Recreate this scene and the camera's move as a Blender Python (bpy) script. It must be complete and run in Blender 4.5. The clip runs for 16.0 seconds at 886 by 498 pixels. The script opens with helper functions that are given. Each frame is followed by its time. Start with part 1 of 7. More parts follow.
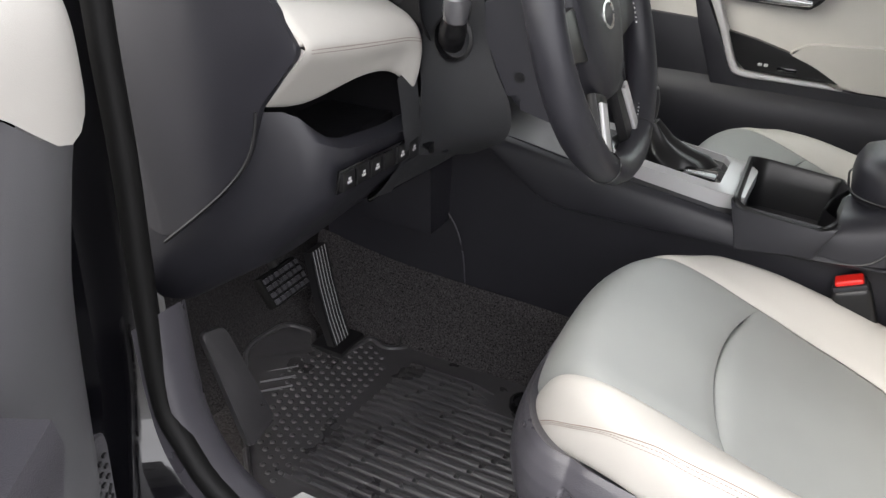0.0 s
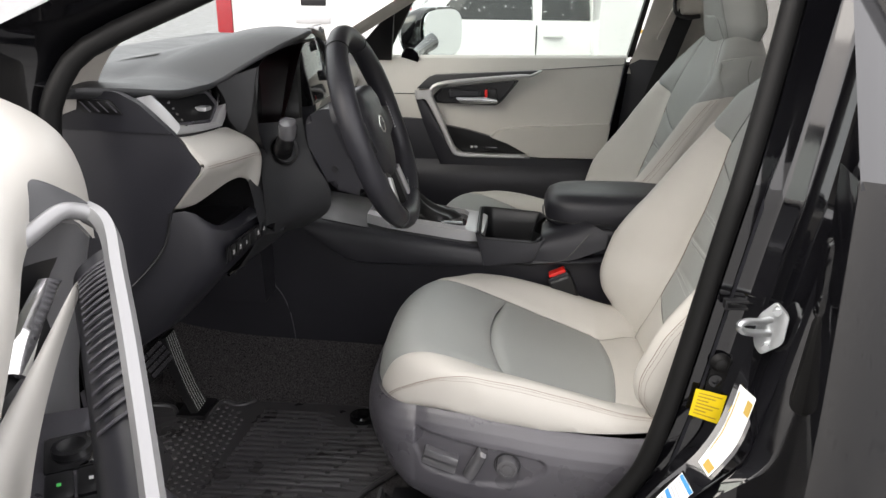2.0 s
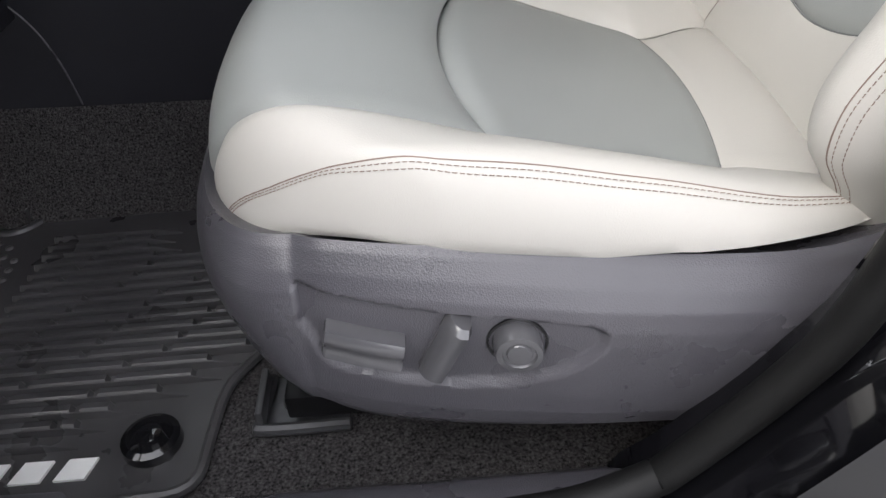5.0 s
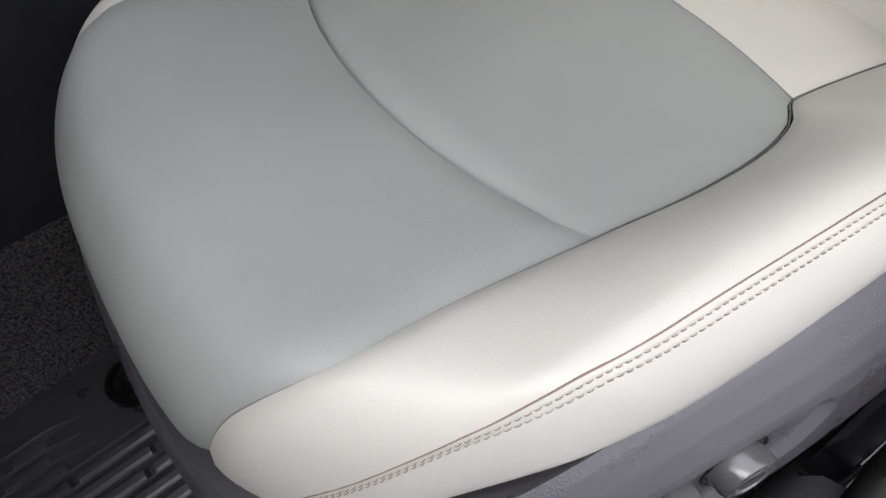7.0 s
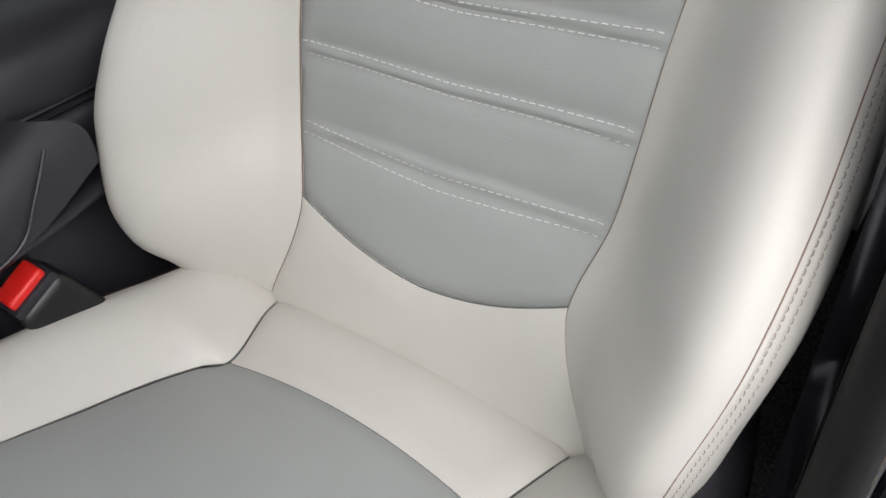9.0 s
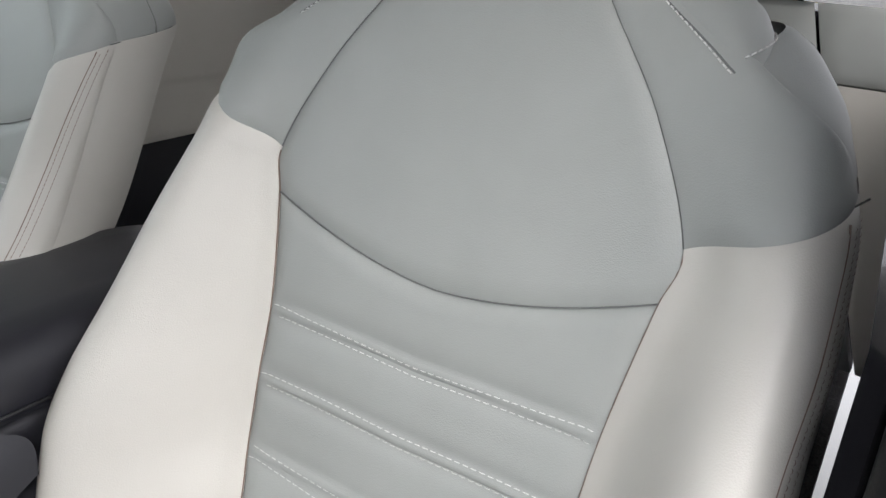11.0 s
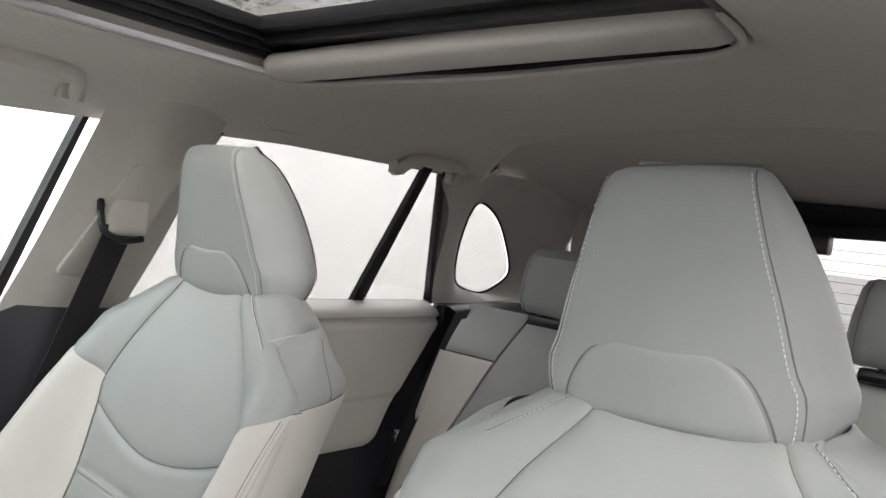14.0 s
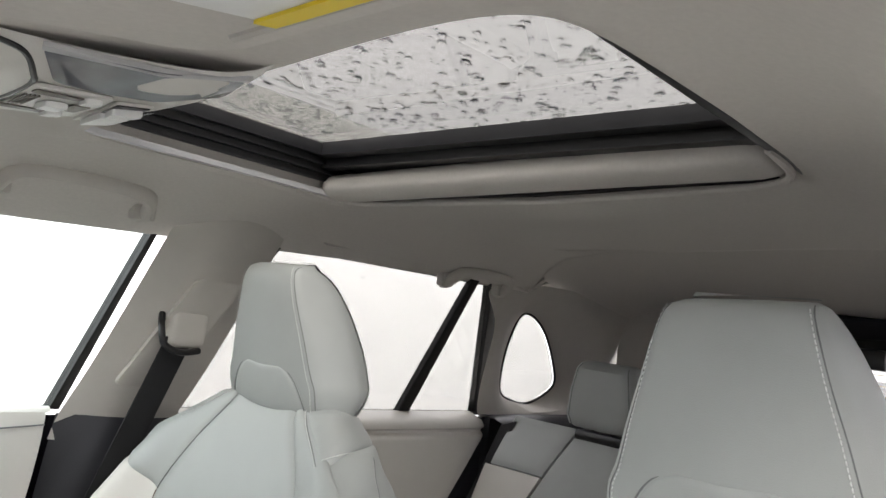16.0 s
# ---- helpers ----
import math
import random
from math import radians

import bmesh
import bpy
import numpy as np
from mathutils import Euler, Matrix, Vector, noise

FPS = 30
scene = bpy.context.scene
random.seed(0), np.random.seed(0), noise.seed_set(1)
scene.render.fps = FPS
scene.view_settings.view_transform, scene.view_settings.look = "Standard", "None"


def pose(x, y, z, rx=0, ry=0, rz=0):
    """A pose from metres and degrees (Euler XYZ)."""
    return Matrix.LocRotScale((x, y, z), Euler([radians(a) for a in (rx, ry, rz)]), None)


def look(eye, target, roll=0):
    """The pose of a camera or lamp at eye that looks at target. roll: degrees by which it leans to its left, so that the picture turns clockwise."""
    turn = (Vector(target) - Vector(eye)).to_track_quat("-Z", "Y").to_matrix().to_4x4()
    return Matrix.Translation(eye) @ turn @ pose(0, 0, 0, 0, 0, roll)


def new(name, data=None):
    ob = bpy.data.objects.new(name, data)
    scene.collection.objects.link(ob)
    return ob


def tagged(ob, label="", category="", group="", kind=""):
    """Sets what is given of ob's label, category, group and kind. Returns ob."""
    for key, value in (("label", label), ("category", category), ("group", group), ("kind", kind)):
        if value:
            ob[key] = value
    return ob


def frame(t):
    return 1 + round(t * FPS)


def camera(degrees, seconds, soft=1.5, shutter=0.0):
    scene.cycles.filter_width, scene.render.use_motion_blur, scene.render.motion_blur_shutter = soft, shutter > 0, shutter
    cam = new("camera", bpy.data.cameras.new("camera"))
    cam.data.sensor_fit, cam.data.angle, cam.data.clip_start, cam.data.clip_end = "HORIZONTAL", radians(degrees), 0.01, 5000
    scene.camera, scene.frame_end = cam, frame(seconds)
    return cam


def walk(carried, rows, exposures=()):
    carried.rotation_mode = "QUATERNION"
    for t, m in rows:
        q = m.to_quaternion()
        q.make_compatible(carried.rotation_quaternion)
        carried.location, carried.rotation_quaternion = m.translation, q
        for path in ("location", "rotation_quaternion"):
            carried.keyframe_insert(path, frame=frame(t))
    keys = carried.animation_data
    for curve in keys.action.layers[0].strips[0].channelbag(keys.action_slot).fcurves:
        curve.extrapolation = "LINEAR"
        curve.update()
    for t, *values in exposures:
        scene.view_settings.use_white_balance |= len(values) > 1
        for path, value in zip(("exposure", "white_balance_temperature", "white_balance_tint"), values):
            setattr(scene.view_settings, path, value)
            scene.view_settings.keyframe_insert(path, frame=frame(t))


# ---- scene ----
# ---------------------------------------------------------------- camera and its walk
cam = camera(60.4, 16.0)
PATH = [
    (0, (-0.218, -1.250, 1.300), (-0.954, 0.366, 0.379), 3.4),
    (0.5, (-0.184, -1.386, 1.316), (-0.583, 0.400, 0.509), 2.7),
    (1, (-0.189, -1.519, 1.347), (-0.413, 0.331, 0.621), 2.0),
    (1.5, (-0.209, -1.656, 1.370), (-0.374, 0.221, 0.699), 1.0),
    (1.7, (-0.212, -1.686, 1.377), (-0.368, 0.194, 0.713), 0.7),
    (2, (-0.213, -1.724, 1.381), (-0.362, 0.162, 0.732), 0.5),
    (2.5, (-0.212, -1.740, 1.386), (-0.353, 0.137, 0.711), -0.0),
    (3, (-0.203, -1.669, 1.349), (-0.330, 0.171, 0.577), -0.6),
    (3.5, (-0.172, -1.454, 1.255), (-0.296, 0.328, 0.356), -1.6),
    (3.7, (-0.163, -1.361, 1.202), (-0.292, 0.398, 0.258), -2.4),
    (5.8, (-0.297, -0.931, 1.024), (-0.146, 0.478, -0.387), -7.6),
    (6, (-0.305, -0.897, 1.039), (-0.144, 0.463, -0.414), -10.2),
    (6.5, (-0.338, -0.777, 1.080), (-0.107, 0.402, -0.519), -16.5),
    (7, (-0.328, -0.722, 1.070), (0.028, 0.400, -0.540), -20.0),
    (7.2, (-0.310, -0.675, 1.102), (0.081, 0.258, -0.623), -18.3),
    (7.5, (-0.299, -0.663, 1.098), (0.274, 0.255, -0.584), -14.8),
    (8.2, (-0.237, -0.681, 1.125), (0.622, 0.299, -0.391), -12.3),
    (8.5, (-0.224, -0.690, 1.134), (0.757, 0.328, -0.281), -10.7),
    (9, (-0.226, -0.685, 1.172), (0.946, 0.302, -0.114), -5.9),
    (9.5, (-0.227, -0.678, 1.206), (1.092, 0.281, 0.049), -2.3),
    (9.8, (-0.226, -0.680, 1.217), (1.158, 0.293, 0.151), -0.9),
    (10.2, (-0.231, -0.679, 1.235), (1.232, 0.297, 0.282), 0.9),
    (12.3, (-0.255, -0.625, 1.347), (1.357, 0.449, 0.848), 5.7),
    (12.5, (-0.261, -0.624, 1.353), (1.347, 0.480, 0.910), 6.0),
    (13, (-0.284, -0.619, 1.368), (1.309, 0.551, 1.063), 6.5),
    (13.5, (-0.311, -0.611, 1.384), (1.255, 0.619, 1.200), 6.9),
    (14, (-0.326, -0.604, 1.397), (1.206, 0.681, 1.335), 7.1),
    (14.5, (-0.343, -0.603, 1.409), (1.162, 0.713, 1.445), 7.0),
    (15, (-0.353, -0.602, 1.413), (1.126, 0.740, 1.523), 7.3),
    (15.5, (-0.359, -0.602, 1.419), (1.096, 0.761, 1.578), 7.3),
    (16, (-0.357, -0.603, 1.418), (1.078, 0.777, 1.606), 7.7),
]
walk(cam, [(t, look(eye, target, roll)) for t, eye, target, roll in PATH], [(0.0, 1.65, 6650, 10), (1.0, 1.34, 6650, 10), (2.0, 1.08, 6800, 10), (2.7, 1.05, 6800, 10), (3.5, 1.27, 6600, 10), (6.0, 1.24, 6400, 10), (7.0, 1.14, 6400, 10),
           (8.0, 1.15, 6450, 10), (9.0, 1.22, 6400, 10), (10.0, 1.36, 6330, 10), (12.4, 1.88, 6450, 10), (14.0, 2.14, 6600, 10), (16.0, 2.22, 6600, 10)])
# ---------------------------------------------------------------- overcast daylight
world = bpy.data.worlds.new("overcast")
scene.world = world
world.use_nodes = True
wn, wl = world.node_tree.nodes, world.node_tree.links
sky = wn.new("ShaderNodeTexSky")
sky.sky_type, sky.sun_disc = "NISHITA", False
sky.sun_elevation, sky.sun_rotation = radians(42), radians(221)
sky.dust_density, sky.ozone_density = 8.0, 0.5
cloud = wn.new("ShaderNodeMix")
cloud.data_type = "RGBA"
cloud.inputs[0].default_value = 0.88
cloud.inputs[7].default_value = (9.85, 9.85, 10.45, 1)
wl.new(sky.outputs[0], cloud.inputs[6])
where, axes, rise, veil = (wn.new("ShaderNode" + k) for k in ("TexCoord", "SeparateXYZ", "MapRange", "VectorMath"))
rise.inputs["From Min"].default_value, rise.inputs["From Max"].default_value = 0.0, 1.0
rise.inputs["To Min"].default_value, rise.inputs["To Max"].default_value = 0.88, 1.12
veil.operation = "SCALE"
wl.new(where.outputs["Generated"], axes.inputs[0])
wl.new(axes.outputs["Z"], rise.inputs["Value"])
wl.new(cloud.outputs[2], veil.inputs[0])
wl.new(rise.outputs[0], veil.inputs["Scale"])
wl.new(veil.outputs[0], wn["Background"].inputs[0])
wn["Background"].inputs[1].default_value = 0.128
sun = new("sun", bpy.data.lights.new("sun", "SUN"))
sun.data.energy, sun.data.angle, sun.data.color = 0.8, radians(45), (1, 0.98, 0.95)
sun.matrix_world = look((-3.5, -4, 5.6), (0, 0, 0.8))
# ---------------------------------------------------------------- materials
def material(name, colour, rough=0.5, metal=0.0, vary=0.06, size=40.0, bump=0.0, grain=600.0, coat=0.0, cells=False, spec=0.5, wear=0.0):
    m = bpy.data.materials.new(name)
    m.use_nodes = True
    n, l = m.node_tree.nodes, m.node_tree.links
    b = n["Principled BSDF"]
    b.inputs["Roughness"].default_value, b.inputs["Metallic"].default_value = rough, metal
    b.inputs["Specular IOR Level"].default_value = spec
    b.inputs["Coat Weight"].default_value, b.inputs["Coat Roughness"].default_value = coat, 0.04
    co = n.new("ShaderNodeTexCoord")
    big = n.new("ShaderNodeTexNoise")
    big.inputs["Scale"].default_value, big.inputs["Detail"].default_value = size, 6
    l.new(co.outputs["Object"], big.inputs["Vector"])
    ramp = n.new("ShaderNodeMapRange")
    ramp.inputs["From Min"].default_value, ramp.inputs["From Max"].default_value = 0.3, 0.7
    ramp.inputs["To Min"].default_value, ramp.inputs["To Max"].default_value = 1 - vary, 1 + vary
    l.new(big.outputs["Fac"], ramp.inputs["Value"])
    mul = n.new("ShaderNodeVectorMath")
    mul.operation = "SCALE"
    mul.inputs[0].default_value = colour
    l.new(ramp.outputs[0], mul.inputs["Scale"])
    l.new(mul.outputs[0], b.inputs["Base Color"])
    rr = n.new("ShaderNodeMapRange")
    rr.inputs["From Min"].default_value, rr.inputs["From Max"].default_value = 0.3, 0.7
    rr.inputs["To Min"].default_value, rr.inputs["To Max"].default_value = max(0.0, rough - 0.05 - wear), min(1.0, rough + 0.05 + wear)
    l.new(big.outputs["Fac"], rr.inputs["Value"])
    l.new(rr.outputs[0], b.inputs["Roughness"])
    if bump:
        tex = n.new("ShaderNodeTexVoronoi" if cells else "ShaderNodeTexNoise")
        tex.inputs["Scale"].default_value = grain
        l.new(co.outputs["Object"], tex.inputs["Vector"])
        bp = n.new("ShaderNodeBump")
        bp.inputs["Strength"].default_value, bp.inputs["Distance"].default_value = bump, 0.002
        l.new(tex.outputs[0], bp.inputs["Height"])
        l.new(bp.outputs[0], b.inputs["Normal"])
    return m


def glass_material(name, tint, rough=0.0, edge=0.45):
    m = bpy.data.materials.new(name)
    m.use_nodes = True
    n, l = m.node_tree.nodes, m.node_tree.links
    n.remove(n["Principled BSDF"])
    tr, gl, mx, fr, pw, ad = (n.new("ShaderNode" + k) for k in ("BsdfTransparent", "BsdfGlossy", "MixShader", "LayerWeight", "Math", "MapRange"))
    tr.inputs[0].default_value = (*tint, 1)
    gl.inputs["Roughness"].default_value = rough
    pw.operation, pw.inputs[1].default_value = "POWER", 4.0
    ad.inputs["To Min"].default_value, ad.inputs["To Max"].default_value = 0.03, edge
    l.new(fr.outputs["Facing"], pw.inputs[0])
    l.new(pw.outputs[0], ad.inputs["Value"])
    l.new(ad.outputs[0], mx.inputs[0])
    l.new(tr.outputs[0], mx.inputs[1])
    l.new(gl.outputs[0], mx.inputs[2])
    l.new(mx.outputs[0], n["Material Output"].inputs[0])
    return m


IVORY = material("ivory_leather", (0.535, 0.518, 0.480), 0.42, vary=0.035, size=9, bump=0.10, grain=900, cells=True)
GREY = material("grey_leather", (0.314, 0.328, 0.316), 0.45, vary=0.05, size=9, bump=0.10, grain=900, cells=True)
THREAD_D = material("dark_thread", (0.22, 0.16, 0.13), 0.8, bump=0.3, grain=2500)
THREAD_L = material("light_thread", (0.62, 0.63, 0.62), 0.8, bump=0.3, grain=2500)
TRIM = material("charcoal_plastic", (0.073, 0.070, 0.080), 0.30, spec=0.7, vary=0.08, size=14, bump=0.16, grain=800, cells=True)
SOFT = material("soft_black_trim", (0.020, 0.020, 0.025), 0.42, spec=0.46, vary=0.10, size=12, bump=0.07, grain=1200, cells=True)
DASHTOP = material("dash_top_skin", (0.038, 0.039, 0.042), 0.45, vary=0.08, size=12, bump=0.14, grain=700, cells=True)
BLACK = material("black_plastic", (0.008, 0.008, 0.009), 0.35, vary=0.12, size=25, bump=0.05, grain=300)
GLOSS = material("piano_black", (0.008, 0.008, 0.009), 0.08, vary=0.1, size=20, coat=0.6)
PAINT = material("black_car_paint", (0.004, 0.004, 0.005), 0.07, vary=0.10, size=30, coat=1.0)
SILVER = material("satin_silver", (0.53, 0.53, 0.535), 0.32, metal=0.3, vary=0.01, size=4)
SILVER_DIMMED = material("satin_silver_dimmed", (0.33, 0.33, 0.335), 0.34, metal=0.35, vary=0.01, size=4)
CHROME = material("chrome", (0.78, 0.78, 0.79), 0.12, metal=1.0, vary=0.01, size=5)
ZINC = material("galvanised_steel", (0.58, 0.60, 0.61), 0.36, metal=0.85, vary=0.06, size=60, bump=0.06, grain=400)
RUBBER = material("black_rubber", (0.007, 0.007, 0.007), 0.55, spec=0.25, vary=0.15, size=30, bump=0.12, grain=500)
CARPET = material("black_carpet", (0.052, 0.049, 0.050), 0.95, spec=0.1, vary=0.9, size=380, bump=0.9, grain=700)
MAT = material("floor_mat_rubber", (0.056, 0.054, 0.056), 0.33, spec=0.7, vary=0.25, size=9, bump=0.08, grain=700, wear=0.06)
LINER = material("headliner_cloth", (0.57, 0.54, 0.50), 0.95, vary=0.035, size=200, bump=0.25, grain=1500)
BEIGE = material("beige_plastic", (0.49, 0.465, 0.425), 0.6, vary=0.03, size=25, bump=0.08, grain=600, cells=True)
BEIGE_LIT = material("beige_plastic_lit", (0.62, 0.60, 0.56), 0.42, vary=0.03, size=25, bump=0.05, grain=600, cells=True)
DOORGREY = material("grey_door_plastic", (0.125, 0.125, 0.132), 0.40, vary=0.06, size=9, bump=0.08, grain=900, cells=True)
BELT = material("belt_webbing", (0.013, 0.013, 0.014), 0.75, spec=0.3, vary=0.15, size=120, bump=0.4, grain=1400)
SWITCH = material("satin_switch_plastic", (0.085, 0.084, 0.090), 0.18, vary=0.06, size=30, spec=0.8, coat=0.3)
ZINC_DARK = material("dark_steel", (0.10, 0.10, 0.105), 0.35, metal=0.5, vary=0.12, size=50)
RED = material("red_button", (0.75, 0.02, 0.015), 0.35, vary=0.05)
YELLOW = material("yellow_label", (0.80, 0.60, 0.01), 0.45, vary=0.04)
PAPER = material("white_label", (0.78, 0.78, 0.76), 0.45, vary=0.03)
BLUE = material("blue_print", (0.05, 0.28, 0.62), 0.45, vary=0.03)
OCHRE = material("ochre_print", (0.42, 0.27, 0.03), 0.45, vary=0.03)
OCHRE_DARK = material("brown_grey_plastic", (0.13, 0.11, 0.095), 0.5, vary=0.1, size=60)
INK = material("dark_print", (0.10, 0.10, 0.10), 0.5, vary=0.03)
PRINT = material("pale_print", (0.55, 0.55, 0.55), 0.5, vary=0.03)
GREEN = material("green_print", (0.10, 0.6, 0.15), 0.5, vary=0.03)
CLEAR = glass_material("clear_glass", (0.86, 0.90, 0.88))
def water_material(name):
    m = material(name, (1.0, 1.0, 1.0), 0.0, vary=0.0)
    b = m.node_tree.nodes["Principled BSDF"]
    m.node_tree.links.remove(b.inputs["Roughness"].links[0])
    b.inputs["Roughness"].default_value, b.inputs["IOR"].default_value, b.inputs["Transmission Weight"].default_value = 0.0, 1.33, 1.0
    return m
DROP = water_material("rain_drop")
ROOFGLASS = glass_material("sunroof_glass", (0.37, 0.365, 0.35))
TINT = glass_material("tinted_glass", (0.56, 0.555, 0.545))
MIRROR = material("mirror_glass", (0.8, 0.82, 0.82), 0.02, metal=1.0, vary=0.01)
WHITE = material("white_car_paint", (0.78, 0.79, 0.78), 0.2, vary=0.02, size=5, coat=0.7)
DARKGLASS = material("dark_window", (0.02, 0.022, 0.022), 0.06, vary=0.1, size=8)
LENS = material("smoked_lens", (0.17, 0.175, 0.19), 0.10, vary=0.35, size=22)
TAIL = material("red_tail_lamp", (0.45, 0.02, 0.03), 0.15, vary=0.1, size=30)
BOUNCE_GROUND = material("bounce_ground", (0.18, 0.178, 0.174), 0.45, vary=0.25, size=3, bump=0.5, grain=90, wear=0.2)
TYRE = material("tyre_rubber", (0.02, 0.02, 0.02), 0.75, vary=0.15, size=30, bump=0.2, grain=200)

def lamp_material(name, colour, strength):
    m = material(name, colour, 0.4)
    b = m.node_tree.nodes["Principled BSDF"]
    b.inputs["Emission Color"].default_value, b.inputs["Emission Strength"].default_value = (*colour, 1), strength
    return m
DIAL_RED = lamp_material("lit_red_display", (0.9, 0.02, 0.03), 0.6)
DIAL_WHITE = lamp_material("lit_white_display", (0.7, 0.75, 0.8), 0.35)
SEAM = material("grey_seam", (0.15, 0.155, 0.155), 0.8)
# ---------------------------------------------------------------- building helpers
def thing(name, at, label, category, group="", kind=""):
    """A top-level Empty at its base; its parts are built in world coordinates."""
    ob = new(name)
    ob.location, ob.empty_display_size = at, 0.05
    return tagged(ob, label, category, group, kind)


def base_of(ob):
    while ob.parent:
        ob = ob.parent
    return ob.location


def part(name, bm, mat, parent=None, label="", smooth=True, sharp=40):
    """Links a bmesh, built in world coordinates, as one mesh under a thing or part."""
    if parent is not None:
        bmesh.ops.translate(bm, vec=-base_of(parent), verts=bm.verts)
    bmesh.ops.recalc_face_normals(bm, faces=bm.faces)
    for f in bm.faces:
        f.smooth = smooth
    if smooth:
        for e in bm.edges:
            if len(e.link_faces) == 2 and e.calc_face_angle(0) > radians(sharp):
                e.smooth = False
    me = bpy.data.meshes.new(name)
    bm.to_mesh(me)
    bm.free()
    me.materials.append(mat)
    ob = new(name, me)
    ob.parent = parent
    return tagged(ob, label)


def structure(name, bm, mat, label, category, smooth=True, sharp=40):
    return tagged(part(name, bm, mat, None, label, smooth, sharp), label, category, kind="structure")


def curve_at(knots, x):
    """Smooth value through knots [(x, y), ...]."""
    n = len(knots)
    if x <= knots[0][0]:
        return knots[0][1]
    if x >= knots[-1][0]:
        return knots[-1][1]
    i = max(k for k in range(n - 1) if knots[k][0] <= x)
    (x1, y1), (x2, y2) = knots[i], knots[i + 1]
    t = (x - x1) / (x2 - x1)
    m1 = (y2 - knots[i - 1][1]) / (x2 - knots[i - 1][0]) if i else (y2 - y1) / (x2 - x1)
    m2 = (knots[i + 2][1] - y1) / (knots[i + 2][0] - x1) if i + 2 < n else (y2 - y1) / (x2 - x1)
    h = x2 - x1
    return (2 * t**3 - 3 * t**2 + 1) * y1 + (t**3 - 2 * t**2 + t) * h * m1 + (3 * t**2 - 2 * t**3) * y2 + (t**3 - t**2) * h * m2


def smoothstep(t):
    t = min(1.0, max(0.0, t))
    return t * t * (3 - 2 * t)


def sheet(fn, nu, nv, u=(0, 1), v=(0, 1)):
    """A grid of fn(u, v)."""
    bm = bmesh.new()
    rows = [[bm.verts.new(fn(u[0] + (u[1] - u[0]) * i / nu, v[0] + (v[1] - v[0]) * j / nv)) for j in range(nv + 1)] for i in range(nu + 1)]
    for i in range(nu):
        for j in range(nv):
            bm.faces.new((rows[i][j], rows[i + 1][j], rows[i + 1][j + 1], rows[i][j + 1]))
    return bm


def padded(fn, nu, nv, u, v, out, depth=0.005, reach=0.02, back=0.012, lip=0.0):
    """A sewn panel of the surface fn: full in the middle, drawn in along its seams. out: a point outside, to know the outer side."""
    us = [u[0] + (u[1] - u[0]) * i / nu for i in range(nu + 1)]
    vs = [v[0] + (v[1] - v[0]) * j / nv for j in range(nv + 1)]
    p = [[Vector(fn(a, b)) for b in vs] for a in us]
    bm = bmesh.new()
    acc_u = [[0.0] * (nv + 1) for _ in us]
    acc_v = [[0.0] * (nv + 1) for _ in us]
    for i in range(nu + 1):
        for j in range(nv + 1):
            if i:
                acc_u[i][j] = acc_u[i - 1][j] + (p[i][j] - p[i - 1][j]).length
            if j:
                acc_v[i][j] = acc_v[i][j - 1] + (p[i][j] - p[i][j - 1]).length
    def across(i, j):
        n = (p[min(i + 1, nu)][j] - p[max(i - 1, 0)][j]).cross(p[i][min(j + 1, nv)] - p[i][max(j - 1, 0)])
        return n.normalized() if n.length > 1e-9 else Vector((0, 0, 0))
    turned = sum(across(i, j).dot(Vector(out) - p[i][j]) for i in range(nu + 1) for j in range(nv + 1)) < 0
    rows, normals = [], []
    for i in range(nu + 1):
        row = []
        for j in range(nv + 1):
            du = p[min(i + 1, nu)][j] - p[max(i - 1, 0)][j]
            dv = p[i][min(j + 1, nv)] - p[i][max(j - 1, 0)]
            n = du.cross(dv)
            n = n.normalized() if n.length > 1e-9 else Vector((0, 0, 1))
            if turned:
                n = -n
            d = min(acc_u[i][j], acc_u[nu][j] - acc_u[i][j], acc_v[i][j], acc_v[i][nv] - acc_v[i][j])
            k, e = max(0.0, 1 - d / reach), max(0.0, 1 - acc_u[i][j] / 0.03) * smoothstep(min(acc_v[i][j], acc_v[i][nv] - acc_v[i][j]) / 0.05)
            row.append(bm.verts.new(p[i][j] - n * (depth * k * k + lip * e * e)))
            normals.append(n)
        rows.append(row)
    for i in range(nu):
        for j in range(nv):
            bm.faces.new((rows[i][j], rows[i + 1][j], rows[i + 1][j + 1], rows[i][j + 1]))
    if back:
        ring = [(0, j) for j in range(nv)] + [(i, nv) for i in range(nu)] + [(nu, j) for j in range(nv, 0, -1)] + [(i, 0) for i in range(nu, 0, -1)]
        low = [bm.verts.new(rows[i][j].co - normals[i * (nv + 1) + j] * back) for i, j in ring]
        for k in range(len(ring)):
            a, b = ring[k], ring[(k + 1) % len(ring)]
            bm.faces.new((rows[a[0]][a[1]], rows[b[0]][b[1]], low[(k + 1) % len(ring)], low[k]))
    return bm


def loft(rings, closed=True, caps=True):
    bm = bmesh.new()
    vs = [[bm.verts.new(q) for q in r] for r in rings]
    n = len(rings[0])
    for a, b in zip(vs, vs[1:]):
        for k in range(n if closed else n - 1):
            bm.faces.new((a[k], a[(k + 1) % n], b[(k + 1) % n], b[k]))
    if caps and closed:
        bm.faces.new(vs[0])
        bm.faces.new(vs[-1][::-1])
    return bm


def tube(path, radius, seg=8, caps=True, flat=1.0, up=(0, 0, 1)):
    """A tube along points; radius may be a list. flat: its width against its height."""
    path = [Vector(q) for q in path]
    rings = []
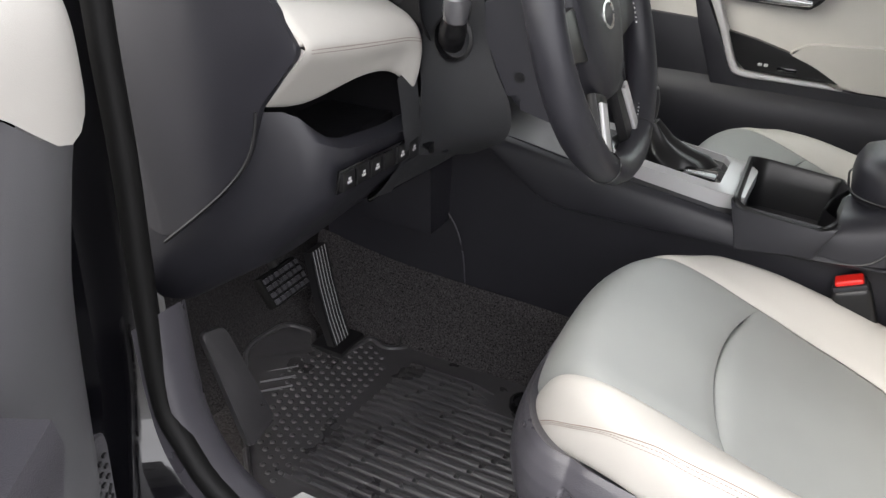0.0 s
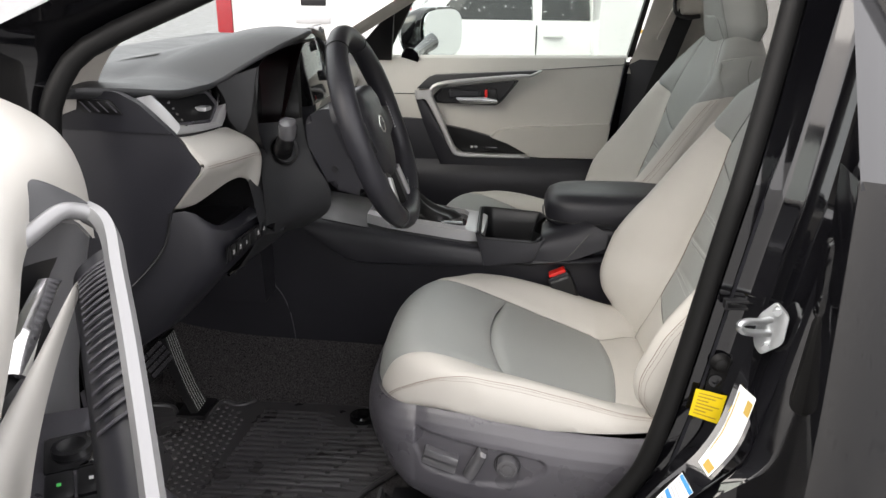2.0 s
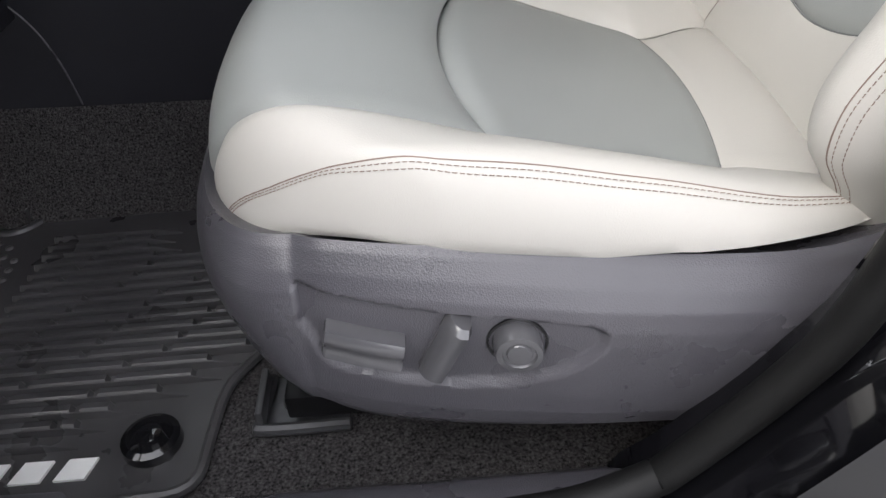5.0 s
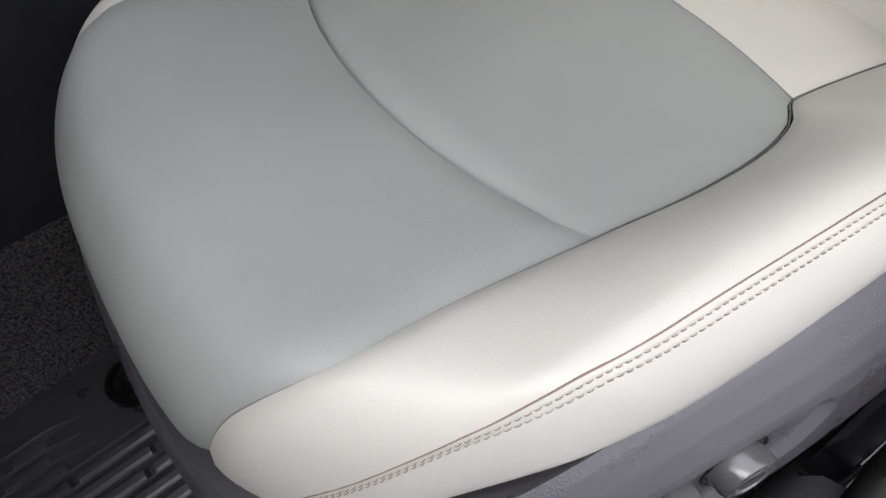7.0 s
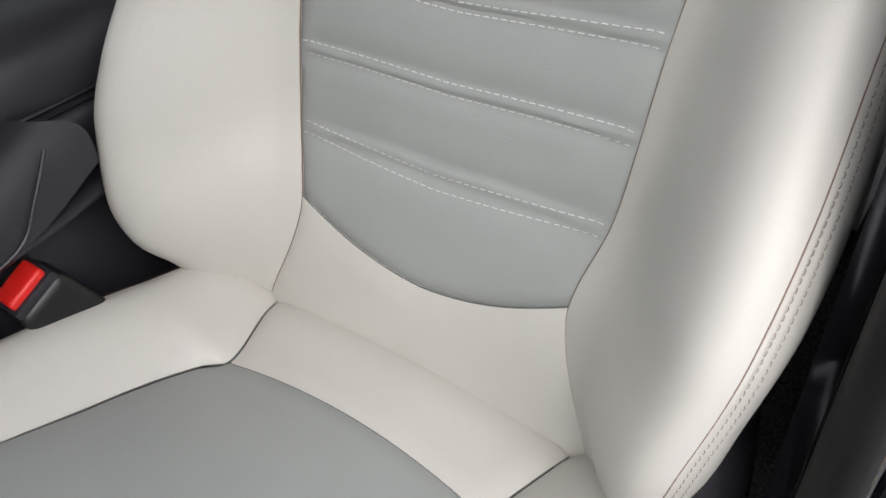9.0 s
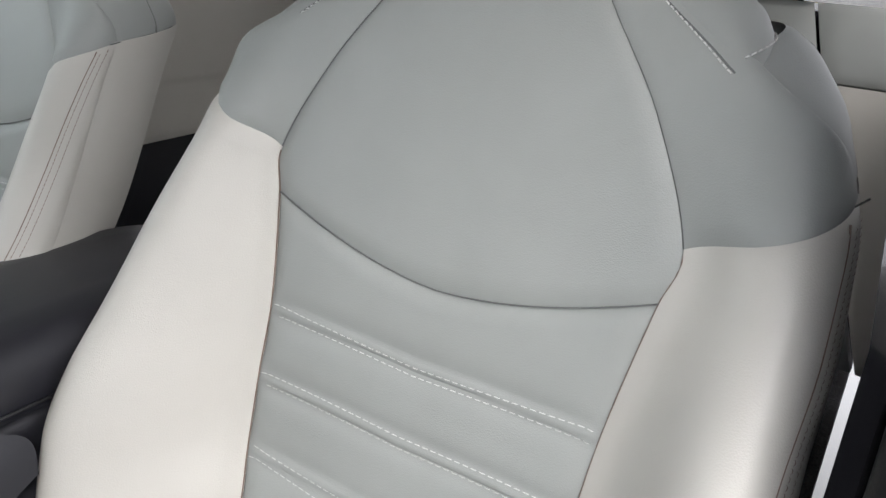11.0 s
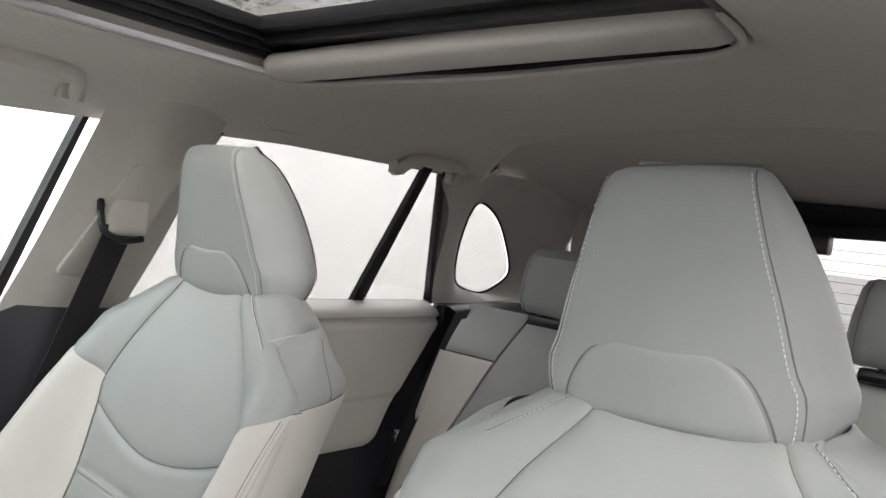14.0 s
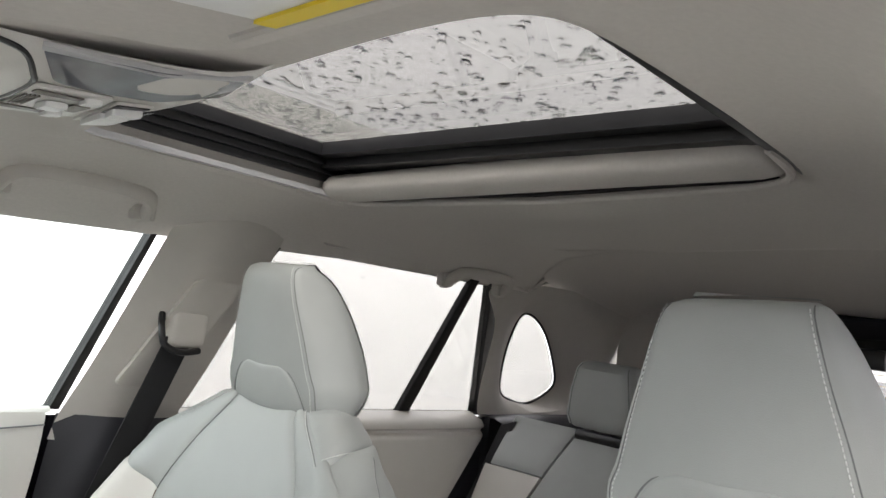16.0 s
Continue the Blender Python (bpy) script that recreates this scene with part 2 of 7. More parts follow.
    for i, q in enumerate(path):
        d = (path[min(i + 1, len(path) - 1)] - path[max(i - 1, 0)]).normalized()
        a = d.cross(Vector(up))
        a = a.normalized() if a.length > 1e-4 else d.orthogonal().normalized()
        b = a.cross(d).normalized()
        r = radius[i] if isinstance(radius, (list, tuple)) else radius
        rings.append([q + a * r * flat * math.cos(2 * math.pi * k / seg) + b * r * math.sin(2 * math.pi * k / seg) for k in range(seg)])
    return loft(rings, True, caps)


def smooth_path(pts, per=6, closed=False):
    pts = [Vector(q) for q in pts]
    n, res = len(pts), []
    for i in range(n if closed else n - 1):
        if closed:
            p0, p1, p2, p3 = (pts[(i + k) % n] for k in (-1, 0, 1, 2))
        else:
            p0, p1, p2, p3 = pts[max(i - 1, 0)], pts[i], pts[i + 1], pts[min(i + 2, n - 1)]
        for k in range(per):
            t = k / per
            res.append(0.5 * (2 * p1 + (p2 - p0) * t + (2 * p0 - 5 * p1 + 4 * p2 - p3) * t * t + (3 * p1 - p0 - 3 * p2 + p3) * t**3))
    return res if closed else res + [pts[-1]]


def box(lo, hi, bevel=0.0, seg=2, turn=None, at=None):
    bm = bmesh.new()
    bmesh.ops.create_cube(bm, size=1.0)
    lo, hi = Vector(lo), Vector(hi)
    for v in bm.verts:
        v.co = Vector([lo[k] + (v.co[k] + 0.5) * (hi[k] - lo[k]) for k in range(3)])
    if bevel:
        bmesh.ops.bevel(bm, geom=list(bm.edges), offset=bevel, segments=seg, profile=0.6, affect="EDGES")
    if turn is not None:
        bmesh.ops.rotate(bm, cent=at or (lo + hi) / 2, matrix=turn.to_matrix(), verts=bm.verts)
    return bm


def slab(outline, push, bevel=0.0, seg=2, to=None):
    """A plate from a flat outline (3D points), pushed along a vector, its rims bevelled."""
    bm = bmesh.new()
    a = [bm.verts.new(q) for q in outline]
    b = [bm.verts.new(Vector(q) + Vector(push)) for q in outline]
    n = len(a)
    bm.faces.new(a)
    bm.faces.new(b[::-1])
    for k in range(n):
        bm.faces.new((a[k], b[k], b[(k + 1) % n], a[(k + 1) % n]))
    if bevel:
        ed = [e for e in bm.edges if (e.verts[0] in a) == (e.verts[1] in a)]
        bmesh.ops.bevel(bm, geom=ed, offset=bevel, segments=seg, profile=0.6, affect="EDGES")
    return bm


def merge(*bms):
    """Joins pieces of one part."""
    res = bms[0]
    for other in bms[1:]:
        me = bpy.data.meshes.new("joined")
        other.to_mesh(me)
        other.free()
        res.from_mesh(me)
        bpy.data.meshes.remove(me)
    return res


def rounded(pts, r, seg=4):
    """An outline of 3D points with its corners rounded by r."""
    pts = [Vector(q) for q in pts]
    res = []
    for i, q in enumerate(pts):
        a, b = pts[i - 1] - q, pts[(i + 1) % len(pts)] - q
        k = min(r, a.length * 0.45, b.length * 0.45)
        p, s = q + a.normalized() * k, q + b.normalized() * k
        for j in range(seg + 1):
            t = j / seg
            res.append((1 - t) ** 2 * p + 2 * t * (1 - t) * q + t * t * s)
    return res


def stitches(points, normal_hint, step=0.0048, length=0.0034, width=0.0007, lift=0.0004):
    """A row of sewn stitches along points."""
    pts = [Vector(q) for q in points]
    verts, faces = [], []
    total, s = 0.0, 0.0
    cum = [0.0]
    for a, b in zip(pts, pts[1:]):
        cum.append(cum[-1] + (b - a).length)
    i = 0
    while s < cum[-1] - length:
        while i < len(pts) - 2 and cum[i + 1] < s:
            i += 1
        d = (pts[i + 1] - pts[i]).normalized()
        q = pts[i] + d * (s - cum[i])
        n = normal_hint[i].normalized() if isinstance(normal_hint, list) else Vector(normal_hint).normalized()
        w = d.cross(n).normalized()
        k = len(verts)
        for along, high in ((0, -0.4), (0.25, 1), (0.75, 1), (1, -0.4)):
            for side in (-1, 1):
                verts.append(q + d * length * along + w * width * side * 0.5 + n * (lift + width * 0.8 * high))
        for m in range(3):
            faces.append((k + 2 * m, k + 2 * m + 2, k + 2 * m + 3, k + 2 * m + 1))
        s += step
    bm = bmesh.new()
    vs = [bm.verts.new(q) for q in verts]
    for f in faces:
        bm.faces.new([vs[j] for j in f])
    return bm


def surface_line(fn, pairs, out, lift=0.0):
    """Points and outward normals along (u, v) pairs of a surface."""
    pts, nor = [], []
    for u, v in pairs:
        q = Vector(fn(u, v))
        n = (Vector(fn(u + 0.004, v)) - Vector(fn(u - 0.004, v))).cross(Vector(fn(u, v + 0.004)) - Vector(fn(u, v - 0.004)))
        n = n.normalized() if n.length > 1e-12 else Vector((0, 0, 1))
        if n.dot(Vector(out) - q) < 0:
            n = -n
        pts.append(q + n * lift)
        nor.append(n)
    return pts, nor


def patch(rows, per=5):
    """A smooth sheet through rows of corner points."""
    cols = [smooth_path(r, per) for r in rows]
    lines = [smooth_path(c, per) for c in zip(*cols)]
    nu, nv = len(lines[0]) - 1, len(lines) - 1
    return sheet(lambda u, v: lines[int(round(v * nv))][int(round(u * nu))], nu, nv)


def band(outer, inner, push, per=4):
    """A solid strip between two edges."""
    o, i, n = smooth_path(outer, per), smooth_path(inner, per), Vector(push)
    return loft([[a, a.lerp(b, 0.5) - n * 0.15, b, b + n, a + n] for a, b in zip(o, i)])
# ---------------------------------------------------------------- front seats
CUSH_X = [(0, -0.360), (0.05, -0.406), (0.10, -0.429), (0.16, -0.434), (0.24, -0.415), (0.32, -0.379), (0.42, -0.323), (0.55, -0.225), (0.70, -0.104), (0.85, 0.014), (0.92, 0.070), (1, 0.125)]
CUSH_Z = [(0, 0.585), (0.08, 0.645), (0.16, 0.704), (0.24, 0.760), (0.32, 0.788), (0.42, 0.780), (0.55, 0.745), (0.70, 0.708), (0.85, 0.680), (0.92, 0.680), (0.96, 0.668), (1, 0.635)]
CUSH_W = [(0, 0.100), (0.10, 0.106), (0.15, 0.118), (0.20, 0.134), (0.24, 0.147), (0.27, 0.158), (0.30, 0.168), (0.34, 0.174), (0.42, 0.173), (0.55, 0.170), (0.66, 0.168), (0.76, 0.162), (0.82, 0.151), (0.85, 0.136), (0.92, 0.155), (1, 0.168)]
CUSH_BOW = [(0, 0.0), (0.3, 0.01), (0.55, 0.030), (0.7, 0.008), (0.85, -0.012), (0.92, -0.003), (1, 0.0)]
CUSH_CREST = [(0, 0.0), (0.24, -0.004), (0.32, -0.010), (0.42, 0.000), (0.55, 0.027), (0.70, 0.045), (0.85, 0.044), (0.93, 0.026), (1, 0.015)]
CUSH_ROUND = [(0, 0.55), (0.10, 0.68), (0.16, 0.80), (0.24, 0.925), (0.32, 0.966), (0.40, 0.982), (0.50, 0.994), (0.62, 1.0), (0.80, 1.0), (0.88, 0.965), (0.95, 0.87), (1, 0.78)]
CUSH_RIM = [(0, 0.650), (0.10, 0.678), (0.16, 0.697), (0.20, 0.706), (0.24, 0.709), (0.32, 0.706), (0.42, 0.701), (0.55, 0.694), (0.70, 0.685), (0.80, 0.681), (0.93, 0.681), (1, 0.67)]
BACK_X = [(0, 0.112), (0.05, 0.088), (0.10, 0.082), (0.25, 0.118), (0.35, 0.149), (0.45, 0.171), (0.55, 0.193), (0.68, 0.221), (0.85, 0.256), (1.0, 0.284), (1.1, 0.300), (1.2, 0.318)]
BACK_Z = [(0, 0.625), (0.10, 0.670), (0.25, 0.782), (0.35, 0.844), (0.45, 0.906), (0.55, 0.965), (0.68, 1.056), (0.85, 1.170), (1.0, 1.253), (1.1, 1.268), (1.2, 1.266)]
BACK_W = [(0, 0.180), (0.10, 0.172), (0.20, 0.140), (0.25, 0.133), (0.35, 0.148), (0.45, 0.1535), (0.55, 0.158), (0.68, 0.1725), (0.73, 0.180), (0.85, 0.142), (1.0, 0.082), (1.2, 0.080)]
BACK_EDGE = [(0, 0.215), (0.08, 0.245), (0.16, 0.272), (0.25, 0.289), (0.45, 0.297), (0.62, 0.284), (0.74, 0.268), (0.81, 0.262), (0.87, 0.250), (0.92, 0.208), (1.0, 0.152), (1.1, 0.122), (1.2, 0.108)]
BACK_CREST = [(0, 0.0), (0.10, 0.022), (0.165, 0.058), (0.21, 0.092), (0.275, 0.114), (0.38, 0.126), (0.456, 0.115), (0.54, 0.096), (0.68, 0.060), (0.76, 0.038), (0.85, 0.016), (1.0, 0.0), (1.2, 0.0)]
BACK_BOW = [(0, 0), (0.10, 0), (0.25, -0.046), (0.35, -0.008), (0.55, -0.008), (0.68, -0.052), (0.80, -0.02), (1.0, 0.0), (1.2, 0.0)]
RIBS = (0.338, 0.438, 0.538)


def cushion_point(p, s, x0, y0):
    c, side = abs(s), (1 if s >= 0 else -1)
    w, zc, xc = curve_at(CUSH_W, p), curve_at(CUSH_Z, p), curve_at(CUSH_X, p)
    bow = curve_at(CUSH_BOW, p)
    crest, rim = curve_at(CUSH_CREST, p), curve_at(CUSH_RIM, p)
    yb, ye = 0.233, 0.262
    if c <= 0.5:
        y = w * c / 0.5
        x, z = xc + bow * (c / 0.5) ** 2, zc + 0.006 * (1 - (c / 0.5) ** 2) * smoothstep((p - 0.3) / 0.2)
    elif c <= 0.8:
        t = (c - 0.5) / 0.3
        y, x, z = w + (yb - w) * t, xc + bow, zc + crest * math.sin(t * math.pi / 2) ** 1.15
    else:
        t = (c - 0.8) / 0.2
        k = smoothstep((p - 0.1) / 0.25)
        y, x = yb + (ye - yb) * math.sin(t * math.pi * (0.5 + 0.27 * k)), xc + bow
        z = rim + (zc + crest - rim) * (0.5 + 0.5 * math.cos(t * math.pi))
    z += max(0.0, rim - zc - crest) * (y / ye) ** 2 if c <= 0.8 else max(0.0, rim - zc - crest) * (y / ye) ** 2 * (0.5 + 0.5 * math.cos((c - 0.8) / 0.2 * math.pi))
    z = max(z, 0.650 + 0.046 * (y / ye) ** 2)
    y *= 1 - (1 - curve_at(CUSH_ROUND, p)) * smoothstep((c - 0.5) / 0.5)
    x += 0.03 * smoothstep((0.16 - p) / 0.16)
    x += 0.185 * (y / ye) ** 4 * (1 - smoothstep((p - 0.16) / 0.52))
    return Vector((x + x0, y0 + side * y, z))


def back_point(h, s, x0, y0, outer=0):
    c, side = abs(s), (1 if s >= 0 else -1)
    if c <= 0.5:
        h = h + curve_at(BACK_BOW, h) * (1 - (c / 0.5) ** 2)
    else:
        h = h + 0.075 * (c - 0.5) / 0.5 * smoothstep((h - 0.45) / 0.25) * (1 - smoothstep((h - 0.80) / 0.25))
    w, ye, crest = curve_at(BACK_W, h), curve_at(BACK_EDGE, h), curve_at(BACK_CREST, h)
    ye += curve_at([(0, -0.004), (0.15, -0.02), (0.28, -0.019), (0.40, -0.010), (0.50, -0.006), (0.62, 0.0), (0.70, 0.010), (0.77, 0.012), (0.85, 0.004), (0.93, 0.002), (1, 0.0)], h) if side == outer else -0.004
    xc, zc = curve_at(BACK_X, h), curve_at(BACK_Z, h)
    yb = max(w + 0.02, ye - 0.034)
    if c <= 0.5:
        y, x = w * c / 0.5, xc + 0.004 * (1 - (c / 0.5) ** 2) + sum(0.0045 * math.exp(-((h - r) / 0.022) ** 2) - 0.0030 * math.exp(-((h - r) / 0.006) ** 4) for r in RIBS) * smoothstep((0.5 - c) / 0.03)
    elif c <= 0.8:
        t = (c - 0.5) / 0.3
        y, x = w + (yb - w) * t, xc - crest * smoothstep(t)
    else:
        t = (c - 0.8) / 0.2
        y = yb + (ye - yb) * math.sin(t * math.pi / 2)
        x = xc - crest + (0.038 + crest * 0.18) * (1 - math.cos(t * math.pi / 2)) * (1 - 0.85 * smoothstep((h - 0.80) / 0.10))
    return Vector((x + x0, y0 + side * y, zc + 0.004 * math.sin(c * 3) + max(0.0, (c - 0.5) / 0.5) ** 3 * (0.024 * smoothstep((h - 1.05) / 0.15) - 0.012 * smoothstep((h - 0.80) / 0.2))))


def back_depth(a):
    return 0.112 * (0.55 + 0.45 * smoothstep(a / 0.5)) * (1 - 0.35 * smoothstep((a - 0.90) / 0.30))


TRIM_EDGE = [(-0.40, 0.170), (-0.36, 0.208), (-0.32, 0.237), (-0.20, 0.250), (-0.06, 0.256), (0.03, 0.256), (0.20, 0.245)]
TRIM_HALF = [(-0.40, 0.222), (-0.355, 0.252), (-0.30, 0.268), (-0.19, 0.282), (-0.13, 0.288), (0.0, 0.290), (0.10, 0.286), (0.20, 0.265)]
TRIM_TOP = [(-0.40, 0.702), (-0.36, 0.708), (-0.32, 0.716), (-0.20, 0.706), (-0.06, 0.692), (0.03, 0.690), (0.09, 0.705), (0.14, 0.720), (0.20, 0.720)]
TRIM_LOW = [(-0.40, 0.548), (-0.345, 0.545), (-0.29, 0.534), (-0.20, 0.524), (0.20, 0.520)]
# rows from the lip under the cushion down to the floor: share of the way out, height below the top line or share of the drop, nose
TRIM_ROWS = [(-0.9, -0.020, 0, -0.410), (-0.04, -0.004, 0, -0.436), (0.10, 0.000, 0, -0.440), (0.30, -0.006, 0, -0.445), (0.62, -0.020, 0, -0.451), (0.85, -0.034, 0, -0.454), (0.97, -0.050, 0.0, -0.455),
             (1.0, -0.050, 0.10, -0.454), (1.0, -0.050, 0.30, -0.448), (0.97, -0.050, 0.52, -0.436), (0.90, -0.050, 0.70, -0.420), (0.72, -0.050, 0.86, -0.398), (0.42, -0.050, 0.96, -0.372), (-0.1, -0.050, 1.0, -0.34)]
SWITCH_PANEL = [(-0.352, 0.688), (-0.245, 0.668), (-0.140, 0.655), (-0.126, 0.648), (-0.128, 0.632), (-0.150, 0.612), (-0.190, 0.597), (-0.240, 0.595), (-0.315, 0.609), (-0.330, 0.616), (-0.348, 0.660)]


def trim_half(x, z):
    """Half width of the side trim at a height on its flank."""
    e, w, t = curve_at(TRIM_EDGE, x), curve_at(TRIM_HALF, x), curve_at(TRIM_TOP, x)
    return w if z <= t - 0.050 else e + (w - e) * min(1.0, (t - z) / 0.050) ** 0.6


def inside_by(poly, x, z):
    """How deep (x, z) lies inside a closed outline, negative outside."""
    best, odd = 9.0, False
    for (x1, z1), (x2, z2) in zip(poly, poly[1:] + poly[:1]):
        k = max(0.0, min(1.0, ((x - x1) * (x2 - x1) + (z - z1) * (z2 - z1)) / ((x2 - x1) ** 2 + (z2 - z1) ** 2)))
        best = min(best, math.hypot(x - x1 - k * (x2 - x1), z - z1 - k * (z2 - z1)))
        if (z1 > z) != (z2 > z) and x < (x2 - x1) * (z - z1) / (z2 - z1) + x1:
            odd = not odd
    return best if odd else -best


def side_trim(x0, y0, outer):
    """Moulded skirt round the cushion, with a sunk panel for the switches on the door side."""
    outline = [(q.x, q.z) for q in rounded([(x, 0, z) for x, z in SWITCH_PANEL], 0.012, 3)]
    def row_at(v):
        k = v * (len(TRIM_ROWS) - 1)
        i = min(int(k), len(TRIM_ROWS) - 2)
        return [p + (q - p) * (k - i) for p, q in zip(TRIM_ROWS[i], TRIM_ROWS[i + 1])]
    def spot(u, v):
        share, below, drop, nose = row_at(v)
        start = -0.345
        def flank_(x):
            e, w, t, low = curve_at(TRIM_EDGE, x), curve_at(TRIM_HALF, x), curve_at(TRIM_TOP, x), curve_at(TRIM_LOW, x)
            z = t + below
            return e + (w - e) * share, z + (low - z) * drop
        side = -1 if u < 0.5 else 1
        c = abs(2 * u - 1)
        if c < 0.28:
            half, zs = flank_(start)
            y = half * math.sin(c / 0.28 * math.pi / 2)
            z0 = 0.690 + below + (0.545 - 0.690 - below) * drop
            r = y / half
            return Vector((x0 + nose + (start - nose) * (1 - max(0.0, 1 - r ** 2.5) ** 0.5), y0 + side * y, z0 + (zs - z0) * r * r))
        x = start + 0.545 * (c - 0.28) / 0.72
        half, z = flank_(x)
        if side == outer:
            half -= 0.0060 * smoothstep((inside_by(outline, x, z) + 0.0010) / 0.0035)
        return Vector((x0 + x, y0 + side * half, z))
    return sheet(spot, 460, 104)


def front_seat(x0, y0, outer, label, hs=(0, 0, 0), tilt=0.0):
    """outer: -1 where the door lies towards -y, 1 where it lies towards +y."""
    seat = thing("car_seat", (x0 - 0.12, y0, 0.44), label, "car seat", "front seats")
    cf = lambda p, s: cushion_point(p, s, x0, y0)
    bf = lambda h, s: back_point(h, s, x0, y0, outer)
    up, ahead = (x0 - 0.15, y0, 3.0), (x0 - 3.0, y0, 1.4)
    # cushion
    part("cushion_front_panel", padded(cf, 55, 30, (0.0, 0.55), (-0.5, 0.5), up, 0.005, 0.022, 0), GREY, seat, "smooth grey leather")
    part("cushion_insert", padded(cf, 30, 30, (0.55, 0.85), (-0.5, 0.5), up, 0.004, 0.014, lip=0.009), GREY, seat, "smooth grey leather")
    part("cushion_rear_panel", padded(cf, 15, 30, (0.85, 1.0), (-0.5, 0.5), up, 0.004, 0.012), IVORY, seat, "ivory leather")
    for side in (-1, 1):
        far = (x0 - 0.2, y0 + side * 2, 2.5)
        b = part("cushion_bolster", padded(cf, 96, 24, (0.0, 0.955), (0.5 * side, 1.0 * side), far, 0.004, 0.014, 0.004), IVORY, seat, "ivory leather bolster")
        line = [(0.15 + 0.755 * k / 90, side * curve_at([(0.12, 0.61), (0.16, 0.66), (0.18, 0.69), (0.21, 0.748), (0.26, 0.812), (0.30, 0.832), (0.375, 0.840), (0.47, 0.845), (0.9, 0.838)], 0.15 + 0.755 * k / 90)) for k in range(91)]
        pts, nor = surface_line(cf, line, far, 0.0004)
        pts2, nor2 = surface_line(cf, [(p, s + 0.010 * side) for p, s in line], far, 0.0004)
        part("stitching", merge(stitches(pts, nor), stitches(pts2, nor2)), THREAD_D, b, "dark double stitching")
        seam, _ = surface_line(cf, [(p, s - 0.009 * side) for p, s in line], far, -0.0004)
        part("seam", tube(seam, 0.0007, 5), THREAD_D, b)
    def seam_line(fn, pairs, out, mat, parent, r=0.0007, deep=-0.0042):
        pts, _ = surface_line(fn, pairs, out, deep)
        part("seam", tube(pts, r, 5), mat, parent)
    for side in (-1, 1):
        seam_line(cf, [(0.16 + 0.76 * k / 60, 0.5 * side) for k in range(61)], up, SEAM, seat, 0.0006, -0.0048)
    seam_line(cf, [(0.85, -0.5 + k / 30) for k in range(31)], up, SEAM, seat)
    seam_line(cf, [(0.55, -0.5 + k / 30) for k in range(31)], up, SEAM, seat, 0.0007, -0.0065)
    # lower trim
    shell = part("side_trim", side_trim(x0, y0, outer), TRIM, seat, "charcoal grained plastic", sharp=60)
    out = Vector((0, outer, 0))
    def on_trim(x, z, d=0.0):
        return Vector((x0 + x, y0 + outer * (trim_half(x, z) - 0.0060 + d), z))
    def turned(cx, cz, angle):
        """Local place (a, d, b) on the switch panel: along, proud of it, up."""
        c, k = math.cos(radians(angle)), math.sin(radians(angle))
        return lambda a, d, b: on_trim(cx + a * c + b * k, cz - a * k + b * c, d)
    q = turned(-0.301, 0.634, 12)
    rows = [[q(a, d * g, b * g) for d, b in ((-0.002, 0.017), (0.006, 0.018), (0.014, 0.017), (0.0165, 0.013), (0.0155, 0.005), (0.010, 0.001), (0.0085, -0.008), (0.011, -0.014), (0.008, -0.018), (-0.002, -0.018))] for a, g in ((-0.030, 0.75), (-0.0285, 0.97), (-0.026, 1.0), (0.0, 1.0), (0.026, 1.0), (0.0285, 0.97), (0.030, 0.75))]
    part("slide_switch", loft(rows), SWITCH, shell, "satin seat slide switch")
    q = turned(-0.240, 0.638, 24)
    rows = [[q(a * g, d, b) for a, d in ((-0.011, -0.002), (-0.0115, 0.010 * h), (-0.007, 0.017 * h), (0.0, 0.019 * h), (0.007, 0.017 * h), (0.0105, 0.010 * h), (0.011, -0.002))] for b, g, h in ((-0.033, 0.7, 0.55), (-0.030, 0.95, 0.85), (-0.010, 1.0, 0.92), (0.012, 0.92, 1.0), (0.024, 0.86, 1.12), (0.029, 0.7, 0.95))]
    part("recline_switch", loft(rows), SWITCH, shell, "satin recliner switch")
    q = turned(-0.189, 0.637, 0)
    ring = lambda r, d: [q(max(r, 0.0005) * math.cos(2 * math.pi * k / 28), d, max(r, 0.0005) * math.sin(2 * math.pi * k / 28)) for k in range(28)]
    part("knob_well", loft([ring(r, d) for r, d in ((0.0225, 0.000), (0.0222, 0.0012), (0.0205, 0.0012), (0.0195, -0.002))], True, False), BLACK, shell)
    part("lumbar_knob", loft([ring(r, d) for r, d in ((0.0185, -0.002), (0.0182, 0.010), (0.0165, 0.014), (0.0125, 0.0145), (0.0115, 0.0125), (0.0095, 0.0125), (0.0085, 0.0140), (0.0, 0.0142))]), SWITCH, shell, "round lumbar switch")
    # runner
    for dy in (-0.15, 0.15):
        part("seat_rail", merge(box((x0 - 0.40, y0 + dy - 0.02, 0.445), (x0 + 0.20, y0 + dy + 0.02, 0.475), 0.004), box((x0 - 0.33, y0 + dy - 0.015, 0.47), (x0 + 0.10, y0 + dy + 0.015, 0.53), 0.004)), BLACK, seat, "black steel seat rail")
    yr = y0 + outer * 0.138
    br = part("rail_bracket", box((x0 - 0.434, yr - 0.036, 0.426), (x0 - 0.34, yr + 0.036, 0.432), 0.002), ZINC_DARK, seat, "dark steel rail end")
    part("flange", tube(smooth_path([(x0 - 0.425, yr - outer * 0.034, 0.436), (x0 - 0.430, yr + outer * 0.026, 0.436), (x0 - 0.424, yr + outer * 0.036, 0.436), (x0 - 0.34, yr + outer * 0.036, 0.436)], 5), 0.0065, 8), ZINC_DARK, br)
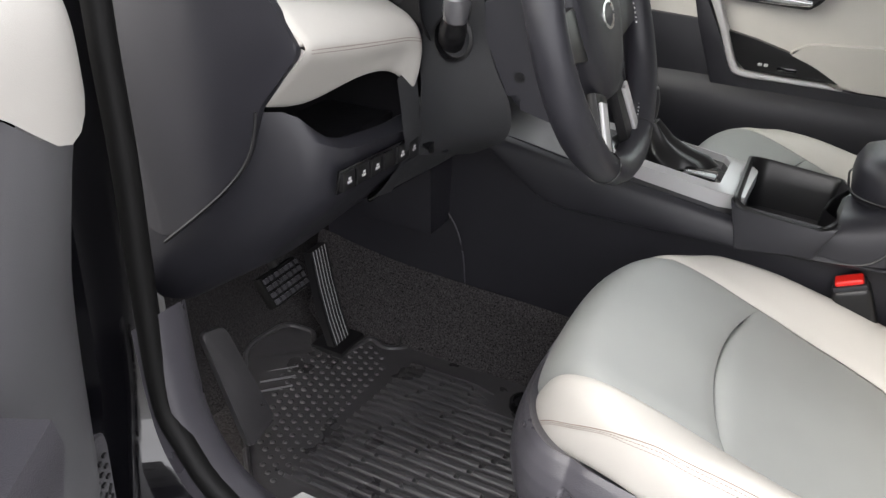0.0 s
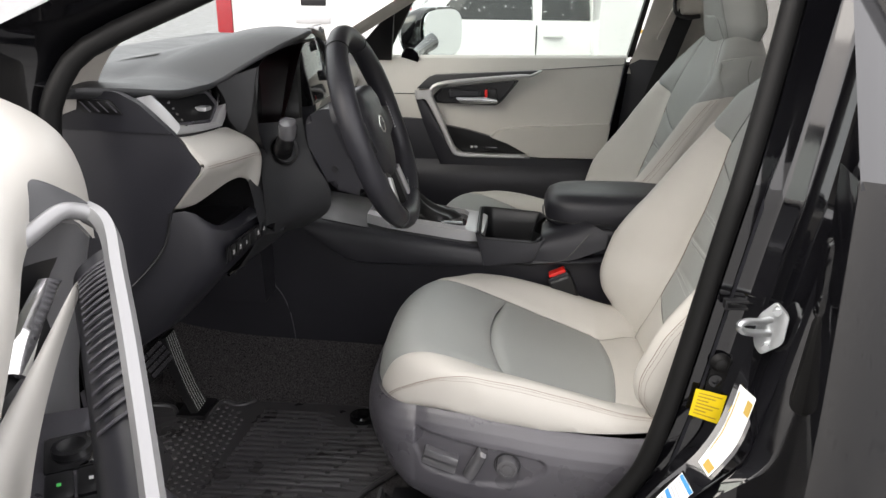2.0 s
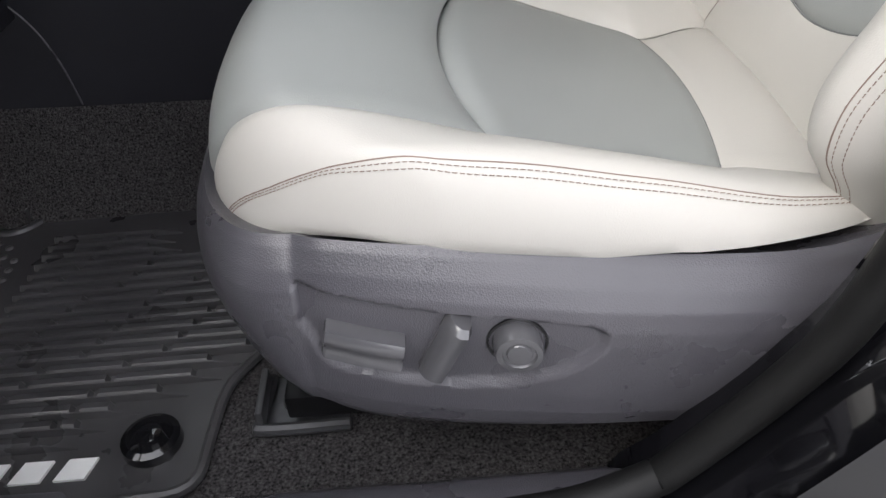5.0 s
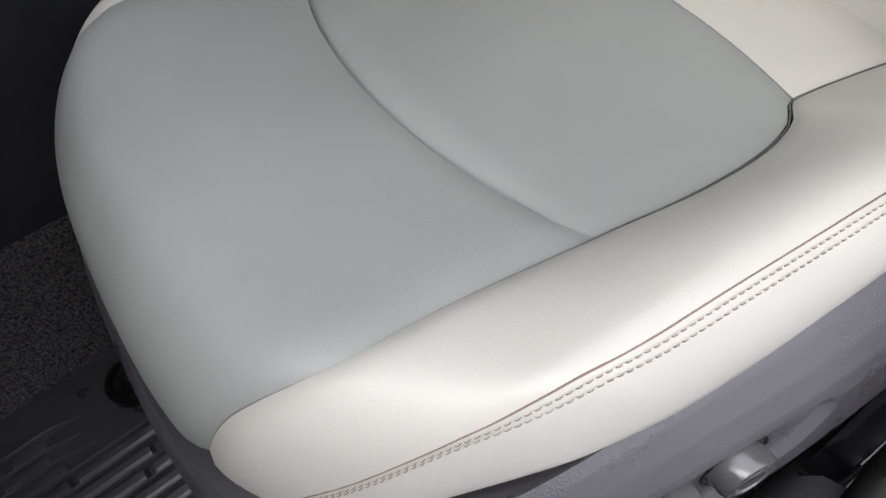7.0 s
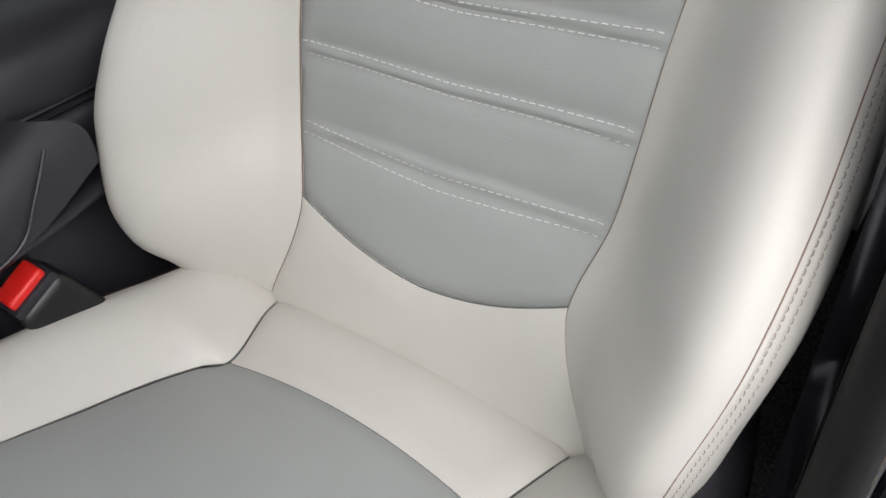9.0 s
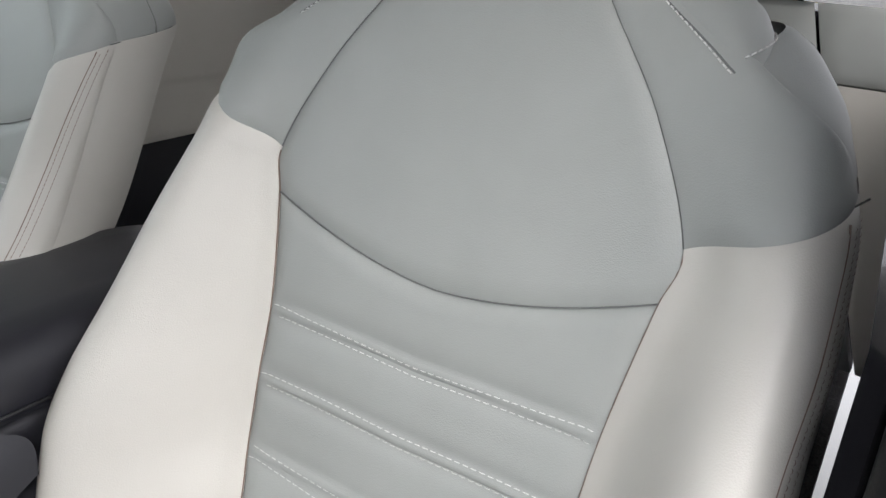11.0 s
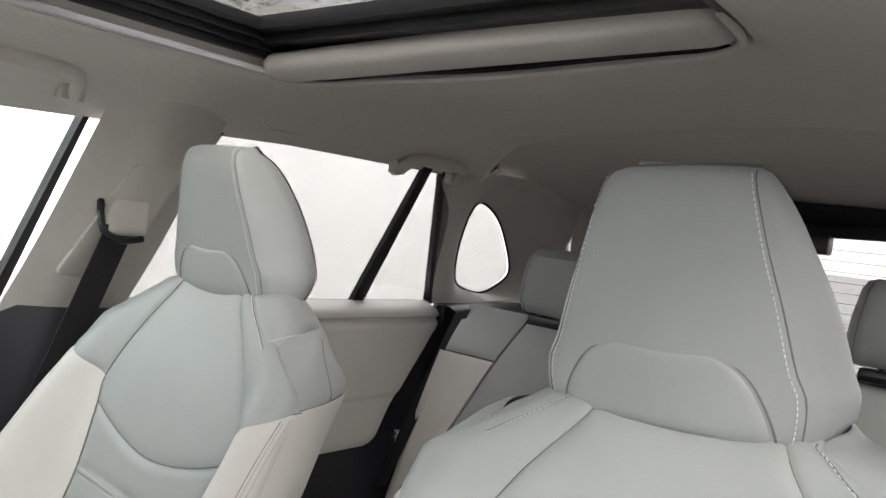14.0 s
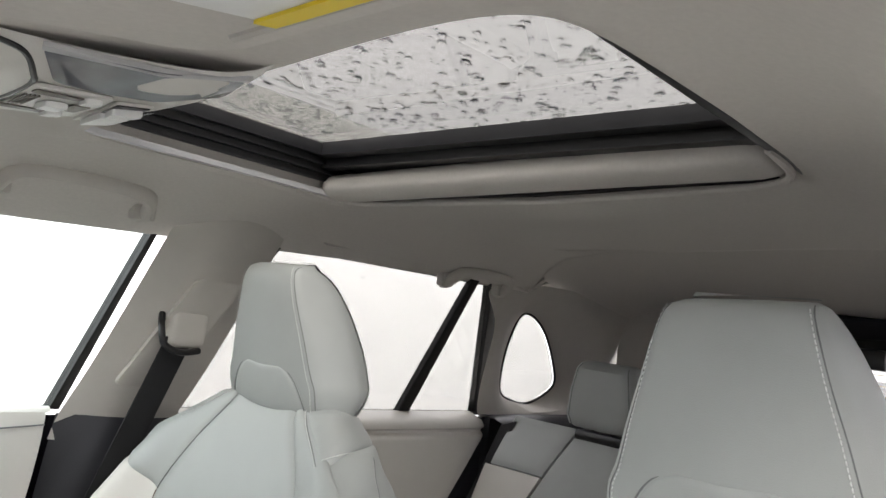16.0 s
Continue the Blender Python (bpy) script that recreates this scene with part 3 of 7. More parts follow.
    part("flange", box((x0 - 0.432, yr - 0.034, 0.430), (x0 - 0.424, yr + 0.028, 0.458), 0.003), ZINC_DARK, br)
    part("bolt", loft([[(x0 - 0.400 + r * math.cos(2 * math.pi * k / 10), yr + r * math.sin(2 * math.pi * k / 10), z) for k in range(10)] for r, z in ((0.011, 0.430), (0.011, 0.436), (0.007, 0.438), (0.006, 0.446), (0.003, 0.448))]), ZINC_DARK, br)
    # backrest
    part("back_lower_panel", padded(bf, 14, 30, (0.0, 0.25), (-0.5, 0.5), ahead, 0.004, 0.014), IVORY, seat, "ivory leather")
    ins = part("back_insert", padded(bf, 90, 30, (0.25, 0.68), (-0.5, 0.5), ahead, 0.006, 0.018), GREY, seat, "grey leather with stitched ribs")
    part("back_upper_panel", padded(bf, 36, 30, (0.68, 1.14), (-0.5, 0.5), ahead, 0.005, 0.018), GREY, seat, "smooth grey leather")
    for side in (-1, 1):
        seam_line(bf, [(0.04 + 0.69 * k / 60, 0.5 * side) for k in range(61)], ahead, THREAD_D, seat)
        seam_line(bf, [(0.735 + 0.26 * k / 30, 0.5 * side) for k in range(31)], ahead, SEAM, seat)
        seam_line(bf, [(0.735, side * (0.5 + 0.5 * k / 20)) for k in range(21)], ahead, SEAM, seat)
    for h in (0.25, 0.68):
        seam_line(bf, [(h, -0.5 + k / 40) for k in range(41)], ahead, SEAM, seat)
    for h in RIBS:
        rows = []
        for dh in (0.007, -0.007):
            pts, nor = surface_line(bf, [(h + dh, -0.485 + 0.97 * k / 50) for k in range(51)], ahead, 0.0006)
            rows.append(stitches(pts, nor, 0.0075, 0.005))
        part("rib_stitching", merge(*rows), THREAD_L, ins, "pale double stitching")
    for side in (-1, 1):
        far, over = (x0 - 2.5, y0 + side * 1.2, 1.0), (x0 - 1.0, y0 + side * 0.8, 2.5)
        b = part("back_bolster", padded(bf, 56, 26, (0.07, 0.735), (0.5 * side, 1.0 * side), far, 0.003, 0.010), IVORY, seat, "ivory leather bolster")
        sh = part("shoulder_panel", padded(bf, 44, 18, (0.735, 1.16), (0.5 * side, 1.0 * side), far, 0.003, 0.009), GREY, seat, "grey leather shoulder")
        line = [(0.10 + 0.63 * k / 90, side * curve_at([(0.10, 0.86), (0.30, 0.88), (0.45, 0.89), (0.60, 0.92), (0.73, 0.95)], 0.10 + 0.63 * k / 90)) for k in range(91)]
        pts, nor = surface_line(bf, line, far, 0.0004)
        pts2, nor2 = surface_line(bf, [(p, s + 0.020 * side) for p, s in line], far, 0.0004)
        part("stitching", merge(stitches(pts, nor), stitches(pts2, nor2)), THREAD_D, b, "dark double stitching")
        seam, _ = surface_line(bf, [(p, s - 0.014 * side) for p, s in line], far, -0.0004)
        part("seam", tube(seam, 0.0007, 5), THREAD_D, b)
        # flank of the backrest
        def seat_flank(a, b_, side=side):
            q = bf(a, side)
            swell = 0.022 * smoothstep((a - 0.765) / 0.10) * math.sin(math.pi * min(1.0, max(0.0, b_)))
            return Vector((q.x + back_depth(a) * b_, q.y - side * (0.003 + 0.035 * b_ * b_) + side * swell, q.z + 0.008 * b_ + 0.5 * swell))
        def shoulder(a, b_, side=side):
            s, m, e = bf(a, side * 0.80), bf(a, side), seat_flank(a, 1.0)
            rise_ = (0.35 + 0.65 * smoothstep((a - 0.84) / 0.09)) * (1 - 0.45 * smoothstep((a - 1.0) / 0.16))
            m = Vector((m.x + 0.006, m.y + side * 0.042 * rise_, m.z + (0.034 if side < 0 else 0.010) * rise_))
            b_ = min(1.0, max(0.0, b_))
            return s * (1 - b_) ** 2 + m * 2 * b_ * (1 - b_) + e * b_ * b_
        part("back_flank", sheet(seat_flank, 30, 8, (0.05, 0.735), (-0.02, 1)), IVORY, seat, "ivory leather flank")
        part("shoulder_flank", padded(seat_flank, 12, 14, (0.735, 0.905), (-0.02, 1), over, 0.002, 0.006, 0), GREY, seat, "grey leather flank")
        part("shoulder_pad", padded(shoulder, 40, 24, (0.872, 1.18), (0.0, 1), over, 0.004, 0.010, 0), GREY, seat, "rounded grey shoulder pad")
        edge = [(0.876 + 0.22 * k / 50, side * 0.785) for k in range(51)]
        pts, nor = surface_line(bf, edge, over, 0.0004)
        low, lown = surface_line(shoulder, [(0.884, 0.10 + 0.80 * k / 30) for k in range(31)], (x0, y0 + side * 2, 1.6), 0.0006)
        part("stitching", merge(stitches(pts, nor, 0.0050, 0.0038, 0.0011), stitches(low, lown, 0.0050, 0.0038, 0.0011)), THREAD_L, sh, "pale stitching")
        seam_line(bf, [(h, s + 0.016 * side) for h, s in edge], over, SEAM, sh, 0.0011, -0.0006)
        seam_line(seat_flank, [(0.735 + 0.13 * k / 16, 0.55) for k in range(17)], (x0, y0 + side * 2, 1.4), SEAM, seat, 0.0009, -0.0004)
    def rear(a, s):
        e, f = bf(a, -1.0), bf(a, 1.0)
        y = e.y + 0.038 + (f.y - e.y - 0.076) * (s + 1) / 2
        return Vector(((e.x + f.x) / 2 + back_depth(a) + 0.02 * (1 - s * s) - 0.004, y, e.z + 0.006))
    part("back_shell", sheet(rear, 24, 16, (0.0, 1.14), (-1, 1)), TRIM, seat, "charcoal seat back")
    # headrest
    hx = [(1.240, 0.300), (1.258, 0.288), (1.30, 0.277), (1.36, 0.264), (1.42, 0.252), (1.446, 0.251), (1.460, 0.259), (1.468, 0.285)]
    hw = [(1.240, 0.104), (1.258, 0.111), (1.29, 0.112), (1.31, 0.104), (1.354, 0.092), (1.40, 0.078), (1.44, 0.067), (1.46, 0.060), (1.468, 0.052)]
    flare = [(1.240, 0.018), (1.30, 0.024), (1.36, 0.022), (1.42, 0.014), (1.468, 0.002)]
    hd = [(1.240, 0.060), (1.258, 0.085), (1.30, 0.110), (1.36, 0.112), (1.42, 0.098), (1.452, 0.070), (1.468, 0.020)]
    def head(v, s):
        z = 1.240 + 0.228 * v
        xf, w, d = curve_at(hx, z), curve_at(hw, z), curve_at(hd, z)
        c, side = abs(s), (1 if s >= 0 else -1)
        if c <= 0.5:
            t = c / 0.5
            x, y = xf + 0.010 * t * t, w * t
        else:
            t = (c - 0.5) / 0.5
            x, y = xf + 0.010 + (d - 0.010) * t, w + curve_at(flare, z) * math.sin(math.pi / 2 * min(1.0, t / 0.65)) * (1 - 0.6 * smoothstep((t - 0.65) / 0.35))
        return Vector((x + x0 + hs[0], y0 + hs[1] + side * y, z + hs[2] - tilt * side * y))
    hr = part("headrest", padded(head, 50, 30, (0, 1), (-0.5, 0.5), ahead, 0.003, 0.010, 0), GREY, seat, "grey leather headrest")
    def bulge(a, b):
        z = 1.243 + 0.073 * a
        half = curve_at([(0, 0.094), (0.3, 0.090), (0.6, 0.080), (0.8, 0.069), (0.92, 0.056), (1, 0.040)], a)
        w = curve_at(hw, z)
        q = head((z - 1.240) / 0.228, 0.5 * b * half / w)
        return q + Vector((-0.0055 * (1 - 0.5 * b * b) * (1 - 0.4 * a) * (1 - 0.85 * a ** 6), 0, 0))
    seam_line(bulge, [(k / 20, -1) for k in range(21)] + [(1, -1 + k / 12) for k in range(1, 25)] + [(1 - k / 20, 1) for k in range(1, 21)], ahead, SEAM, hr, 0.0010, -0.0018)
    part("headrest_bulge", padded(bulge, 30, 24, (0, 1), (-1, 1), ahead, 0.005, 0.010, 0.010), GREY, hr)
    for side in (-1, 1):
        part("headrest_side", padded(head, 30, 12, (0, 1), (0.5 * side, 1.0 * side), (x0 - 0.5, y0 + side * 3, 1.35), 0.003, 0.010, 0), GREY, hr)
        seam_line(head, [(0.02 + 0.96 * k / 60, 0.5 * side) for k in range(61)], (x0 - 1, y0 + side * 0.7, 1.4), SEAM, hr, 0.0008, -0.0028)
        pts, nor = surface_line(head, [(0.06 + 0.90 * k / 70, side * 0.470) for k in range(71)], ahead, 0.0004)
        part("stitching", stitches(pts, nor, 0.0050, 0.0038, 0.0011), THREAD_L, hr, "pale stitching")
    def hback(v, s):
        q = head(v, 1.0)
        return Vector((q.x + 0.012 * (1 - s * s), y0 + hs[1] + (q.y - y0 - hs[1]) * s, q.z))
    part("headrest_back", sheet(hback, 24, 10, (0, 1), (-1, 1)), GREY, hr)
    part("headrest_top", sheet(lambda a, s: head(1.0, s).lerp(Vector((head(1, 1).x, head(1, s).y, 1.470 + hs[2])), a), 3, 24, (0, 1), (-1, 1)), GREY, hr)
    part("headrest_base", sheet(lambda a, s: head(0.0, s).lerp(Vector((x0 + 0.345, y0 + 0.05 * s, 1.245)), a), 4, 24, (0, 1), (-1, 1)), GREY, hr)
    for dy in (-0.05, 0.05):
        part("headrest_post", tube([(x0 + 0.355, y0 + dy, 1.20), (x0 + 0.335, y0 + dy, 1.27)], 0.006, 10), CHROME, hr, "chrome post")
    return seat


front_seat(0.0, -0.37, -1, "two-tone ivory and grey leather driver seat beside an open door", (-0.006, 0.022, 0.005), 0.05)
front_seat(0.028, 0.37, 1, "two-tone ivory and grey leather passenger seat beside the console", (0, 0, 0.008))
# ---------------------------------------------------------------- ground and car shell
GROUND = 0.04
bm = sheet(lambda u, v: (-900 + 1800 * u, -900 + 1800 * v, GROUND), 20, 20)
structure("ground", bm, BOUNCE_GROUND, "grey car park ground, lightened to bounce daylight", "ground", False)

bm = box((-1.05, -0.66, 0.36), (2.05, 0.70, 0.425), 0.01)
structure("floor", bm, CARPET, "black carpeted car floor", "floor")
# footwell front, sloping up to the bulkhead
bm = sheet(lambda u, v: (curve_at([(0, -0.80), (0.3, -0.98), (0.6, -1.10), (1, -1.14)], u), -0.66 + 1.36 * v, curve_at([(0, 0.41), (0.3, 0.424), (0.6, 0.58), (1, 1.15)], u)), 16, 24)
structure("wall_front", bm, CARPET, "black carpeted footwell bulkhead", "bulkhead")

# door sill: scuff plate and painted rocker
def run(profile, x0, x1, n=14, bend=None):
    return sheet(lambda u, v: Vector((x0 + (x1 - x0) * u, 0, 0)) + Vector((0, *profile[int(round(v * (len(profile) - 1)))])) + (Vector(bend(u)) if bend else Vector((0, 0, 0))), n, len(profile) - 1)
sill = thing("door_sill", (-0.35, -0.69, 0.43), "black plastic scuff plate along the open door sill", "door sill")
prof = [(-0.638, 0.40), (-0.642, 0.455), (-0.651, 0.484), (-0.667, 0.503), (-0.693, 0.512), (-0.715, 0.510), (-0.728, 0.494), (-0.732, 0.46)]
part("scuff_plate", run(prof, -0.565, 0.10), TRIM, sill)
KICK_X = (-0.838, -0.834, -0.829, -0.818, -0.797, -0.760, -0.700, -0.560)
KICK_Z = (0.795, 0.740, 0.690, 0.632, 0.588, 0.544, 0.513, 0.506)
KICK = [[(x + dx, y, z + dz * (1.0 if i < 6 else 0.5)) for i, (x, z) in enumerate(zip(KICK_X, KICK_Z))] for y, dx, dz in ((-0.720, -0.022, -0.018), (-0.714, 0.000, 0.000), (-0.700, 0.010, 0.008), (-0.672, 0.010, 0.007), (-0.650, -0.002, -0.004), (-0.640, -0.016, -0.022), (-0.634, -0.030, -0.075))]
part("kick_plate", patch(KICK, 6), TRIM, sill, "charcoal plate sweeping up to the pillar")
prof = [(-0.735, 0.46), (-0.745, 0.490), (-0.775, 0.492), (-0.800, 0.470), (-0.850, 0.455), (-0.880, 0.400), (-0.875, 0.300), (-0.80, 0.22), (-0.60, 0.22)]
structure("rocker", run(prof, -1.10, 1.25), PAINT, "glossy black painted rocker panel", "rocker panel")

# driver's centre pillar
SEAL = [(0.50, -0.115), (0.525, -0.085), (0.56, -0.055), (0.62, -0.010), (0.673, 0.021), (0.76, 0.045), (0.845, 0.062), (0.96, 0.082), (1.09, 0.105), (1.20, 0.127), (1.30, 0.145), (1.45, 0.170), (1.56, 0.19)]
PIL = [(0.004, -0.665), (0.006, -0.690), (0.012, -0.700), (0.030, -0.700), (0.050, -0.702), (0.072, -0.716), (0.085, -0.745), (0.100, -0.772), (0.125, -0.785), (0.150, -0.782), (0.158, -0.74), (0.165, -0.72), (0.175, -0.70)]
def pillar(u, v):
    z = 0.49 + 1.08 * u
    k = v * (len(PIL) - 1)
    i = min(int(k), len(PIL) - 2)
    a, b = PIL[i], PIL[i + 1]
    dx, y = a[0] + (b[0] - a[0]) * (k - i), a[1] + (b[1] - a[1]) * (k - i)
    lean = -0.15 * max(0, z - 1.12) - 0.05 * max(0, 0.75 - z)
    g = 0.22 + 0.83 * smoothstep((z - 0.63) / 0.14)
    full = 0.158 + 0.35 * max(0, 0.85 - z)
    dx = dx * g if dx <= 0.125 else 0.125 * g + (full - 0.125 * g) * min(1.0, (dx - 0.125) / 0.033)
    return Vector((curve_at(SEAL, z) + dx, y - lean * 0.9, z))
bp = structure("pillar_driver", sheet(pillar, 60, 72), PAINT, "glossy black painted door pillar", "pillar")
loop = [Vector((curve_at(SEAL, 0.53 + 1.02 * k / 50) - 0.004, -0.694 + 0.135 * max(0, 0.53 + 1.02 * k / 50 - 1.12), 0.53 + 1.02 * k / 50)) for k in range(51)]
loop = smooth_path([(-0.62, -0.712, 0.517), (-0.45, -0.712, 0.515), (-0.28, -0.710, 0.512), (-0.16, -0.704, 0.512), loop[0]], 8) + loop[1:]
part("rubber_seal", tube(loop, 0.015, 10, up=(0, 1, 0)), RUBBER, bp, "black rubber door seal")
part("pillar_trim", sheet(lambda u, v: (curve_at(SEAL, 0.46 + 1.1 * u) + 0.028 + 0.14 * v, -0.702 + 0.014 * math.sin(math.pi * v) + 0.18 * max(0, 0.46 + 1.1 * u - 1.12), 0.46 + 1.1 * u), 24, 8), SOFT, bp)

LIP = ([(0.152, -0.722, 0.93), (0.130, -0.728, 0.858), (0.106, -0.750, 0.797), (0.071, -0.773, 0.754), (0.030, -0.781, 0.713), (-0.002, -0.787, 0.676), (-0.05, -0.790, 0.62)],
       [(0.176, -0.748, 0.92), (0.158, -0.750, 0.836), (0.133, -0.774, 0.774), (0.095, -0.797, 0.734), (0.053, -0.798, 0.675), (0.018, -0.801, 0.635), (-0.03, -0.802, 0.58)])
part("outer_flange", patch([[q + Vector((0.002, 0.007, 0)) for q in map(Vector, r)] for r in LIP], 5), PAINT, bp, "glossy black outer flange")

# closed rear door behind the pillar
rd = thing("rear_door", (0.8, -0.85, 0.45), "closed glossy black rear car door", "car door")
def skin(u, v):
    z = 0.40 + 0.78 * v
    return Vector((0.182 + 1.2 * u + 0.01 * (z - 0.8), -0.865 - 0.035 * math.sin(math.pi * (v * 0.8 + 0.1)) + 0.02 * (1 - smoothstep(u * 30)), z))
part("outer_skin", sheet(skin, 40, 20), PAINT, rd)
part("door_edge", sheet(lambda u, v: skin(0, v) + Vector((0.0 + 0.02 * u, 0.10 * u, 0)), 4, 20), PAINT, rd)
part("inner_panel", box((0.30, -0.78, 0.42), (1.35, -0.71, 1.16), 0.01), SOFT, rd)
part("window_frame", sheet(lambda u, v: (0.186 + 0.05 * v, -0.865 + 0.20 * u + 0.03 * v, 1.17 + 0.38 * u), 10, 2), PAINT, rd)

part("pane", slab([(0.30, -0.80, 1.17), (1.30, -0.80, 1.17), (1.08, -0.63, 1.52), (0.36, -0.63, 1.52)], (0, -0.003, 0)), TINT, rd, "tinted window glass")
# front edge of the door opening
FRONT = [(0.50, -0.62), (0.53, -0.72), (0.565, -0.774), (0.615, -0.81), (0.66, -0.835), (0.80, -0.843), (1.0, -0.843), (1.12, -0.848), (1.20, -0.846), (1.25, -0.828), (1.30, -0.785), (1.363, -0.645), (1.43, -0.49), (1.50, -0.33)]
def front_line(k):
    z = 0.50 + 1.0 * k
    return Vector((curve_at(FRONT, z), -0.70 + 0.20 * max(0, z - 1.2) * smoothstep((z - 1.15) / 0.2), z))
ap = structure("pillar_front", sheet(lambda u, v: front_line(u) + Vector((-0.12 * v - 0.01, -0.10 * v + 0.02, 0.05 * v * max(0, u - 0.7))), 40, 6), PAINT, "glossy black painted front pillar", "pillar")
part("rubber_seal", tube([front_line(k / 50) + Vector((0.0, -0.008, 0)) for k in range(51)], 0.015, 10, up=(0, 1, 0)), RUBBER, ap, "black rubber door seal")
part("pillar_trim", sheet(lambda u, v: front_line(0.70 + 0.3 * u) + Vector((-0.010 + 0.020 * v, 0.012 + 0.085 * v, 0.012 * v)), 12, 5), BEIGE, ap, "pale grey pillar trim")
part("kick_trim", sheet(lambda u, v: front_line(0.0 + 0.30 * u) + Vector((-0.01 - 0.20 * v, 0.03 + 0.06 * v, 0.0)), 12, 5), SOFT, ap)
# ---------------------------------------------------------------- passenger side and roof
def side_y(z):
    """The car's flank leans in above the belt line."""
    return 0.79 - 0.543 * max(0.0, z - 1.17)


def flank(pts, off=0.0):
    return [Vector((x, side_y(z) + off, z)) for x, z in pts]


def frame_strip(outer, inner, depth, mat, name, parent, label=""):
    """A frame between two outlines of equally many points, with depth along -y."""
    bm = bmesh.new()
    n = len(outer)
    a, b = [bm.verts.new(q) for q in outer], [bm.verts.new(q) for q in inner]
    c = [bm.verts.new(Vector(q) + Vector(depth)) for q in inner]
    d = [bm.verts.new(Vector(q) + Vector(depth)) for q in outer]
    for k in range(n):
        m = (k + 1) % n
        for p, q in ((a, b), (b, c), (c, d), (d, a)):
            bm.faces.new((p[k], p[m], q[m], q[k]))
    return part(name, bm, mat, parent, label, True, 30)


# front passenger door
pdoor = thing("front_door", (-0.2, 0.76, 0.45), "closed passenger door with ivory panel and silver trim", "car door")
DOOR_END = [(0.86, 0.104), (0.98, 0.119), (1.158, 0.155), (1.19, 0.160)]
UP = sheet(lambda u, v: (-0.80 + (0.80 + curve_at(DOOR_END, 0.86 + 0.31 * v)) * u, curve_at([(0, 0.700), (0.35, 0.708), (0.62, 0.720), (0.85, 0.742), (1, 0.765)], v), 0.86 + (0.305 + 0.012 * u) * v), 30, 16)
part("upper_panel", UP, IVORY, pdoor, "ivory leather door panel")
part("belt_edge", sheet(lambda u, v: (-0.80 + 0.965 * u, 0.765 + 0.03 * v, 1.165 + 0.012 * u + 0.008 * math.sin(math.pi * v)), 20, 6), IVORY, pdoor)
part("lower_panel", sheet(lambda u, v: (-0.85 + 1.06 * u, curve_at([(0, 0.70), (0.5, 0.668), (0.8, 0.655), (0.95, 0.672), (1, 0.70)], v), 0.44 + 0.425 * v), 20, 16), SOFT, pdoor, "black lower door panel")
part("door_end", sheet(lambda u, v: (curve_at(DOOR_END, 0.44 + 0.74 * v) - 0.004 + 0.02 * u, curve_at([(0, 0.69), (0.57, 0.700), (0.8, 0.724), (1, 0.768)], v) + 0.07 * u, 0.44 + 0.74 * v), 4, 20), SOFT, pdoor)
def on_door(pts, y):
    return [Vector((x, y, z)) for x, z in pts]
T_OUT = [(-0.494, 1.077), (-0.490, 1.050), (-0.462, 1.048), (-0.420, 0.974), (-0.383, 0.895), (-0.355, 0.871), (-0.26, 0.870), (-0.129, 0.870)]
T_IN = [(-0.441, 1.080), (-0.440, 1.058), (-0.434, 1.046), (-0.404, 0.980), (-0.368, 0.903), (-0.345, 0.884), (-0.26, 0.880), (-0.161, 0.879)]
T_MID = [(0.5 * (a[0] + b[0]), 0.5 * (a[1] + b[1])) for a, b in zip(T_OUT, T_IN)]
T_UP = [(-0.446, 1.078), (-0.402, 1.100), (-0.171, 1.124), (-0.137, 1.125), (-0.103, 1.141)]
part("silver_trim", patch([on_door(r, y) for r, y in ((T_OUT, 0.705), (T_OUT, 0.674), (T_MID, 0.669), (T_IN, 0.674), (T_IN, 0.705))], 5), SILVER, pdoor, "satin silver trim strip")
part("upper_strip", tube(smooth_path(on_door(T_UP, 0.690), 4), [0.0065] * 9 + [0.0050] * 7 + [0.002], 8), SILVER, pdoor, "slim silver strip")
part("upper_trim", slab(on_door([(-0.493, 1.080), (-0.456, 1.115), (-0.433, 1.123), (-0.126, 1.140), (-0.103, 1.141), (-0.137, 1.126), (-0.171, 1.125), (-0.402, 1.101), (-0.442, 1.081)], 0.696), (0, 0.03, 0), 0.003), DASHTOP, pdoor, "grey upper trim")
part("bracket_trim", slab(on_door([(-0.494, 1.052), (-0.468, 0.974), (-0.407, 0.825), (-0.387, 0.811), (0.080, 0.799), (0.106, 0.868), (-0.125, 0.869), (-0.356, 0.869), (-0.386, 0.893), (-0.424, 0.973), (-0.463, 1.048)], 0.676), (0, 0.05, 0), 0.005, 3), SOFT, pdoor, "black armrest body")
part("front_shelf", slab(on_door([(-0.85, 0.80), (-0.40, 0.80), (-0.47, 0.985), (-0.85, 1.000)], 0.692), (0, 0.03, 0), 0.003), SOFT, pdoor)
rec = rounded(on_door([(-0.442, 1.056), (-0.417, 1.082), (-0.170, 1.112), (-0.222, 1.046), (-0.240, 1.032), (-0.432, 1.038)], 0.694), 0.008)
mid = sum(rec, Vector()) / len(rec)
part("handle_recess", loft([[q + Vector((0, 0.02, 0)) for q in rec], rec, [mid + (q - mid) * 0.97 for q in rec], [mid + (q - mid) * 0.93 + Vector((0, 0.016, 0)) for q in rec]]), BLACK, pdoor, "black handle recess")
part("handle_bowl", box((-0.390, 0.690, 1.052), (-0.292, 0.712, 1.078), 0.006, 3), SOFT, pdoor)
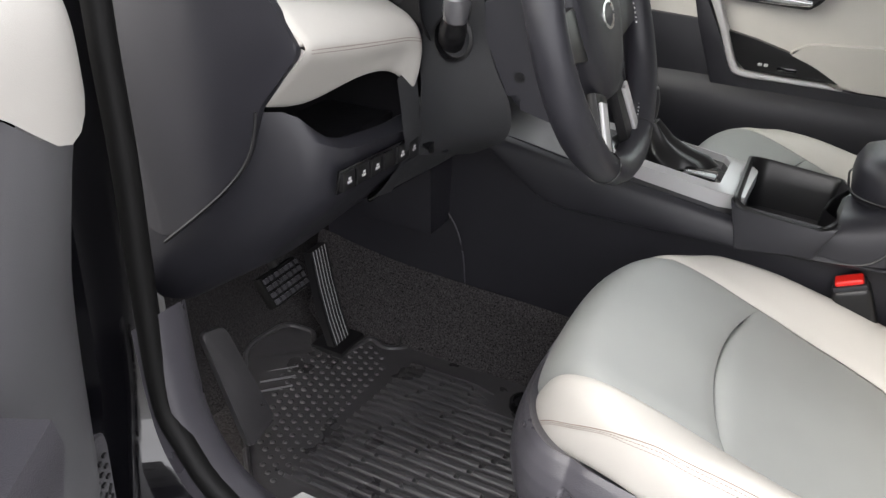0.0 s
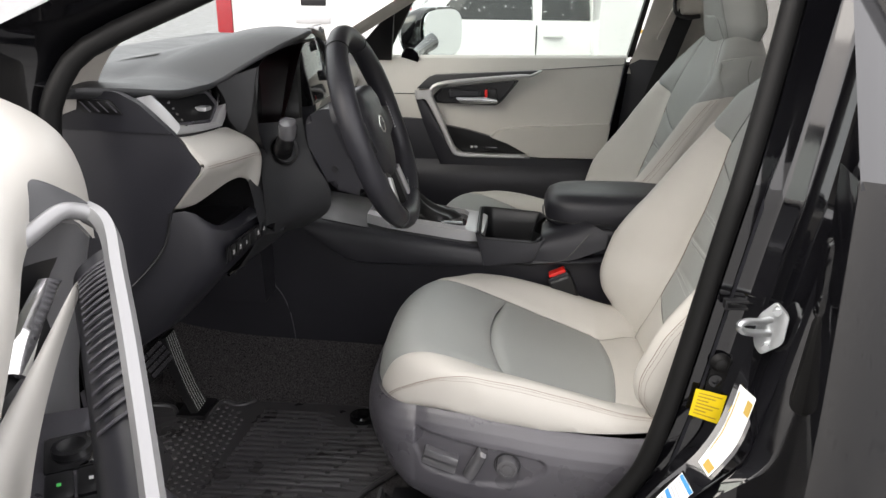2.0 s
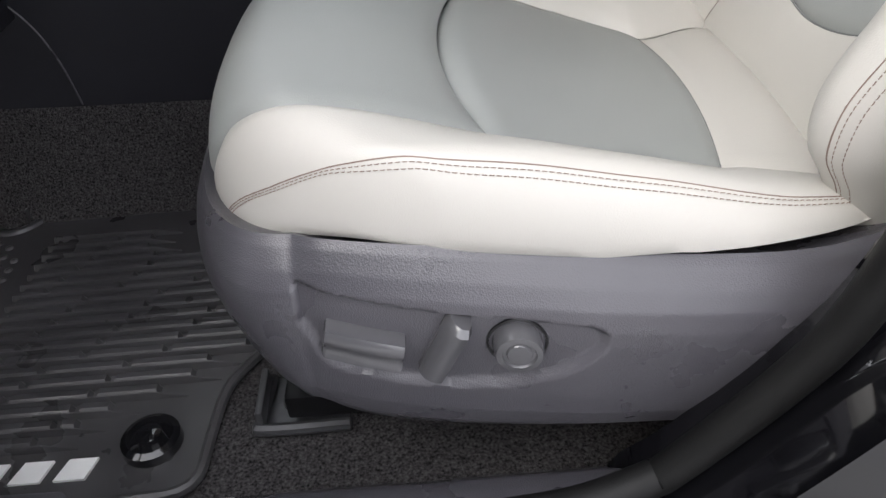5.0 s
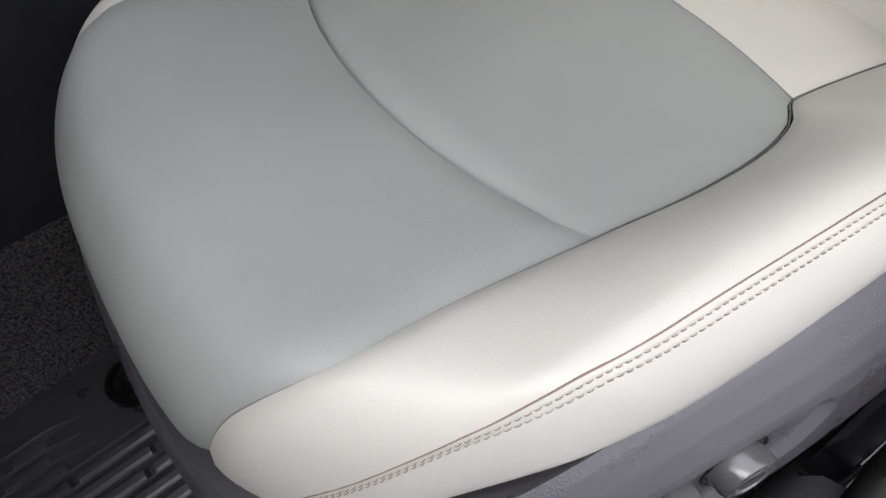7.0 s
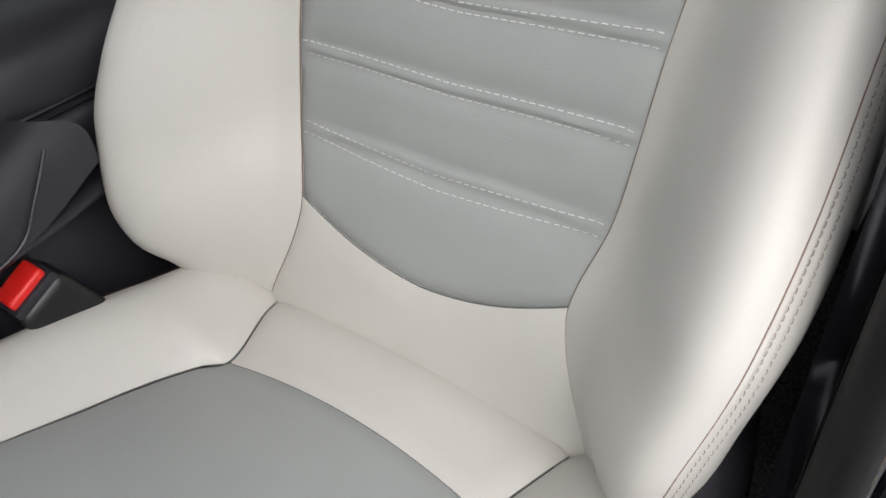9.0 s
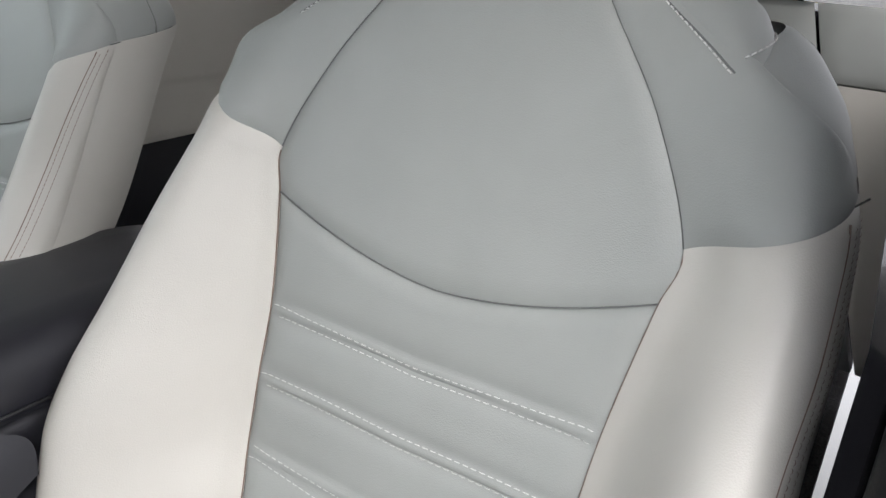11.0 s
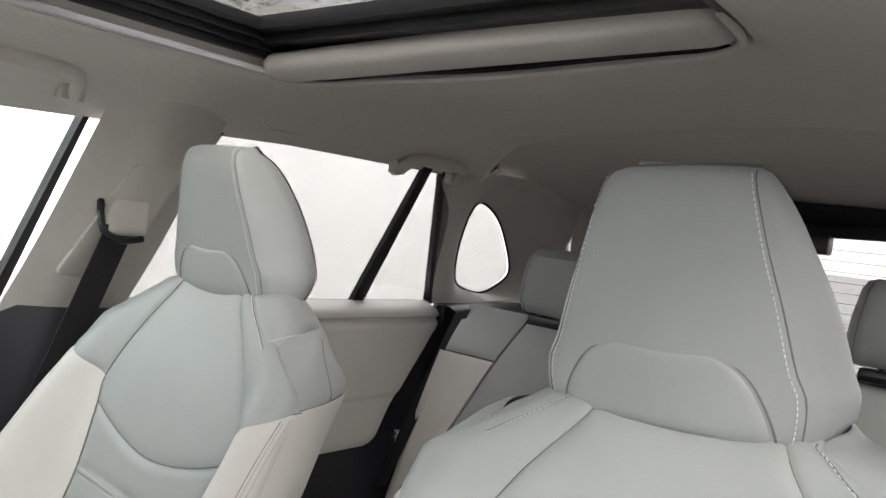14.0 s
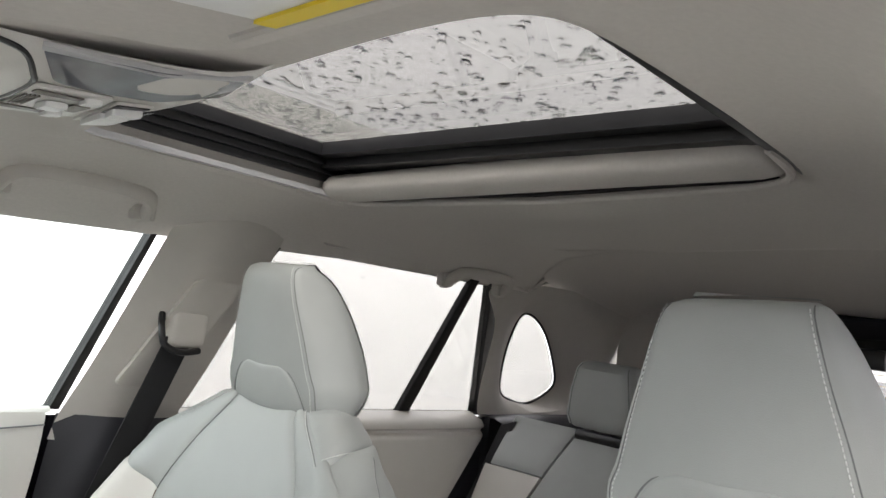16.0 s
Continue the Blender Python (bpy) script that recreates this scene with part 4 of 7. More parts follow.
hd = part("inside_handle", patch([on_door([(-0.366, 1.060), (-0.31, 1.060), (-0.273, 1.061), (-0.238, 1.056)], 0.684), on_door([(-0.364, 1.053), (-0.31, 1.052), (-0.273, 1.052), (-0.236, 1.049)], 0.674), on_door([(-0.350, 1.041), (-0.31, 1.040), (-0.273, 1.040), (-0.237, 1.041)], 0.680), on_door([(-0.345, 1.038), (-0.31, 1.037), (-0.273, 1.037), (-0.238, 1.039)], 0.698)], 4), CHROME, pdoor, "chrome inside handle")
part("lock_button", box((-0.268, 0.680, 1.054), (-0.240, 0.700, 1.084), 0.004, 3), BLACK, pdoor, "black lock button")
part("lock_marker", box((-0.277, 0.682, 1.056), (-0.268, 0.698, 1.081), 0.002), RED, pdoor, "red lock marker")
part("switch_pocket", slab(on_door([(-0.404, 0.969), (-0.33, 0.955), (-0.258, 0.936), (-0.202, 0.913), (-0.133, 0.881), (-0.345, 0.884), (-0.368, 0.903)], 0.684), (0, 0.03, 0), 0.003), BLACK, pdoor, "black pull pocket")
for x in (-0.318, -0.305):
    part("lock_switch", box((x, 0.680, 0.899), (x + 0.009, 0.686, 0.905), 0.001), PRINT, pdoor)
part("window_switch", box((-0.275, 0.678, 0.893), (-0.232, 0.686, 0.903), 0.002), GLOSS, pdoor)
part("armrest_pad", slab(rounded(on_door([(-0.262, 0.936), (-0.219, 0.960), (-0.087, 0.971), (0.118, 0.983), (0.107, 0.901), (0.082, 0.873), (-0.098, 0.871), (-0.128, 0.876), (-0.198, 0.913)], 0.683), 0.012), (0, 0.04, 0), 0.007, 3), IVORY, pdoor, "ivory armrest pad")
part("panel_seam", tube(smooth_path([(-0.103, 0.7455, 1.139), (0.0, 0.7485, 1.147), (0.154, 0.753, 1.158)], 6), 0.0014, 5), SEAM, pdoor)
part("panel_seam", tube([(-0.64, 0.7205, 1.061), (-0.494, 0.7205, 1.061)], 0.0014, 5), SEAM, pdoor)
part("outer_skin", sheet(lambda u, v: (-0.88 + 1.07 * u, 0.835 + 0.02 * math.sin(math.pi * v), 0.36 + 0.80 * v), 8, 10), PAINT, pdoor, "glossy black outer skin")
w_out = flank([(-0.72, 1.165), (0.185, 1.178), (0.232, 1.562), (-0.20, 1.562), (-0.52, 1.36)])
w_in = flank([(-0.60, 1.170), (0.168, 1.180), (0.222, 1.550), (-0.22, 1.540), (-0.50, 1.345)])
frame_strip(w_out, w_in, (0, 0.03, 0), RUBBER, "window_frame", pdoor, "black window frame")
pane = part("pane", slab(flank([(-0.70, 1.15), (0.17, 1.16), (0.229, 1.556), (-0.21, 1.551), (-0.53, 1.36)], 0.012), (0, 0.003, 0)), CLEAR, pdoor, "wet window glass")
pane.visible_shadow = False
# rear passenger door
qdoor = thing("rear_door", (0.85, 0.78, 0.45), "closed rear passenger door with ivory panel", "car door")
def rear_panel(u, v):
    z = 0.822 + 0.361 * v
    end = curve_at([(0.822, 1.070), (0.92, 1.125), (1.09, 1.262), (1.125, 1.294), (1.150, 1.300), (1.183, 1.285)], z)
    return Vector((0.40 + (end - 0.40) * u, curve_at([(0, 0.722), (0.06, 0.712), (0.34, 0.716), (0.36, 0.711), (0.84, 0.728), (0.875, 0.745), (0.90, 0.733), (0.96, 0.745), (1, 0.785)], v) + 0.012 * smoothstep((u - 0.95) / 0.05), z))
part("upper_panel", sheet(rear_panel, 40, 60), IVORY, qdoor, "ivory leather door panel")
part("lower_panel", sheet(lambda u, v: (0.38 + 0.98 * u, 0.742 + 0.015 * v, 0.44 + 0.73 * v), 12, 8), SOFT, qdoor, "black lower door panel")
part("outer_skin", sheet(lambda u, v: (0.19 + 1.20 * u, 0.835 + 0.02 * math.sin(math.pi * v), 0.36 + 0.80 * v), 8, 10), PAINT, qdoor, "glossy black outer skin")
r_out = flank([(0.36, 1.172), (1.335, 1.172), (1.104, 1.562), (0.447, 1.562)])
r_in = flank([(0.375, 1.180), (1.305, 1.180), (1.068, 1.548), (0.472, 1.550)])
frame_strip(r_out, r_in, (0, 0.03, 0), RUBBER, "window_frame", qdoor, "black window frame")
part("divider", slab(flank([(1.000, 1.172), (1.040, 1.172), (1.030, 1.552), (1.006, 1.552)], -0.002), (0, 0.02, 0), 0.003), RUBBER, qdoor, "black window divider bar")
pane = part("pane", slab(flank([(0.36, 1.16), (1.325, 1.16), (1.09, 1.556), (0.458, 1.556)], 0.012), (0, 0.003, 0)), TINT, qdoor, "wet tinted window glass")

# passenger centre pillar trim with belt anchor
bpil = structure("pillar_passenger", sheet(lambda u, v: Vector((curve_at([(0, 0.168), (0.35, 0.200), (1, 0.240)], u) + (0.22 - 0.01 * u) * v, side_y(1.13 + 0.42 * u) - 0.02 - 0.03 * math.sin(math.pi * v), 1.13 + 0.42 * u)), 16, 10), BEIGE, "pale grey centre pillar trim", "pillar")
part("lower_trim", sheet(lambda u, v: (0.105 + 0.07 * u + 0.28 * v, 0.770 - 0.05 * math.sin(math.pi * v), 0.45 + 0.725 * u), 14, 10), SOFT, bpil, "black lower pillar trim")
belt = thing("seat_belt", (0.33, 0.70, 0.9), "dark webbing seat belt on a beige height adjuster", "seat belt")
part("guide", box((0.283, 0.622, 1.312), (0.352, 0.665, 1.380), 0.016, 4), BEIGE, belt, "beige belt guide")
part("slide_plate", slab(rounded(flank([(0.235, 1.235), (0.335, 1.235), (0.392, 1.435), (0.300, 1.435)], -0.056), 0.015), (0, 0.012, 0), 0.003), BEIGE, belt)
part("loop", tube(smooth_path([(0.270, 0.640, 1.368), (0.264, 0.622, 1.345), (0.270, 0.614, 1.318), (0.300, 0.614, 1.306), (0.338, 0.620, 1.310)], 5), 0.006, 8), BLACK, belt, "black belt loop")
def webbing(a, b, width, n=10):
    a, b = Vector(a), Vector(b)
    return slab([a - Vector((width / 2, 0, 0)), a + Vector((width / 2, 0, 0)), b + Vector((width / 2, 0, 0)), b - Vector((width / 2, 0, 0))], (0, 0.0025, 0))
part("webbing", webbing((0.306, 0.632, 1.330), (0.135, 0.690, 0.75), 0.050), BELT, belt, "dark belt webbing")

# rear quarter, load bay and tailgate
def ring_of(pts, off):
    return [Vector((q.x, side_y(q.z) + off, q.z)) for q in smooth_path([(x, 0, z) for x, z in pts], 8, True)]
q_out = ring_of([(1.070, 1.52), (1.45, 1.545), (1.85, 1.49), (2.0, 1.30), (1.90, 1.168), (1.56, 1.163), (1.300, 1.166), (1.150, 1.42)], -0.025)
q_rim = ring_of([(1.205, 1.480), (1.42, 1.520), (1.68, 1.450), (1.79, 1.31), (1.75, 1.195), (1.56, 1.172), (1.36, 1.192), (1.230, 1.36)], -0.022)
q_mid = ring_of([(1.235, 1.474), (1.42, 1.505), (1.66, 1.435), (1.765, 1.31), (1.725, 1.208), (1.56, 1.184), (1.38, 1.206), (1.250, 1.36)], -0.014)
q_in = ring_of([(1.300, 1.468), (1.430, 1.430), (1.600, 1.310), (1.630, 1.256), (1.562, 1.208), (1.47, 1.214), (1.385, 1.250), (1.312, 1.367)], 0.03)
qt = structure("wall_rear_side", loft([q_out, q_rim, q_mid, q_in], True, False), BEIGE, "pale grey rear quarter trim", "wall")
part("lower_trim", box((1.31, 0.735, 0.45), (2.05, 0.775, 1.172), 0.004), SOFT, qt, "black lower quarter trim")
part("shelf_trim", patch([[(1.29, 0.765, 1.178), (1.60, 0.765, 1.178), (1.98, 0.765, 1.178)], [(1.30, 0.70, 1.172), (1.60, 0.69, 1.172), (1.96, 0.68, 1.172)], [(1.32, 0.685, 1.10), (1.60, 0.67, 1.10), (1.96, 0.66, 1.10)], [(1.33, 0.69, 0.70), (1.60, 0.67, 0.70), (1.96, 0.66, 0.70)]], 4), SOFT, qt, "black quarter ledge")
part("window_seal", tube([q + Vector((0, -0.002, 0)) for q in q_in + q_in[:1]], 0.004, 6), RUBBER, qt)
pane = part("pane", slab([q + Vector((0, 0.006, 0)) for q in q_in], (0, 0.003, 0)), TINT, qt, "small quarter window glass")
structure("wall_rear_driver", merge(box((1.40, -0.78, 0.45), (2.05, -0.74, 1.168), 0.004), slab([(1.40, -0.77, 1.168), (2.05, -0.77, 1.168), (2.0, -0.58, 1.53), (1.15, -0.58, 1.53)], (0, 0.02, 0))), BEIGE, "pale grey rear quarter trim", "wall")
tg = structure("tailgate", merge(box((1.98, -0.70, 0.45), (2.05, 0.70, 1.13), 0.01), slab([(1.74, -0.64, 1.49), (1.74, 0.40, 1.49), (1.70, 0.40, 1.56), (1.70, -0.64, 1.56)], (0.05, 0, 0.02))), SOFT, "black lined tailgate around the rear window", "tailgate")
part("window_header", slab([(1.715, -0.62, 1.500), (1.715, 0.40, 1.469), (1.715, 0.40, 1.499), (1.715, -0.62, 1.530)], (0.045, 0, 0), 0.004), RUBBER, tg)
part("rear_camera", box((1.690, -0.125, 1.440), (1.740, -0.060, 1.490), 0.008), BLACK, tg, "black sensor pod")
part("side_trim", patch([[(1.90, 0.70, 1.08), (1.97, 0.55, 1.08), (1.985, 0.40, 1.08)], [(1.82, 0.66, 1.32), (1.85, 0.52, 1.32), (1.86, 0.39, 1.32)], [(1.70, 0.60, 1.54), (1.72, 0.48, 1.55), (1.72, 0.37, 1.56)]], 5), BEIGE, tg, "pale grey rear pillar trim")
part("pane", slab([(2.01, -0.62, 1.13), (2.01, 0.42, 1.13), (1.75, 0.40, 1.50), (1.75, -0.58, 1.50)], (0.004, 0, 0.002)), TINT, tg, "rear window glass")
for k in range(12):
    z = 1.16 + 0.027 * k
    part("heater_line", box((2.008 - 0.7 * (z - 1.13) - 0.0030, -0.58, z), (2.008 - 0.7 * (z - 1.13) - 0.0015, 0.40, z + 0.0012)), OCHRE, tg)

# headliner with the sunroof opening
def roof_z(x, y):
    z = curve_at([(-0.62, 1.482), (-0.45, 1.512), (-0.25, 1.545), (-0.12, 1.572), (-0.03, 1.594), (0.0, 1.598), (0.3, 1.602), (0.60, 1.592), (1.0, 1.585), (1.3, 1.565), (1.80, 1.515)], x)
    edge = curve_at([(-0.60, 0.86), (-0.06, 0.851), (0.213, 0.93), (0.383, 1.036), (0.647, 1.258)], y)
    z += 0.045 * smoothstep((x - edge) / 0.03) + 0.045 * max(0.0, -y) * (1 - smoothstep((x - 1.0) / 0.6))
    return z - curve_at([(0, 0), (0.30, 0.002), (0.42, 0.016), (0.50, 0.036), (0.56, 0.056), (0.62, 0.078)], abs(y))
def ring_pt(k, n, cx, cy, hx, hy, e):
    a = 2 * math.pi * k / n
    c, s = math.cos(a), math.sin(a)
    return cx + hx * math.copysign(abs(c) ** e, c), cy + hy * math.copysign(abs(s) ** e, s)
N = 144
rings = []
hole = [ring_pt(k, N, 0.215, 0.021, 0.245, 0.358, 0.26) for k in range(N)]
outer = [ring_pt(k, N, 0.60, 0.0, 1.20, 0.615, 0.12) for k in range(N)]
rings.append([(x, y, 1.662) for x, y in hole])
rings.append([(x, y, roof_z(x, y) + 0.012) for x, y in hole])
rings.append([(0.215 + (x - 0.215) * 1.015, 0.021 + (y - 0.021) * 1.015, roof_z(x, y) + 0.002) for x, y in hole])
for t in [0.02, 0.04, 0.06, 0.08, 0.10, 0.13, 0.16] + [0.18 + 0.82 * k / 64 for k in range(65)]:
    row = []
    for (x, y), (X, Y) in zip(hole, outer):
        a, b = x + (X - x) * t, y + (Y - y) * t
        row.append((a, b, roof_z(a, b) - 0.004 * math.exp(-((t - 0.07) / 0.035) ** 2)))
    rings.append(row)
roof_cloth = structure("ceiling", loft(rings, True, False), LINER, "pale grey cloth headliner round a sunroof", "headliner")
part("opening_lip", tube([(x, y, roof_z(x, y) - 0.002) for x, y in hole[-35:] + hole[:36]], [0.0042 * smoothstep((x - 0.22) / 0.15) + 0.0004 for x, y in hole[-35:] + hole[:36]], 8), LINER, roof_cloth, "rounded cloth lip")
structure("roof", merge(box((-0.30, -0.60, 1.665), (0.0, 0.60, 1.680)), box((0.0, -0.60, 1.665), (0.72, -0.40, 1.680)), box((0.0, 0.40, 1.665), (0.72, 0.60, 1.680)), box((0.72, -0.60, 1.650), (1.85, 0.60, 1.665)), sheet(lambda u, v: (-0.6 + 2.5 * u, 0.60 + 0.06 * v, 1.67 - 0.095 * v * v - 0.04 * u), 12, 4), sheet(lambda u, v: (-0.6 + 2.5 * u, -0.60 - 0.06 * v, 1.67 - 0.095 * v * v - 0.04 * u), 12, 4)), PAINT, "black painted car roof", "roof")
# sunroof
sr = thing("sunroof", (0.25, 0, 1.60), "rain-spotted glass sunroof with its blind drawn back", "sunroof")
glass = part("pane", slab([(-0.10, -0.40, 1.662), (0.60, -0.40, 1.668), (0.60, 0.40, 1.668), (-0.10, 0.40, 1.662)], (0, 0, 0.004)), ROOFGLASS, sr, "wet tinted glass")
glass.visible_shadow = False
def roll(y, g):
    z0 = roof_z(0.40, y) + 0.012
    return [(0.394 + 0.040 * g * math.copysign(abs(math.cos(2 * math.pi * k / 24)) ** 0.8, math.cos(2 * math.pi * k / 24)), y, z0 + 0.019 * g * math.copysign(abs(math.sin(2 * math.pi * k / 24)) ** 0.8, math.sin(2 * math.pi * k / 24))) for k in range(24)]
part("rear_gap_shade", loft([[(0.444, y, roof_z(0.458, y) + 0.004), (0.4575, y, roof_z(0.458, y) + 0.004), (0.4575, y, 1.645), (0.444, y, 1.645)] for y in [-0.315 + 0.067 * k for k in range(11)]]), RUBBER, sr, "black strip for the shade behind the blind")
part("blind", loft([roll(-0.326, 0.35), roll(-0.323, 0.62), roll(-0.314, 0.88), roll(-0.298, 1.0), roll(0.350, 1.0), roll(0.365, 0.88), roll(0.374, 0.62), roll(0.377, 0.35)]), LINER, sr, "pale grey sliding blind")
for x0, x1, z0, z1 in ((0.315, 0.47, 1.640, 1.660), (0.335, 0.36, 1.626, 1.642), (0.352, 0.458, 1.634, 1.645)):
    part("channel_step", box((x0, -0.334, z0), (x1, 0.376, z1), 0.003), BLACK, sr, "black drain channel")
for side in (-1, 1):
    for k in range(4):
        part("guide_rail", box((-0.03, side * (0.325 + 0.012 * k) + (0.021 if side < 0 else 0.0) - 0.005, 1.640 - 0.010 * k), (0.455, side * (0.325 + 0.012 * k) + (0.021 if side < 0 else 0.0) + 0.005, 1.658), 0.002), BLACK, sr, "black guide rail")

part("edge_strip", box((-0.02, 0.362, 1.590), (0.452, 0.3745, 1.5985), 0.002), SILVER, sr, "pale bright edge strip")
# grab handles
def grab_handle(x0, x1, y, z):
    h = thing("grab_handle", ((x0 + x1) / 2, y, z), "beige plastic roof grab handle, folded up", "grab handle", "roof grab handles")
    pts = smooth_path([(x0 + 0.012, y + 0.018, z - 0.034), (x0 + 0.012, y - 0.002, z - 0.032), (x0 + 0.022, y - 0.028, z - 0.012), (x0 + 0.055, y - 0.040, z - 0.004), ((x0 + x1) / 2, y - 0.043, z - 0.002), (x1 - 0.055, y - 0.040, z - 0.004), (x1 - 0.022, y - 0.028, z - 0.012), (x1 - 0.012, y - 0.002, z - 0.032), (x1 - 0.012, y + 0.018, z - 0.034)], 5)
    part("grip", tube(pts, 0.0135, 10, flat=0.8), BEIGE, h)
    for x in (x0 + 0.014, x1 - 0.014):
        part("mount", box((x - 0.018, y - 0.004, z - 0.044), (x + 0.018, y + 0.02, z - 0.014), 0.006), BEIGE, h)
grab_handle(-0.055, 0.180, 0.545, 1.554)
grab_handle(0.87, 1.09, 0.562, 1.540)
# ---------------------------------------------------------------- windscreen, front pillars, visors, overhead console
ws = structure("windscreen", sheet(lambda u, v: (-1.16 + 0.72 * u - 0.10 * (1 - (2 * v - 1) ** 2), -0.70 + 0.09 * u + (1.40 - 0.18 * u) * v, 1.20 + 0.38 * u), 12, 16), CLEAR, "wet windscreen glass", "windscreen")
ws.visible_shadow = False
def pp(u, v):
    x = -0.80 + 0.62 * u
    return Vector((x - 0.02 * v, 0.735 - 0.17 * u - 0.075 * v, 1.165 + 0.36 * u + 0.02 * v - 0.015 * math.sin(math.pi * v)))
structure("pillar_front_passenger", sheet(pp, 16, 8), BEIGE, "pale grey front pillar trim", "pillar")
structure("sail_panel", slab([(-0.72, 0.757, 1.16), (-0.58, 0.757, 1.16), (-0.555, 0.66, 1.33)], (0, 0.02, 0), 0.003), BLACK, "black sail panel at the mirror", "sail panel")
# passenger door mirror
dm = thing("door_mirror", (-0.45, 0.95, 1.17), "black door mirror beaded with rain", "door mirror")
part("shell", loft([[(-0.44 + o + 0.10 * s * math.copysign(abs(math.cos(2 * math.pi * k / 28)) ** 0.6, math.cos(2 * math.pi * k / 28)) * 0.62, 0.99 + 0.115 * s * math.copysign(abs(math.cos(2 * math.pi * k / 28)) ** 0.6, math.cos(2 * math.pi * k / 28)), 1.235 + 0.085 * s * math.copysign(abs(math.sin(2 * math.pi * k / 28)) ** 0.6, math.sin(2 * math.pi * k / 28))) for k in range(28)] for o, s in ((0.0, 1.0), (-0.02, 1.05), (-0.07, 0.9), (-0.11, 0.5))]), PAINT, dm)
part("glass", slab([(-0.435 + 0.10 * 0.92 * c * 0.62, 0.99 + 0.115 * 0.92 * c, 1.235 + 0.085 * 0.92 * s) for c, s in [(math.copysign(abs(math.cos(2 * math.pi * k / 28)) ** 0.6, math.cos(2 * math.pi * k / 28)), math.copysign(abs(math.sin(2 * math.pi * k / 28)) ** 0.6, math.sin(2 * math.pi * k / 28))) for k in range(28)]], (0.004, 0, 0)), MIRROR, dm, "mirror glass")
part("foot", tube([(-0.52, 0.76, 1.17), (-0.50, 0.86, 1.19), (-0.47, 0.93, 1.21)], [0.03, 0.026, 0.03], 10), PAINT, dm)
# sun visors
def visor(y0, y1):
    v = thing("sun_visor", (-0.30, (y0 + y1) / 2, 1.54), "pale grey cloth sun visor folded up", "sun visor", "sun visors")
    part("panel", slab(rounded([(-0.145, y0, 1.572), (-0.145, y1, 1.572), (-0.335, y1, 1.538), (-0.335, y0, 1.538)], 0.03), (0.004, 0, -0.016), 0.006, 3), LINER, v)
    part("hinge_groove", tube([(-0.160, y0 + 0.05, 1.553), (-0.160, y1 - 0.05, 1.553)], 0.004, 8), BEIGE, v)
    return v
vd = visor(-0.53, -0.19)
vp = visor(0.14, 0.48)
def visor_label(v, y0, y1):
    lb = part("warning_label", slab([(-0.170, y0, 1.5475), (-0.170, y1, 1.5475), (-0.240, y1, 1.535), (-0.240, y0, 1.535)], (0.0002, 0, -0.001)), PAPER, v, "white warning label")
    part("label_band", slab([(-0.168, y0, 1.5467), (-0.168, y1, 1.5467), (-0.180, y1, 1.5445), (-0.180, y0, 1.5445)], (0.0004, 0, -0.0018)), YELLOW, lb, "yellow warning band")
    for k in range(5):
        t = 0.30 + 0.14 * k
        part("print_line", slab([(-0.170 - 0.070 * t, y0 + 0.012, 1.5475 - 0.0125 * t - 0.0012), (-0.170 - 0.070 * t, y1 - 0.06, 1.5475 - 0.0125 * t - 0.0012), (-0.174 - 0.070 * t, y1 - 0.06, 1.5468 - 0.0125 * t - 0.0012), (-0.174 - 0.070 * t, y0 + 0.012, 1.5468 - 0.0125 * t - 0.0012)], (0.0001, 0, -0.0006)), PRINT, lb)
visor_label(vd, -0.445, -0.292)
visor_label(vp, 0.22, 0.38)
# overhead console
oc = thing("overhead_console", (-0.17, 0.02, 1.55), "pale grey overhead console with lamps and switches", "overhead console")
def ocs(u, v):
    y = -0.115 + 0.27 * v
    x = -0.34 + 0.285 * u
    edge = (abs(2 * v - 1)) ** 4 * 0.016 + (abs(2 * u - 1)) ** 6 * 0.016
    return Vector((x, y, curve_at([(0, 1.528), (0.5, 1.538), (1, 1.560)], u) + edge))
part("body", sheet(ocs, 20, 16), BEIGE_LIT, oc)
down = lambda q, d: Vector(q) - Vector((0, 0, d))
def plate(name, pairs, h, mat, parent, label="", r=0.004, lift=0.001):
    """A small plate on the console's underside, its outline given along and across the console."""
    return part(name, slab(rounded([down(ocs(u, v), lift) for u, v in pairs], r), (0, 0, -h), min(0.0012, h * 0.4)), mat, parent, label)
lens = plate("sensor_window", [(0.45, 0.012), (0.72, 0.022), (0.95, 0.045), (0.97, 0.20), (0.80, 0.215), (0.66, 0.20), (0.53, 0.17)], 0.002, LENS, oc, "smoked grey lens", 0.006)
plate("lens_edge", [(0.445, 0.000), (0.72, 0.010), (0.96, 0.030), (0.955, 0.042), (0.72, 0.026), (0.450, 0.016)], 0.0032, SILVER, lens, "pale lens edge", 0.001)
bank = plate("switch_bank", [(0.505, 0.215), (0.700, 0.245), (0.715, 0.62), (0.535, 0.66)], 0.0025, BEIGE_LIT, oc, "pale switch bank")
for v0, dv in ((0.270, 0.045), (0.560, 0.050)):
    plate("slot", [(0.520, v0 - 0.02), (0.610, v0), (0.650, v0 + 0.01), (0.645, v0 + dv), (0.600, v0 + dv - 0.012), (0.520, v0 + dv - 0.02)], 0.0010, OCHRE_DARK, bank, "dark ribbed slot", 0.003, 0.0032)
    plate("push_button", [(0.640, v0 - 0.004), (0.685, v0), (0.683, v0 + dv), (0.636, v0 + dv)], 0.0040, PAPER, bank, "white lamp button", 0.003, 0.0030)
